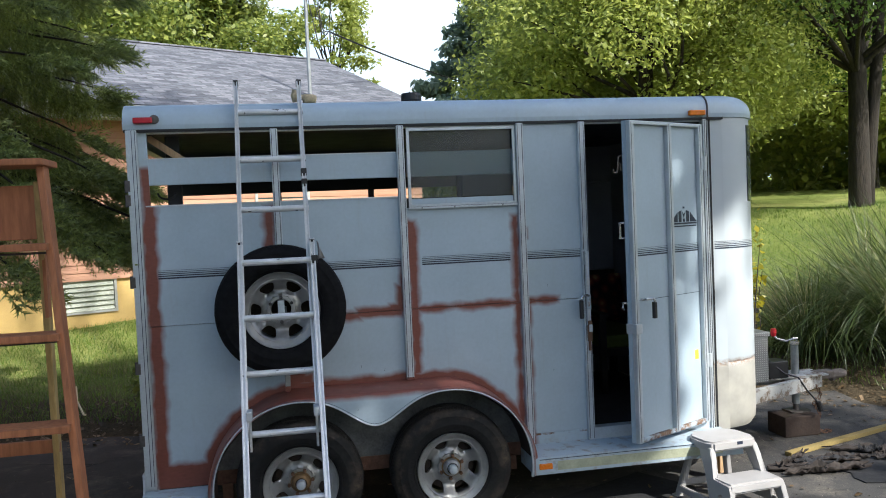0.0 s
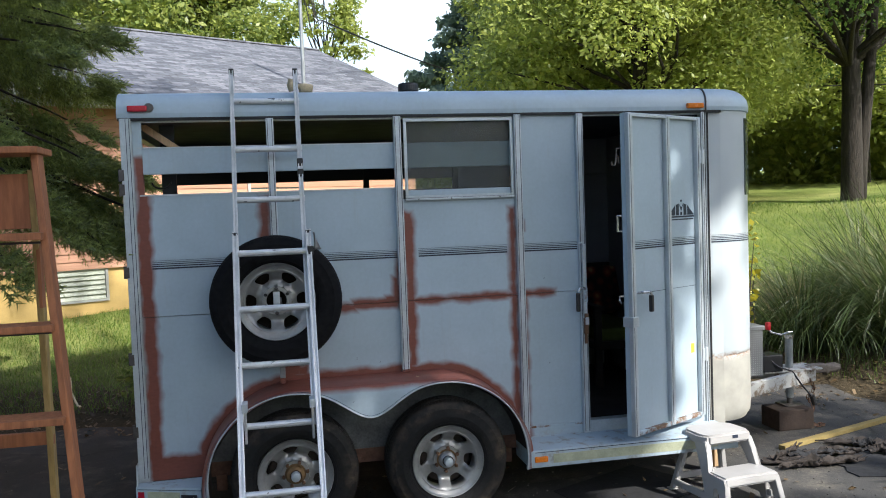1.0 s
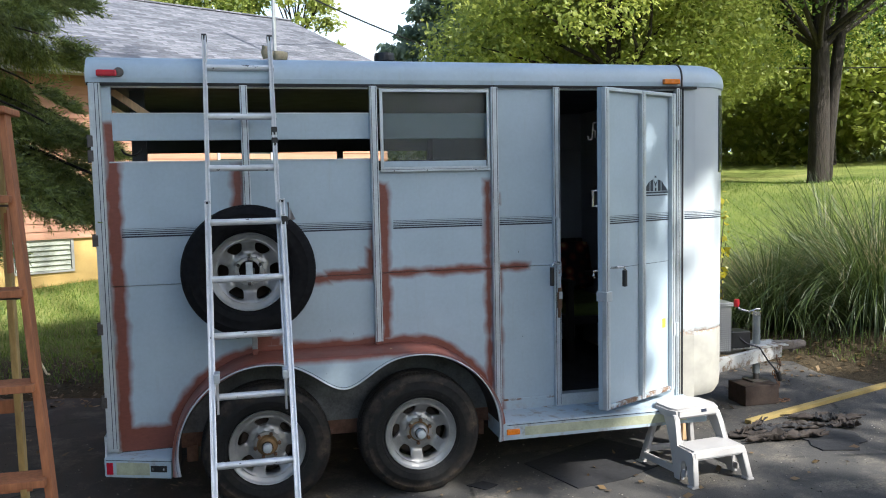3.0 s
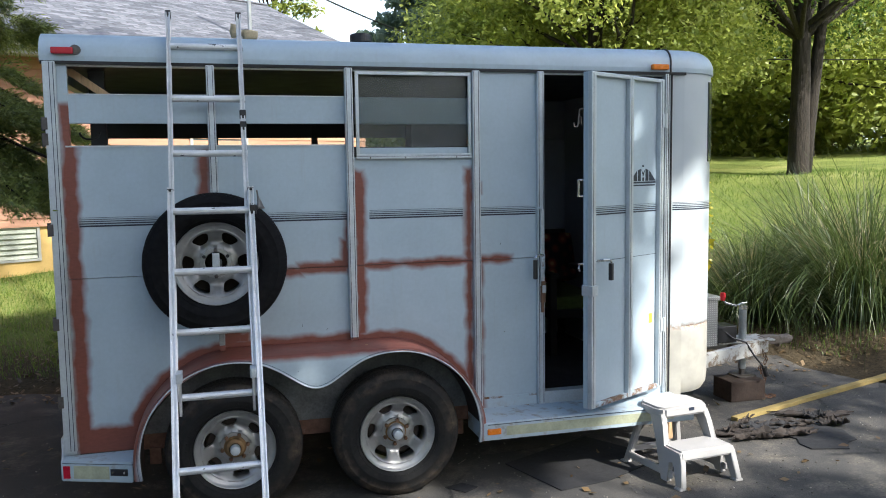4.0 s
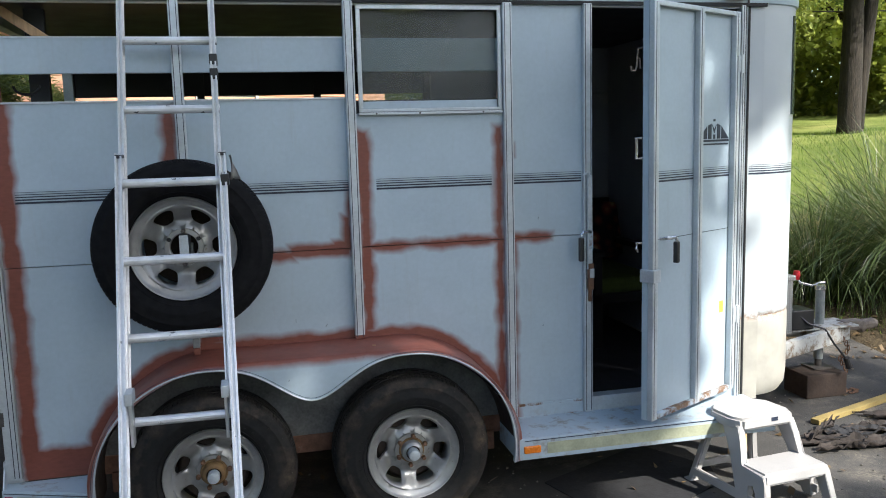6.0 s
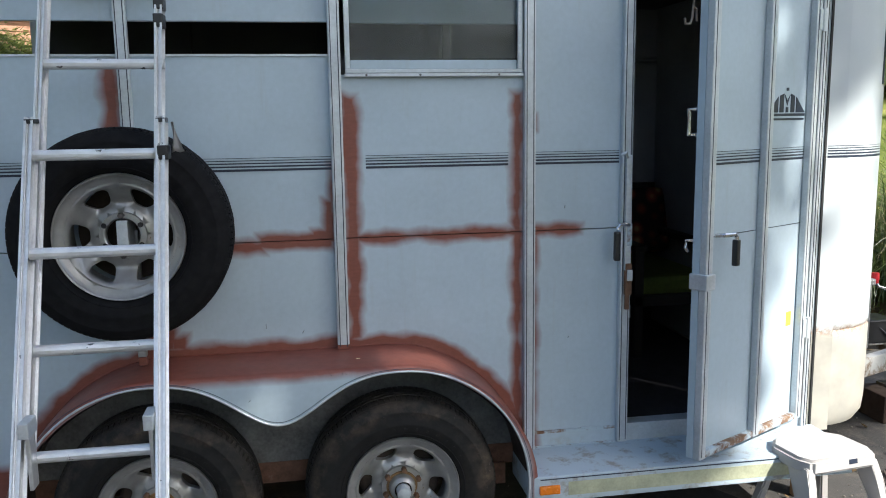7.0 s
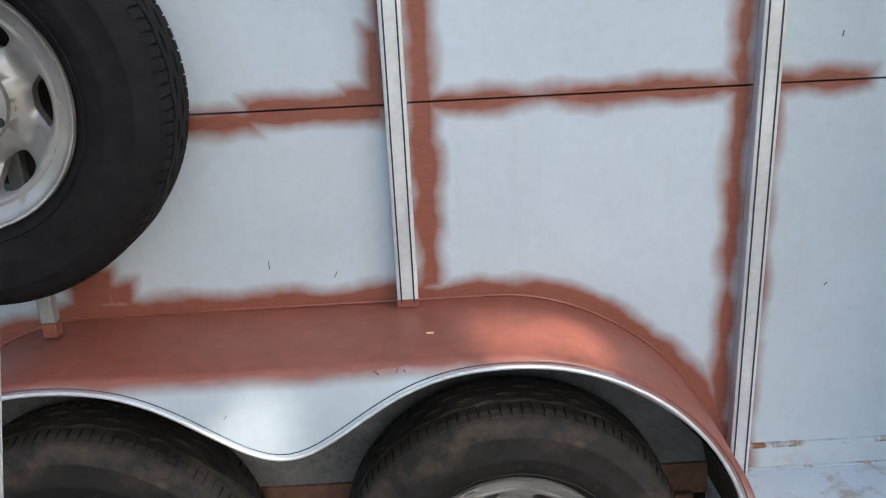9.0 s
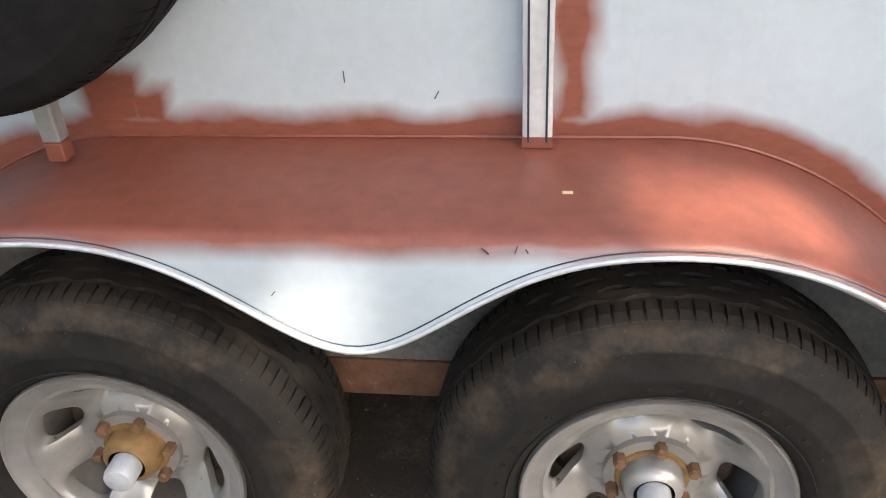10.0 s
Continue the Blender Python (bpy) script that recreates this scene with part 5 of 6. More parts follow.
    for a, b in zip(grid, grid[1:]):
        for j in range(4):
            rag.faces.new((a[j], a[j + 1], b[j + 1], b[j]))
    bmesh.ops.solidify(rag, geom=rag.faces[:], thickness=0.0012)
    part("tie_rag", rag, "white_plastic", lad, "torn white plastic scrap tied to the rail", True)


extension_ladder()


# ---- wooden stepladder ----
def stepladder():
    lad = tagged(empty("stepladder"), "red-brown stained wooden stepladder standing open on the drive", "ladder")
    yf = -2.0
    lad.location.x = -0.052

    def slant(name, x0, y0, z0, x1, y1, z1, w, d, mat, bevel=0.003):
        bm = bmesh.new()
        lo = [bm.verts.new((x0 + a * w / 2, y0 + b * d / 2, z0)) for a, b in ((-1, -1), (1, -1), (1, 1), (-1, 1))]
        hi = [bm.verts.new((x1 + a * w / 2, y1 + b * d / 2, z1)) for a, b in ((-1, -1), (1, -1), (1, 1), (-1, 1))]
        fs = [bm.faces.new(lo), bm.faces.new(hi)] + [bm.faces.new((lo[i], lo[(i + 1) % 4], hi[(i + 1) % 4], hi[i])) for i in range(4)]
        bmesh.ops.bevel(bm, geom=bm.edges[:], offset=bevel, segments=1, affect="EDGES")
        return part(name, bm, mat, lad)
    slant("front_rail", 0.265, yf - 0.06, 0.0, 0.092, yf + 0.16, 2.05, 0.024, 0.07, "ladder_wood")
    slant("front_rail", -0.525, yf - 0.06, 0.0, -0.352, yf + 0.16, 2.05, 0.024, 0.07, "ladder_wood")
    slant("back_leg", -0.03, yf + 0.62, 0.0, 0.065, yf + 0.20, 2.0, 0.022, 0.045, "pale_wood")
    slant("back_leg", -0.36, yf + 0.62, 0.0, -0.325, yf + 0.20, 2.0, 0.022, 0.045, "pale_wood")
    part("top_cap", boxed(-0.38, 0.115, yf + 0.08, yf + 0.27, 2.05, 2.073, bevel=0.004), "ladder_wood", lad)
    for k in range(6):
        z = 1.775 - 0.303 * k
        xr = 0.265 - 0.173 * z / 2.075 - 0.012
        y = yf - 0.06 + 0.22 * z / 2.075
        s = part("step", boxed(-xr - 0.26, xr + 0.012, y - 0.07, y + 0.05, z - 0.012, z + 0.012, bevel=0.003), "ladder_wood", lad)
        part("tie_rod", tube(bmesh.new(), [(-xr - 0.26, y, z - 0.022), (xr, y, z - 0.022)], 0.004, 6), "steel_dark", s, "dark steel tie rod")
    for z, y in ((0.70, yf + 0.473), (1.02, yf + 0.406), (0.30, yf + 0.557)):
        part("back_bar", boxed(-0.345, 0.03, y - 0.01, y + 0.01, z - 0.025, z + 0.025, bevel=0.003), "ladder_wood", lad)
    part("paint_shelf", boxed(-0.33, 0.072, yf + 0.23, yf + 0.25, 1.80, 1.99, bevel=0.003), "ladder_wood", lad, "red-brown folding shelf panel")
    part("brace", boxed(0.052, 0.064, yf + 0.235, yf + 0.275, 1.52, 1.80, bevel=0.002), "ladder_wood", lad)
    part("cord", tube(bmesh.new(), [(0.075, yf + 0.5, 1.22), (0.085, yf + 0.46, 1.17), (0.12, yf + 0.40, 1.13), (0.15, yf + 0.30, 1.15)], 0.004, 6), "tan_cloth", lad, "frayed spreader cord")


stepladder()


# ---- plastic step stool ----
def step_stool():
    """Two steps moulded in one piece with splayed hollow legs."""
    st = tagged(empty("step_stool"), "white plastic two-step stool on the drive", "stool")
    ux = Vector((0.99, 0.11, 0)).normalized()      # across the steps
    uy = Vector((0.16, -0.987, 0)).normalized()     # towards the low step
    org = Vector((3.385, -0.175, 0))

    def P(a, b, z):
        return org + ux * a + uy * b + Vector((0, 0, z))

    def block(name, quad_top, quad_low, inset=0.0, bevel=0.012, mat="white_plastic", label=""):
        bm = bmesh.new()
        hi, lo = [bm.verts.new(P(*q)) for q in quad_top], [bm.verts.new(P(*q)) for q in quad_low]
        n = len(hi)
        bm.faces.new(hi)
        bm.faces.new(lo)
        for i in range(n):
            bm.faces.new((hi[i], hi[(i + 1) % n], lo[(i + 1) % n], lo[i]))
        bmesh.ops.bevel(bm, geom=bm.edges[:], offset=bevel, segments=2, affect="EDGES")
        return soft(part(name, bm, mat, st, label), 45)

    def quad(a0, a1, b0, b1, z):
        return [(a0, b0, z), (a1, b0, z), (a1, b1, z), (a0, b1, z)]
    # octagonal upper step
    top = [(-0.105, -0.02, 0.405), (0.105, -0.02, 0.405), (0.168, 0.05, 0.405), (0.172, 0.19, 0.405), (0.145, 0.244, 0.405), (-0.145, 0.244, 0.405), (-0.172, 0.19, 0.405), (-0.168, 0.05, 0.405)]
    block("top_step", top, [(a * 1.03, b * 1.02, 0.345) for a, b, _ in top])
    block("low_step", quad(-0.182, 0.182, 0.235, 0.432, 0.207), quad(-0.190, 0.190, 0.225, 0.442, 0.150))
    block("sticker", quad(0.02, 0.058, 0.2440, 0.2462, 0.392), quad(0.02, 0.058, 0.2460, 0.2488, 0.374), 0, 0.0003, "line", "small dark printed label")
    for s in (-1, 1):
        # back legs, broad side legs that carry both steps, and the front feet
        block("back_leg", quad(s * 0.110 - 0.018, s * 0.110 + 0.018, -0.01, 0.03, 0.36), quad(s * 0.185 - 0.02, s * 0.185 + 0.02, -0.07, -0.03, 0.012), 0, 0.006)
        # one moulded side: from the top step's front edge, past the low step, to the ground
        prof = [(0.120, 0.372), (0.236, 0.372), (0.262, 0.300), (0.285, 0.200), (0.425, 0.198), (0.436, 0.170), (0.474, 0.012), (0.418, 0.012), (0.392, 0.110), (0.372, 0.138), (0.338, 0.130), (0.345, 0.012), (0.290, 0.012), (0.215, 0.220)]
        bm = bmesh.new()
        ins, out = [], []
        for b, z in prof:
            a = 0.142 + (0.372 - z) * 0.125
            ins.append(bm.verts.new(P(s * (a - 0.012), b, z)))
            out.append(bm.verts.new(P(s * (a + 0.022), b, z)))
        m = len(prof)
        bm.faces.new(ins)
        bm.faces.new(out)
        for q in range(m):
            bm.faces.new((ins[q], ins[(q + 1) % m], out[(q + 1) % m], out[q]))
        bmesh.ops.bevel(bm, geom=bm.edges[:], offset=0.004, segments=2, affect="EDGES")
        bmesh.ops.triangulate(bm, faces=[f for f in bm.faces if len(f.verts) > 4])
        soft(part("side_leg", bm, "white_plastic", st), 40)
        block("side_bar", quad(s * 0.184 - 0.010, s * 0.184 + 0.010, -0.05, 0.37, 0.075), quad(s * 0.188 - 0.010, s * 0.188 + 0.010, -0.05, 0.37, 0.035), 0, 0.004)
        for b in (-0.055, 0.445):
            block("foot", quad(s * 0.192 - 0.024, s * 0.192 + 0.024, b - 0.026, b + 0.026, 0.014), quad(s * 0.194 - 0.028, s * 0.194 + 0.028, b - 0.03, b + 0.03, 0.0), 0, 0.004)
    block("back_bar", quad(-0.17, 0.17, -0.062, -0.042, 0.10), quad(-0.17, 0.17, -0.065, -0.045, 0.06), 0, 0.004)


step_stool()
tagged(part("wood_post", boxed(3.545, 3.645, 0.065, 0.105, 0.0, 0.30, bevel=0.004), "stud"), "pale offcut of pine lumber standing behind the stool", "lumber")
part("end_piece", boxed(3.583, 3.623, 0.045, 0.064, 0.0, 0.27, bevel=0.003), "stud", bpy.data.objects["wood_post"])


# ---- clutter on the drive ----
def slab(name, pts, z0, z1, mat, label, category, wave=0.0):
    """A torn flat piece with an uneven surface."""
    bm = bmesh.new()
    hi = [bm.verts.new((x, y, z1 + wave * noise.noise((x * 5, y * 5, 1)))) for x, y in pts]
    lo = [bm.verts.new((x, y, z0)) for x, y in pts]
    n = len(pts)
    bm.faces.new(hi)
    bm.faces.new(lo)
    for i in range(n):
        bm.faces.new((hi[i], hi[(i + 1) % n], lo[(i + 1) % n], lo[i]))
    bmesh.ops.triangulate(bm, faces=bm.faces[:])
    return tagged(part(name, bm, mat), label, category)


def ragged(cx, cy, rx, ry, rot, n, seed, rough=0.25):
    rng = random.Random(seed)
    out = []
    for i in range(n):
        a = 2 * math.pi * i / n
        k = 1 + rough * (rng.random() - 0.5) * 2
        x, y = rx * math.cos(a) * k, ry * math.sin(a) * k
        out.append((cx + x * math.cos(rot) - y * math.sin(rot), cy + x * math.sin(rot) + y * math.cos(rot)))
    return out


slab("roofing_sheet", [(2.46, 0.03), (2.62, -0.46), (2.95, -0.40), (3.30, -0.22), (3.36, -0.02), (3.14, 0.36), (2.86, 0.22)], 0.001, 0.007, "felt", "flat black roofing sheet lying on the drive", "roofing")
slab("roofing_scrap", [(2.01, -0.23), (2.10, -0.33), (2.19, -0.27), (2.12, -0.19)], 0.001, 0.006, "felt", "small dark scrap of roofing", "roofing")
slab("roofing_sheet", ragged(4.62, -0.12, 0.24, 0.20, 0.3, 14, 5), 0.001, 0.008, "felt", "curled black roofing scrap on the drive", "roofing", 0.01)


def debris():
    """A heap of torn, curled roofing: each strip a crumpled sheet with ragged ends."""
    rng = random.Random(11)
    for i in range(13):
        cx, cy = 4.16 + 0.72 * rng.random(), -0.06 + 0.34 * rng.random()
        ln, wd = 0.16 + 0.34 * rng.random(), 0.05 + 0.09 * rng.random()
        bm = bmesh.new()
        nx, ny = 14, 6
        lift = 0.015 + 0.03 * rng.random()
        top, low = [], []
        for a in range(nx + 1):
            ra, rb = [], []
            for b in range(ny + 1):
                u, v = a / nx - 0.5, b / ny - 0.5
                rag = 1 + 0.5 * noise.noise((i * 3.1, v * 9, 0)) if a in (0, nx) else 1
                x, y = u * ln * rag, v * wd * (1 + 0.55 * noise.noise((u * 7, i * 2.7, 1)))
                z = lift * (0.35 + 0.65 * abs(v) * 2) * (0.4 + abs(noise.noise((u * 5 + i, v * 3, 4))) * 1.6) + 0.007 * noise.noise((u * 22, v * 14 + i, 2)) + 0.012
                ra.append(bm.verts.new((x, y, max(0.008, z))))
                rb.append(bm.verts.new((x * 0.99, y * 0.98, max(0.0, z - 0.008))))
            top.append(ra)
            low.append(rb)
        for a in range(nx):
            for b in range(ny):
                bm.faces.new((top[a][b], top[a + 1][b], top[a + 1][b + 1], top[a][b + 1]))
                bm.faces.new((low[a][b], low[a][b + 1], low[a + 1][b + 1], low[a + 1][b]))
        for a in range(nx):
            bm.faces.new((top[a][0], low[a][0], low[a + 1][0], top[a + 1][0]))
            bm.faces.new((top[a][ny], top[a + 1][ny], low[a + 1][ny], low[a][ny]))
        for b in range(ny):
            bm.faces.new((top[0][b], top[0][b + 1], low[0][b + 1], low[0][b]))
            bm.faces.new((top[nx][b], low[nx][b], low[nx][b + 1], top[nx][b + 1]))
        ob = tagged(part("torn_roofing", bm, "shred" if i % 4 else "felt"), "torn curled strip of old brown roofing in a heap", "roofing", group="torn roofing strips")
        ob.matrix_basis = pose(cx, cy, 0.002, 0, 0, rng.uniform(-35, 35))


debris()
# long yellow lumber on the ground, and the blocks under the jack
bm = boxed(0.06, 2.2, -0.028, 0.028, 0.0, 0.030, bevel=0.003)
tagged(part("yellow_board", bm, "lumber"), "long yellow board lying across the drive", "lumber").matrix_basis = pose(4.23, 0.34, 0.002, 0, 0, 19)
bl = tagged(part("support_block", boxed(4.54, 4.84, TY - 0.16, TY + 0.08, 0.0, 0.158, bevel=0.008), "block"), "weathered brown timber block under the tongue jack", "block")

# rolled cloth on the trailer's roof beside the ladder's top
bm = bmesh.new()
tube(bm, [(1.00, 0.19, 2.562), (1.035, 0.20, 2.566), (1.07, 0.21, 2.562)], 0.030, 12, 0.026)
tube(bm, [(0.955, 0.20, 2.55), (0.945, 0.20, 2.585), (0.955, 0.20, 2.615)], 0.022, 10, 0.026)
tube(bm, [(0.945, 0.19, 2.56), (0.99, 0.20, 2.575), (1.03, 0.20, 2.57)], 0.016, 8)
tagged(part("work_gloves", bm, "tan_cloth", None, "", True), "tan crumpled work gloves on the trailer roof", "gloves")

# ---- the house ----
HA = radians(28)
HO = Vector((-1.51, 7.73, 0))
HX = Vector((math.cos(HA), math.sin(HA), 0))
HM = Matrix.Translation(HO) @ Matrix.Rotation(HA, 4, "Z")


def house():
    """Built in its own axes: x along the front, y inwards."""
    h = tagged(empty("house"), "low house with salmon siding and grey shingle roof", "house")
    h.matrix_basis = HM
    x0, x1, zf, ze = -12.0, 5.55, 1.12, 3.40
    part("foundation", boxed(x0, -0.88, 0.03, 7.8, -0.3, zf), "foundation", h, "yellow painted foundation wall")
    part("foundation", boxed(-0.10, x1, 0.03, 7.8, -0.3, zf), "foundation", h, "yellow painted foundation wall")
    part("foundation", boxed(-0.88, -0.10, 0.03, 7.8, -0.3, 0.68), "foundation", h, "yellow painted foundation wall")
    part("wall_core", boxed(x0 + 0.02, x1 - 0.02, 0.04, 7.8, zf + 0.002, ze), "siding", h)
    w = part("window", boxed(-0.88, -0.10, 0.05, 0.10, 0.68, 1.12), "dark_glass", h, "basement louvre window")
    for k in range(6):
        z = 0.685 + k * 0.070
        part("louvre", boxed(-0.85, -0.13, -0.012, 0.0, -0.036, 0.036, m=Matrix.Translation((0, 0.02, z + 0.03)) @ Matrix.Rotation(radians(-28), 4, "X")), "louvre", w)
    for a, b, c, d in ((-0.90, -0.86, 0.68, 1.12), (-0.12, -0.08, 0.68, 1.12), (-0.90, -0.08, 0.65, 0.69), (-0.90, -0.08, 1.10, 1.13)):
        part("frame", boxed(a, b, 0.0, 0.06, c, d, bevel=0.004), "fascia", w)
    # an upper window left of the trailer's end
    for wx, ww in ((-2.55, 1.1), (2.2, 0.9)):
        u = part("window", boxed(wx, wx + ww, -0.01, 0.0, 2.05, 3.0), "dark_glass", h, "double-hung window with pale frame")
        for a, b, c, d in ((-0.05, 0.0, 2.0, 3.05), (ww, ww + 0.05, 2.0, 3.05), (-0.05, ww + 0.05, 2.0, 2.05), (-0.05, ww + 0.05, 3.0, 3.05), (0, ww, 2.5, 2.54)):
            part("frame", boxed(wx + a, wx + b, -0.035, 0.01, c, d, bevel=0.004), "fascia", u)
        part("sill", boxed(wx - 0.08, wx + ww + 0.08, -0.07, 0.0, 1.94, 2.0, bevel=0.006), "fascia", u)
    # lapped boards
    bm = bmesh.new()
    L = x1 - x0
    v = [bm.verts.new(p) for p in ((0, -0.022, 0), (L, -0.022, 0), (L, -0.006, 0.115), (0, -0.006, 0.115), (0, 0.04, 0), (L, 0.04, 0), (L, 0.04, 0.115), (0, 0.04, 0.115))]
    for q in ((0, 1, 2, 3), (0, 4, 5, 1), (3, 2, 6, 7), (4, 7, 6, 5), (0, 3, 7, 4), (1, 5, 6, 2)):
        bm.faces.new([v[i] for i in q])
    me = mesh_of(bm, "siding_board")
    me.materials.append(M["siding"])
    k = 0
    while zf + k * 0.112 < ze:
        o = new("siding_board", me)
        o.parent = h
        o.location = (x0, 0.0, zf + k * 0.112)
        k += 1
    # roof: front and back slopes with an overhang
    ov, rid, zr = 0.55, 4.0, 5.43
    slope = (zr - 3.55) / (rid + ov)
    ln = math.hypot(rid + ov, zr - 3.55)
    for s in (0, 1):
        bm = boxed(0, L + 0.9, 0, ln, -0.05, 0.02)
        r = part("roof", bm, "shingle", h, "weathered grey shingle roof")
        ang = math.degrees(math.atan(slope))
        r.matrix_basis = pose(x0 - 0.45, -ov, 3.55, ang, 0, 0) if s == 0 else pose(x1 + 0.45, 2 * rid + ov, 3.55, ang, 0, 180)
    part("fascia", boxed(x0 - 0.45, x1 + 0.45, -ov - 0.03, -ov, 3.36, 3.53, bevel=0.004), "fascia", h, "pale eave board")
    part("gutter", boxed(x0 - 0.45, x1 + 0.45, -ov - 0.13, -ov - 0.031, 3.44, 3.54, bevel=0.02), "fascia", h, "pale gutter")
    part("soffit", boxed(x0 - 0.45, x1 + 0.4, -ov, 0.03, 3.40, 3.43), "fascia", h)
    bm = bmesh.new()
    a = [bm.verts.new(p) for p in ((x1 - 0.03, -0.0, ze), (x1 - 0.03, 7.8, ze), (x1 - 0.03, 4.0, zr - 0.08))]
    b = [bm.verts.new(p) for p in ((x1, -0.0, ze), (x1, 7.8, ze), (x1, 4.0, zr - 0.08))]
    bm.faces.new(a)
    bm.faces.new(b)
    for i in range(3):
        bm.faces.new((a[i], a[(i + 1) % 3], b[(i + 1) % 3], b[i]))
    part("gable", bm, "siding", h)
    part("ridge_cap", boxed(x0 - 0.45, x1 + 0.45, rid - 0.1, rid + 0.1, zr + 0.0, zr + 0.035, bevel=0.01), "shingle", h)
    part("mast", tube(bmesh.new(), [(3.62, 0.6, 3.7), (3.62, 0.6, 5.9)], 0.032, 10), "jack", h, "steel service mast")


house()


# ---- cables ----
def cable(a, b, sag, r=0.012):
    a, b = Vector(a), Vector(b)
    pts = [a.lerp(b, i / 24) - Vector((0, 0, sag * 4 * (i / 24) * (1 - i / 24))) for i in range(25)]
    tagged(part("power_cable", tube(bmesh.new(), pts, r, 6), "black"), "black overhead cable from the house mast", "cable")


mast = HM @ Vector((3.62, 0.55, 5.55))
knot = mast + Vector((0.35, -0.02, -0.39))
cable(knot, (7.78, 20.0, 5.55), 0.12, 0.016)
for dx, drop in ((0.0, 0.10), (0.05, 0.22), (-0.07, 0.34)):
    head = mast + Vector((0.04 + dx * 0.3, 0, 0.33))
    mid = knot + Vector((-0.12 + dx, 0, 0.16 - drop))
    pts = [head, head + Vector((0.06 + dx, 0, -0.10)), mid + Vector((-0.05, 0, 0.22)), mid, mid.lerp(knot, 0.5) + Vector((0, 0, -0.03)), knot]
    tagged(part("drip_loop", tube(bmesh.new(), pts, 0.008, 6), "black", None, "", True), "black wire loop between mast head and cable", "cable")
cable((9.0, 20.0, 5.6), (30.0, 12.0, 5.2), 0.5, 0.02)


# ---- plants ----
def leaf_cloud(name, centres, radii, count, size, mat, seed, parent=None, flat=0.45, droop=0.2, shell=0.55, thin=None):
    """Many small pointed leaves in uneven clumps round the given centres."""
    rng = np.random.default_rng(seed)
    c = np.asarray(centres, dtype=float)
    r = np.asarray(radii, dtype=float)
    wgt = (r.mean(axis=1) ** 2)
    pick = rng.choice(len(c), size=count, p=wgt / wgt.sum())
    d = rng.normal(size=(count, 3))
    d /= np.linalg.norm(d, axis=1, keepdims=True)
    rad = shell + (1 - shell) * rng.random(count) ** 0.6
    rad *= 0.82 + 0.36 * rng.random(count)
    p = c[pick] + d * r[pick] * rad[:, None]
    if thin is not None:
        keep = thin(p, rng)
        p, d = p[keep], d[keep]
        count = len(p)
    n = rng.normal(size=(count, 3)) * (flat + 0.15) + np.array([0, 0, 0.75]) + d * 0.5
    n /= np.linalg.norm(n, axis=1, keepdims=True)
    a = rng.normal(size=(count, 3))
    a[:, 2] -= droop
    a -= n * (a * n).sum(axis=1, keepdims=True)
    a /= np.linalg.norm(a, axis=1, keepdims=True)
    b = np.cross(n, a)
    s = size * (0.6 + 0.8 * rng.random(count))[:, None]
    co = np.empty((count, 4, 3))
    co[:, 0] = p - a * s * 0.55
    co[:, 1] = p + b * s * 0.30 - n * s * 0.06
    co[:, 2] = p + a * s * 0.55 - n * s * 0.12
    co[:, 3] = p - b * s * 0.30 - n * s * 0.06
    me = raw_mesh(name, co.reshape(-1, 3), 4, np.arange(count * 4))
    me.materials.append(M[mat])
    ob = new(name, me)
    ob.parent = parent
    return ob


def limb_points(a, b, rng, bend=0.15, n=6):
    a, b = Vector(a), Vector(b)
    ln = (b - a).length
    off = Vector((rng.uniform(-1, 1), rng.uniform(-1, 1), rng.uniform(-0.3, 0.8))) * ln * bend
    return [a.lerp(b, i / n) + off * math.sin(math.pi * i / n) for i in range(n + 1)]


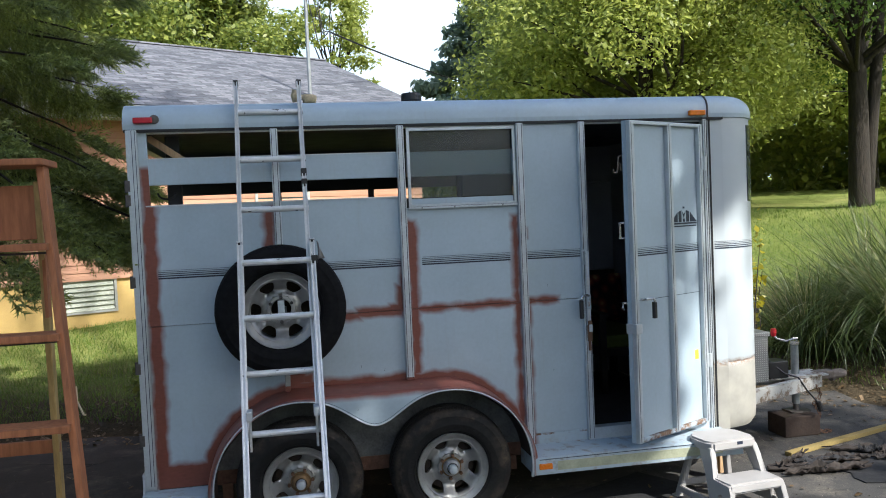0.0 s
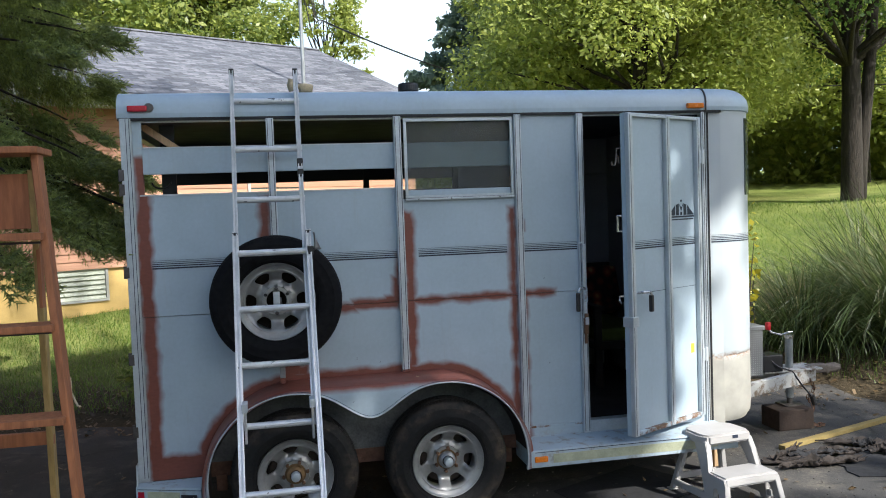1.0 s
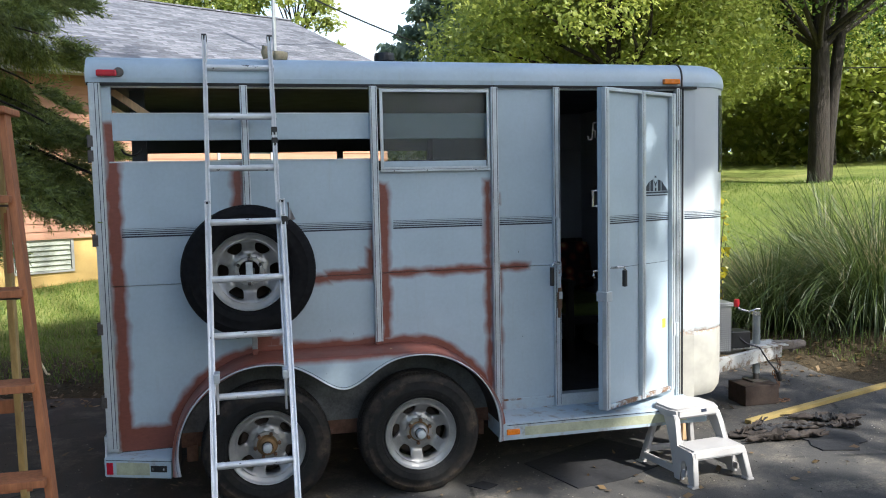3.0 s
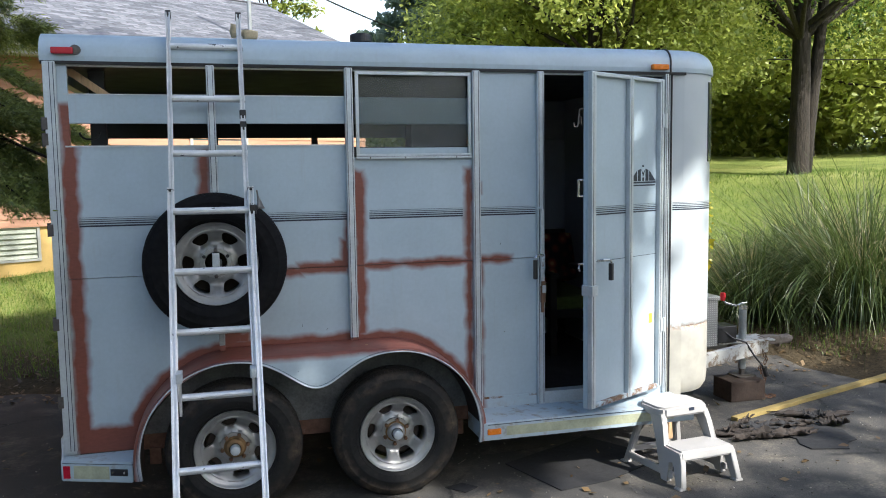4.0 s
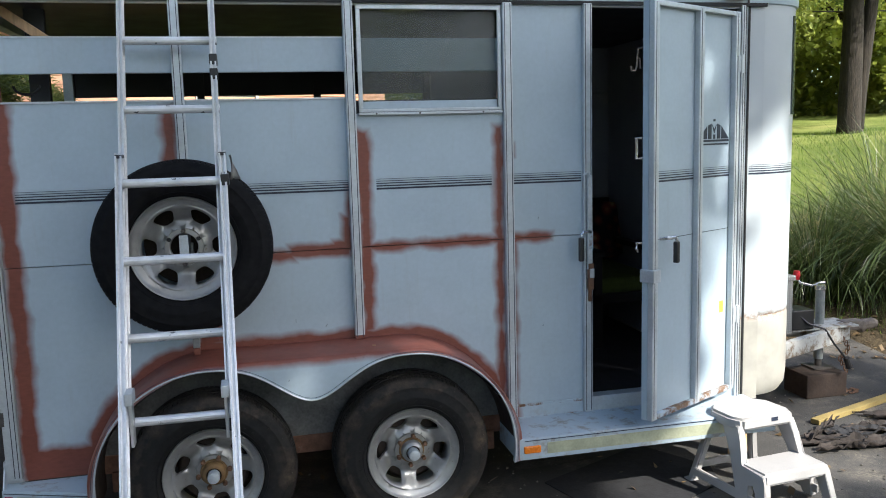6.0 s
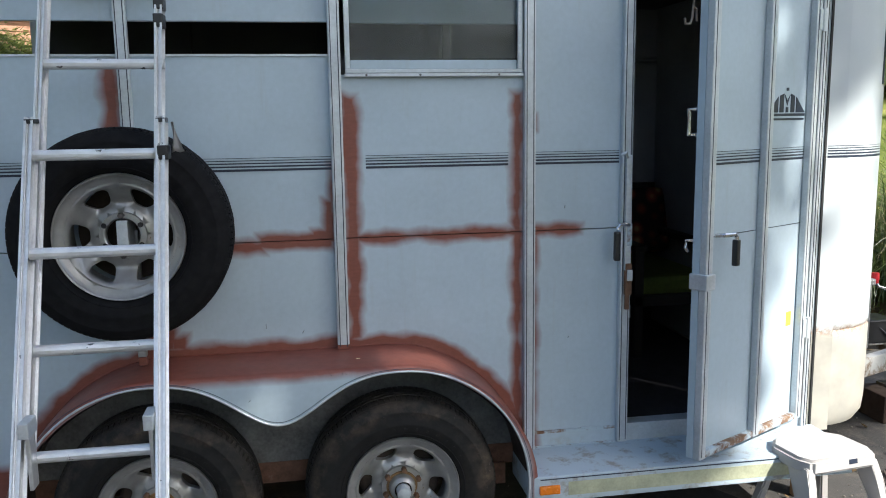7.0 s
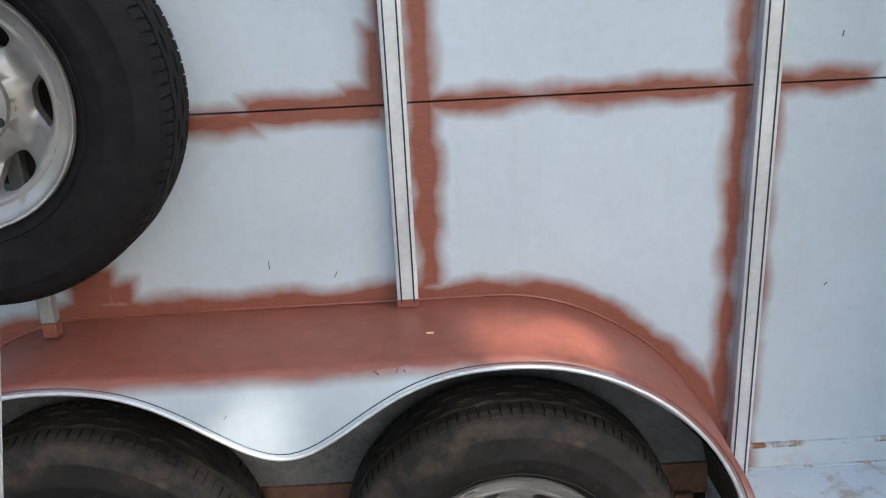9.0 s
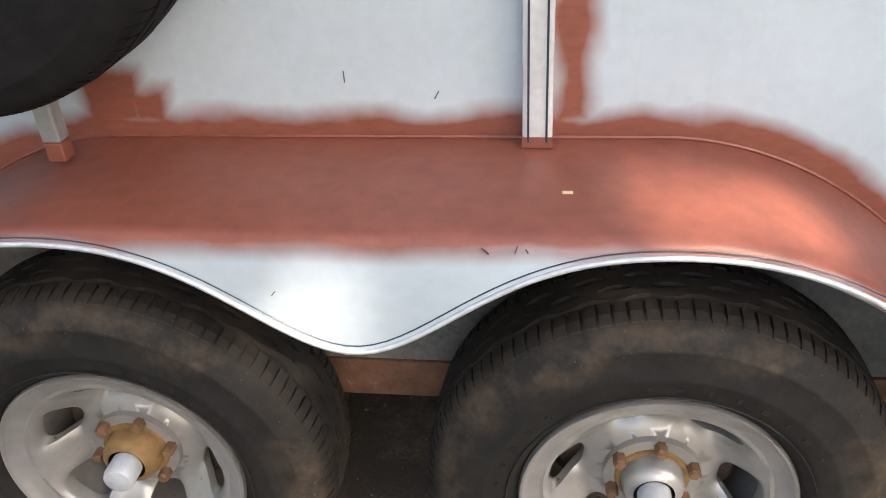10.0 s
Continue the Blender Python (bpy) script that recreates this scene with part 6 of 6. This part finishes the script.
def broad_tree(label, base, trunk_h, trunk_r, crown_r, crown_h, leaves, size, mat, seed, clumps=26, low=0.0, fork=False, offset=(0, 0), mats=None, shell=0.5):
    """A tapered trunk, limbs to each clump, and a crown of leaves with gaps."""
    rng = random.Random(seed)
    t = tagged(empty("tree", base), label, "tree")
    bm = bmesh.new()
    lean = Vector((rng.uniform(-0.25, 0.25), rng.uniform(-0.2, 0.2), 0))
    top = Vector((0, 0, trunk_h)) + lean
    pts = [Vector((0, 0, -0.3)), Vector((0, 0, 0.15)), Vector((0.02, 0, trunk_h * 0.35)) + lean * 0.2, Vector((0, 0, trunk_h * 0.7)) + lean * 0.6, top]
    tube(bm, pts, trunk_r * 1.15, 14, trunk_r * 0.55)
    if fork:
        tube(bm, [Vector((trunk_r * 0.9, 0.1, -0.3)), Vector((trunk_r * 1.3, 0.1, 0.8)), Vector((trunk_r * 2.2, 0, trunk_h * 0.5)), Vector((trunk_r * 4, 0.2, trunk_h))], trunk_r * 0.8, 12, trunk_r * 0.4)
    part("trunk", bm, "bark", t, "", True)
    cs, rs = [], []
    limbs = bmesh.new()
    for i in range(clumps):
        a = 2 * math.pi * (i * 0.618 + rng.random() * 0.2)
        u = (i + 0.5) / clumps
        z = trunk_h * (0.75 + low) + (crown_h) * u
        rr = crown_r * math.sin(math.pi * min(0.97, 0.22 + 0.76 * u)) ** 0.7 * rng.uniform(0.45, 1.0)
        c = Vector((offset[0] + rr * math.cos(a), offset[1] + rr * math.sin(a), z + rng.uniform(-0.4, 0.4)))
        cs.append(tuple(c))
        q = crown_r * rng.uniform(0.26, 0.46)
        rs.append((q, q, q * rng.uniform(0.5, 0.8)))
        start = Vector((0, 0, min(trunk_h * 0.98, max(trunk_h * 0.45, z - rr * 0.7)))) + lean * 0.8
        tube(limbs, limb_points(start, c, rng), trunk_r * 0.28, 6, trunk_r * 0.05, caps=False)
    part("branchwork", limbs, "bark", t, "", True)
    mats = mats or [mat]
    for k, mm in enumerate(mats):
        leaf_cloud("crown", cs, rs, leaves // len(mats), size, mm, seed * 7 + k, t, shell=shell)
    return t


def spruce(base, h, label, seed):
    """A conifer whose boughs sag, with hanging twigs."""
    rng = np.random.default_rng(seed)
    t = tagged(empty("spruce_tree", base), label, "tree")
    part("trunk", tube(bmesh.new(), [(0, 0, -0.2), (0, 0, h * 0.5), (0, 0, h)], 0.19, 12, 0.02), "bark", t, "", True)
    limbs = bmesh.new()
    roots, dirs, lens = [], [], []
    for i in range(228):
        if i < 210:
            z0 = 2.1 + (h - 2.3) * (i / 210) ** 1.25
            ang = i * 2.39996 + rng.uniform(-0.3, 0.3)
            ln = 2.35 * (1 - (z0 - 2.1) / (h + 0.6)) * rng.uniform(0.75, 1.1) + 0.2
        else:
            z0, ang = rng.uniform(2.3, 4.3), rng.uniform(-1.25, 0.5)
            ln = rng.uniform(1.7, 2.15)
        dx, dy = math.cos(ang), math.sin(ang)
        pts = []
        for k in range(11):
            u = k / 10
            pts.append(np.array((dx * ln * u, dy * ln * u, z0 + 0.22 * ln * u - 0.62 * ln * u * u * (0.9 if z0 < 3 else 0.6) + 0.16 * ln * max(0, u - 0.7))))
        tube(limbs, [tuple(p) for p in pts], 0.018 * (0.5 + ln / 3), 5, 0.004, caps=False)
        for _ in range(int((300 if dx > -0.35 and z0 < 6 else 60) * ln)):
            u = 0.12 + 0.88 * rng.random() ** 0.8
            k = min(9, int(u * 10))
            p = pts[k] + (pts[k + 1] - pts[k]) * (u * 10 - k)
            side = rng.choice((-1, 1)) * rng.uniform(0.0, 0.9) * ln * 0.28 * (1.2 - u)
            p = p + np.array((-dy, dx, 0)) * side + np.array((0, 0, -abs(side) * 0.35))
            d = np.array((dx * rng.uniform(0.0, 0.7) - dy * rng.uniform(-0.45, 0.45), dy * rng.uniform(0.0, 0.7) + dx * rng.uniform(-0.45, 0.45), -1.0))
            if u > 0.85:
                d = np.array((dx * 0.9 - dy * rng.uniform(-0.8, 0.8), dy * 0.9 + dx * rng.uniform(-0.8, 0.8), rng.uniform(-0.5, 0.3)))
            roots.append(p)
            dirs.append(d / np.linalg.norm(d))
            lens.append(rng.uniform(0.09, 0.26) * (1.0 if u < 0.9 else 0.6))
    part("branchwork", limbs, "bark", t)
    # each twig is a brush of short needles
    P, D, L = np.array(roots), np.array(dirs), np.array(lens)
    K, n = 12, len(roots)
    a1 = np.cross(D, rng.normal(size=(n, 3)))
    a1 /= np.linalg.norm(a1, axis=1, keepdims=True)
    a2 = np.cross(D, a1)
    co = np.empty((n, K, 3, 3))
    for k in range(K):
        phi = rng.random((n, 1)) * 2 * math.pi
        out = a1 * np.cos(phi) + a2 * np.sin(phi)
        base = P + D * (L * (k + rng.random(n)) / K)[:, None]
        tip = base + (D * 0.75 + out * 0.8) * rng.uniform(0.028, 0.050, (n, 1))
        wide = np.cross(D, out) * 0.0048
        co[:, k, 0], co[:, k, 1], co[:, k, 2] = base - wide, base + wide, tip
    co = co.reshape(-1, 3)
    me = raw_mesh("needles", co, 3, np.arange(len(co)))
    me.materials.append(M["needle"])
    o = new("needles", me)
    o.parent = t
    return t


def blades(name, roots, lengths, spread, width, mat, seed, arch=1.0, segs=5, parent=None):
    """Ribbon leaves that rise and bow over."""
    rng = np.random.default_rng(seed)
    n = len(roots)
    ang = rng.random(n) * 2 * math.pi
    out = np.stack((np.cos(ang), np.sin(ang), np.zeros(n)), 1)
    ln = lengths * (0.45 + 0.65 * rng.random(n))
    th0 = spread * (0.05 + 0.55 * rng.random(n))
    th1 = arch * (0.3 + 1.9 * rng.random(n) ** 1.2)
    side = np.stack((-np.sin(ang), np.cos(ang), np.zeros(n)), 1)
    tw = rng.normal(size=(n, 1)) * 0.8
    side = side * np.cos(tw) + out * np.sin(tw)
    co = np.empty((n, segs + 1, 2, 3))
    p = roots.copy()
    swerve = rng.normal(size=n) * 0.25
    for k in range(segs + 1):
        u = k / segs
        w = width * (1 - u) ** 0.6 + 0.0006
        co[:, k, 0] = p - side * w / 2
        co[:, k, 1] = p + side * w / 2
        th = th0 + th1 * (u + 0.5 / segs) ** 1.6
        step = (ln / segs)[:, None]
        lat = np.stack((-np.sin(ang), np.cos(ang), np.zeros(n)), 1) * (swerve * u)[:, None]
        p = p + step * (out * np.sin(th)[:, None] + np.array((0, 0, 1.0)) * np.cos(th)[:, None] + lat * np.sin(th)[:, None])
    base = np.arange(n)[:, None] * (segs + 1) * 2
    quads = [base + np.array((2 * k, 2 * k + 1, 2 * k + 3, 2 * k + 2)) for k in range(segs)]
    idx = np.stack(quads, 1).reshape(-1)
    me = raw_mesh(name, co.reshape(-1, 3), 4, idx)
    me.materials.append(M[mat])
    ob = new(name, me)
    ob.parent = parent
    return ob


def reed_clump(x, y, n, ln, seed, label):
    g = tagged(empty("ornamental_grass", (x, y, height(x, y))), label, "grass clump")
    rng = np.random.default_rng(seed)
    a, r = rng.random(n) * 6.283, 0.38 * rng.random(n) ** 0.5
    roots = np.stack((r * np.cos(a), r * np.sin(a), np.zeros(n) - 0.03), 1)
    blades("leaf_blades", roots[: n // 2], ln * 1.1, 1.35, 0.012, "reed", seed, 1.6, 9, g)
    blades("dry_blades", roots[: n // 12], ln * 1.05, 0.9, 0.006, "reed_dry", seed + 1, 1.2, 7, g)
    blades("seed_stem", roots[: n // 26] * 0.7, ln * 1.12, 0.7, 0.005, "reed", seed + 2, 0.35, 6, g)


reed_clump(6.45, 3.15, 2600, 1.12, 3, "tall arching ornamental grass beside the drive")
reed_clump(7.25, 2.45, 4200, 1.62, 4, "tall arching ornamental grass beside the drive")
reed_clump(7.65, 3.75, 2000, 1.42, 5, "tall arching ornamental grass with pale dry stems")
reed_clump(8.6, 2.3, 1900, 1.4, 6, "tall arching ornamental grass beside the drive")


def scatter(n, x0, x1, y0, y1, seed, dmin=0.25, dmax=99.0):
    rng = np.random.default_rng(seed)
    xy = np.stack((rng.uniform(x0, x1, n), rng.uniform(y0, y1, n)), 1)
    d = np.array([edge_distance(x, y) for x, y in xy])
    xy = xy[(d > dmin) & (d < dmax)]
    z = np.array([height(x, y) for x, y in xy])
    return np.concatenate((xy, z[:, None]), 1)


tagged(blades("lawn_grass", scatter(42000, -6.0, 1.6, 2.4, 8.2, 21, 0.5), 0.085, 0.9, 0.006, "grass", 22, 0.8, 2), "short green lawn grass", "grass", kind="stuff")
tagged(blades("lawn_grass", scatter(26000, 5.2, 15.0, 1.5, 12.0, 23, 0.5), 0.10, 0.9, 0.008, "grass", 24, 0.8, 2), "short green lawn grass", "grass", kind="stuff")


def litter(name, n, x0, x1, y0, y1, seed, dmin, dmax, label):
    p = scatter(n, x0, x1, y0, y1, seed, dmin, dmax)
    p[:, 2] = np.maximum(p[:, 2], 0.0) + 0.012
    rng = np.random.default_rng(seed + 1)
    m = len(p)
    a = rng.random(m) * 6.283
    s = 0.012 + 0.022 * rng.random(m)
    u = np.stack((np.cos(a), np.sin(a), rng.normal(size=m) * 0.3), 1) * s[:, None]
    v = np.stack((-np.sin(a), np.cos(a), rng.normal(size=m) * 0.3), 1) * s[:, None] * 0.6
    co = np.stack((p - u, p + v, p + u, p - v), 1).reshape(-1, 3)
    me = raw_mesh(name, co, 4, np.arange(len(co)))
    me.materials.append(M["litter"])
    tagged(new(name, me), label, "leaves", kind="stuff")


litter("dead_leaves", 5200, -5, 9, 1.4, 4.2, 31, -0.35, 1.1, "dry brown leaves along the drive's edge")
litter("dead_leaves", 420, -1, 6, -2.5, 2.2, 33, -9, -0.3, "few dry leaves scattered on the drive")

spruce((-2.22, 1.50, 0.0), 8.5, "dark drooping spruce beside the trailer's rear", 5)

# shrub against the lawn behind the trailer's rear
def shrub(name, x, y, r, h, n, size, mat, seed, label):
    s = tagged(empty(name, (x, y, height(x, y))), label, "shrub")
    rng = random.Random(seed)
    cs = [(rng.uniform(-r, r) * 0.7, rng.uniform(-r, r) * 0.7, h * rng.uniform(0.2, 0.85)) for _ in range(9)]
    bm = bmesh.new()
    for c in cs:
        tube(bm, limb_points((0, 0, -0.05), c, rng), 0.012, 5, 0.003, caps=False)
    part("stem", bm, "bark", s)
    leaf_cloud("foliage", cs, [(r * 0.5, r * 0.5, h * 0.25)] * 9, n, size, mat, seed, s, shell=0.2)


shrub("shrub", -0.25, 3.0, 0.35, 0.85, 900, 0.06, "leaf_mid", 51, "small leafy shrub at the lawn's edge")
shrub("shrub", 5.50, 2.75, 0.11, 1.55, 150, 0.075, "leaf_yellow", 52, "yellow-green leafy shrub behind the trailer's nose")
shrub("shrub", 9.2, 2.2, 0.6, 0.9, 1500, 0.08, "leaf_mid", 53, "low leafy shrub behind the tall grass")

# trees of the yard: the big one by the lawn first, then woods behind
def at_ground(x, y):
    return (x, y, height(x, y))


# this crown's shade is put into its dark leaf colour
broad_tree("large dark-trunked tree with low spreading boughs", at_ground(13.3, 11.2), 6.5, 0.23, 5.2, 6.5, 110000, 0.085, "leaf_shaded", 61, 40, -0.12, True, (-0.1, -0.6))
broad_tree("leafy tree with hanging boughs behind the trailer", at_ground(8.2, 11.2), 4.5, 0.20, 3.6, 3.6, 70000, 0.10, "leaf_light", 62, 34, -0.22, False, (0, 0), ["leaf_light"])
broad_tree("sunlit broadleaf tree behind the trailer", at_ground(11.3, 17.5), 6.0, 0.25, 4.4, 9.0, 66000, 0.16, "leaf_light", 63, 34, -0.35, False, (0, 0), ["leaf_light"])
broad_tree("sunlit broadleaf tree behind the house", at_ground(-5.0, 22.0), 6.5, 0.3, 5.2, 7.0, 60000, 0.17, "leaf_light", 64, 32, -0.2, False, (0, 0), ["leaf_light", "leaf_mid"])
broad_tree("sunlit broadleaf tree close behind the house", at_ground(-0.9, 22.5), 5.5, 0.22, 2.45, 7.0, 46000, 0.15, "leaf_light", 74, 40, -0.3, False, (0, 0), ["leaf_light", "leaf_mid"])
broad_tree("broadleaf tree behind the house", at_ground(-11.0, 21.0), 6.5, 0.3, 5.5, 7.0, 26000, 0.24, "leaf_mid", 65, 28, -0.2)
broad_tree("slender pale tree behind the roof", at_ground(2.9, 24.0), 5.0, 0.12, 1.5, 5.2, 7000, 0.15, "leaf_light", 66, 34, -0.1, shell=0.02)
broad_tree("broadleaf tree in the woods", at_ground(15.5, 22.0), 7.0, 0.3, 5.5, 10.0, 50000, 0.19, "leaf_light", 67, 34, -0.52, False, (0, 0), ["leaf_light"])
broad_tree("broadleaf tree in the woods", at_ground(20.5, 20.0), 7.0, 0.3, 5.5, 10.0, 40000, 0.21, "leaf_light", 68, 34, -0.52, False, (0, 0), ["leaf_light"])


def far_pine(base, h, seed):
    rng = np.random.default_rng(seed)
    t = tagged(empty("pine_tree", base), "tall blue-green pine behind the trees", "tree")
    part("trunk", tube(bmesh.new(), [(0, 0, -0.2), (0, 0, h)], 0.22, 10, 0.03), "bark", t, "", True)
    cs, rs = [], []
    for i in range(46):
        u = i / 46
        z = h * (0.25 + 0.74 * u)
        a = i * 2.4
        r = 2.6 * (1 - u) * rng.uniform(0.6, 1.1) + 0.15
        cs.append((r * math.cos(a), r * math.sin(a), z - 0.15 * r))
        rs.append((0.55 + 0.4 * (1 - u), 0.55 + 0.4 * (1 - u), 0.28))
    leaf_cloud("needles", cs, rs, 15000, 0.24, "needle_blue", seed, t, 0.9, 0.2, 0.2)


far_pine(at_ground(7.4, 19.5), 7.6, 71)
far_pine(at_ground(11.0, 26.0), 12.0, 72)


def woods():
    """The far edge of the woods: a broken belt of leaf clumps."""
    rng = random.Random(9)
    cs, rs = [], []
    for i in range(150):
        a = radians(-35 + 125 * i / 150)
        d = rng.uniform(34, 48)
        x, y = d * math.sin(a), d * math.cos(a)
        if -0.03 < math.atan2(x - 1.9, y + 5) < 0.21:
            hh = 1.5
        else:
            hh = rng.uniform(4, 11)
        cs.append((x, y, height(x, y) + hh * rng.uniform(0.3, 0.9)))
        q = rng.uniform(1.6, 2.8)
        rs.append((q, q, q))
    low, wide = [], []
    for i in range(130):
        a = radians(14 + 62 * i / 130)
        d = rng.uniform(30, 38)
        x, y = d * math.sin(a), d * math.cos(a)
        low.append((x, y, height(x, y) + rng.uniform(0.2, 3.4)))
        q = rng.uniform(1.1, 1.9)
        wide.append((q, q, q))
    hedge = leaf_cloud("undergrowth", low, wide, 42000, 0.30, "leaf_light", 82, None, 0.8, 0.2, 0.2)
    tagged(hedge, "sunlit yellow-green undergrowth at the lawn's far edge", "undergrowth", kind="stuff")
    ob = leaf_cloud("woods", cs, rs, 66000, 0.40, "leaf_mid", 81, None, 0.8, 0.2, 0.3)
    tagged(ob, "distant belt of green woods", "woods", kind="stuff")


woods()

# trees on the drive's other side, which shade the trailer
def shade_tree(target, dist, rx, rz, n, seed, size=0.16, spread=0.45, gaps=(), boughs=()):
    """A crown high over the drive; gaps: places below that the sun reaches, with their width."""
    c = Vector(target) + SUN_TO * dist
    base = (c.x, c.y, 0.0)
    t = tagged(empty("tree", base), "large shade tree over the drive", "tree")
    part("trunk", tube(bmesh.new(), [(0, 0, -0.3), (0.05, 0, c.z * 0.5), (0, 0, c.z)], 0.3, 12, 0.1), "bark", t, "", True)
    rng = random.Random(seed)
    cs, rs = [], []
    limbs = bmesh.new()
    for i in range(26):
        a, r = i * 2.4, math.sqrt((i + 0.5) / 26)
        p = (rx * r * math.cos(a) * rng.uniform(0.9, 1.05), rx * r * math.sin(a) * rng.uniform(0.9, 1.05), c.z + rz * rng.uniform(-1, 1))
        cs.append(p)
        q = rx * spread * rng.uniform(0.7, 1.0)
        rs.append((q, q, q * 0.7))
        tube(limbs, limb_points((0, 0, c.z * 0.6), p, rng), 0.05, 6, 0.012, caps=False)
    for at, r in boughs:
        p = Vector(at) + SUN_TO * (dist * rng.uniform(0.95, 1.05)) - Vector(base)
        cs.append(tuple(p))
        rs.append((r, r, r))
        tube(limbs, limb_points((0, 0, c.z * 0.8), p, rng), 0.04, 6, 0.012, caps=False)
    part("branchwork", limbs, "bark", t, "", True)
    s = np.array(SUN_TO)

    def thin(p, g):
        keep = np.ones(len(p), dtype=bool)
        w = p + np.array(base)
        for at, r in gaps:
            v = w - np.array(at)
            off = np.linalg.norm(v - (v @ s)[:, None] * s, axis=1)
            keep &= off > r * (0.75 + 0.4 * g.random(len(p)))
        return keep
    leaf_cloud("crown", cs, rs, n, size, "leaf_mid", seed, t, shell=0.25, thin=thin)


def pebbles():
    """Loose grit on the drive."""
    rng = np.random.default_rng(77)
    n = 5200
    x, y = rng.uniform(-1.5, 6.2, n), rng.uniform(-2.2, 1.9, n)
    y = np.where(rng.random(n) < 0.35, rng.uniform(-0.9, 0.5, n), y)
    ok = np.array([edge_distance(a, b) < -0.02 for a, b in zip(x, y)])
    x, y = x[ok], y[ok]
    n = len(x)
    s = 0.002 + 0.006 * rng.random(n) ** 3
    octa = np.array(((1, 0, 0), (0, 1, 0), (-1, 0, 0), (0, -1, 0), (0, 0, 0.8), (0, 0, -0.4)))
    jit = octa[None] * (0.7 + 0.6 * rng.random((n, 6, 1)))
    co = jit * s[:, None, None] + np.stack((x, y, s * 0.3), 1)[:, None]
    tri = np.array(((0, 1, 4), (1, 2, 4), (2, 3, 4), (3, 0, 4), (1, 0, 5), (2, 1, 5), (3, 2, 5), (0, 3, 5)))
    idx = (np.arange(n)[:, None, None] * 6 + tri[None]).reshape(-1)
    me = raw_mesh("gravel", co.reshape(-1, 3), 3, idx)
    k = Tree("grit", 0.9)
    k.col(k.ramp(k.island(), (0.0, (0.05, 0.047, 0.043)), (0.75, (0.16, 0.145, 0.12)), (1.0, (0.34, 0.31, 0.27))))
    me.materials.append(k.m)
    tagged(new("gravel", me), "loose grit scattered over the drive", "gravel", kind="stuff")


pebbles()


GAPS = (((1.27, -0.29, 0.72), 0.074), ((1.02, -0.22, 0.67), 0.065), ((1.74, -0.21, 0.845), 0.125), ((1.92, -0.20, 0.83), 0.115), ((3.42, -0.36, 0.30), 0.17), ((3.27, -0.10, 0.75), 0.075), ((3.78, -0.02, 1.0), 0.34), ((3.75, -0.02, 1.6), 0.12), ((4.3, -0.5, 0.0), 0.30))
# boughs that reach out past the crown, by the place that each one shades and its reach
BOUGHS = (((2.45, -0.25, 0.40), 0.42), ((0.75, -0.28, 0.35), 0.38), ((2.90, -0.33, 0.75), 0.17), ((2.93, -0.30, 1.25), 0.2), ((2.9, 0.15, 2.28), 0.45), ((2.45, 0.10, 2.34), 0.40), ((3.5, 0.2, 2.3), 0.36), ((3.84, -0.02, 2.2), 0.24), ((3.08, -0.23, 1.0), 0.16), ((2.98, -0.28, 0.52), 0.2), ((3.16, -0.18, 0.68), 0.15), ((3.10, -0.21, 1.5), 0.17), ((3.0, 0.9, 2.3), 0.7), ((3.7, 0.9, 2.3), 0.7))
shade_tree((-0.85, -0.6, 1.3), 13.0, 3.45, 1.7, 70000, 91, 0.16, 0.34, GAPS, BOUGHS)
shade_tree((-6.6, -0.4, 1.2), 13.0, 3.4, 1.4, 9000, 92)
shade_tree((5.0, -1.2, 0.4), 15.0, 3.0, 1.6, 4600, 93, 0.20, 0.26, GAPS)
shade_tree((-4.5, 7.5, 1.5), 27.0, 3.4, 1.4, 2600, 94, 0.20, 0.34)


def woods_behind():
    """Unseen trees behind the camera's way, added to darken reflections and sky light."""
    rng = random.Random(19)
    cs, rs = [], []
    for i in range(110):
        a = radians(95 + 170 * i / 110)
        d = rng.uniform(17, 26)
        cs.append((2 + d * math.sin(a), d * math.cos(a), rng.uniform(0.8, 6.0)))
        q = rng.uniform(1.3, 2.3)
        rs.append((q, q, q))
    ob = leaf_cloud("woods", cs, rs, 34000, 0.34, "leaf_mid", 83, None, 0.8, 0.2, 0.3)
    tagged(ob, "added unseen belt of green woods that dims reflections", "woods", kind="stuff")


woods_behind()
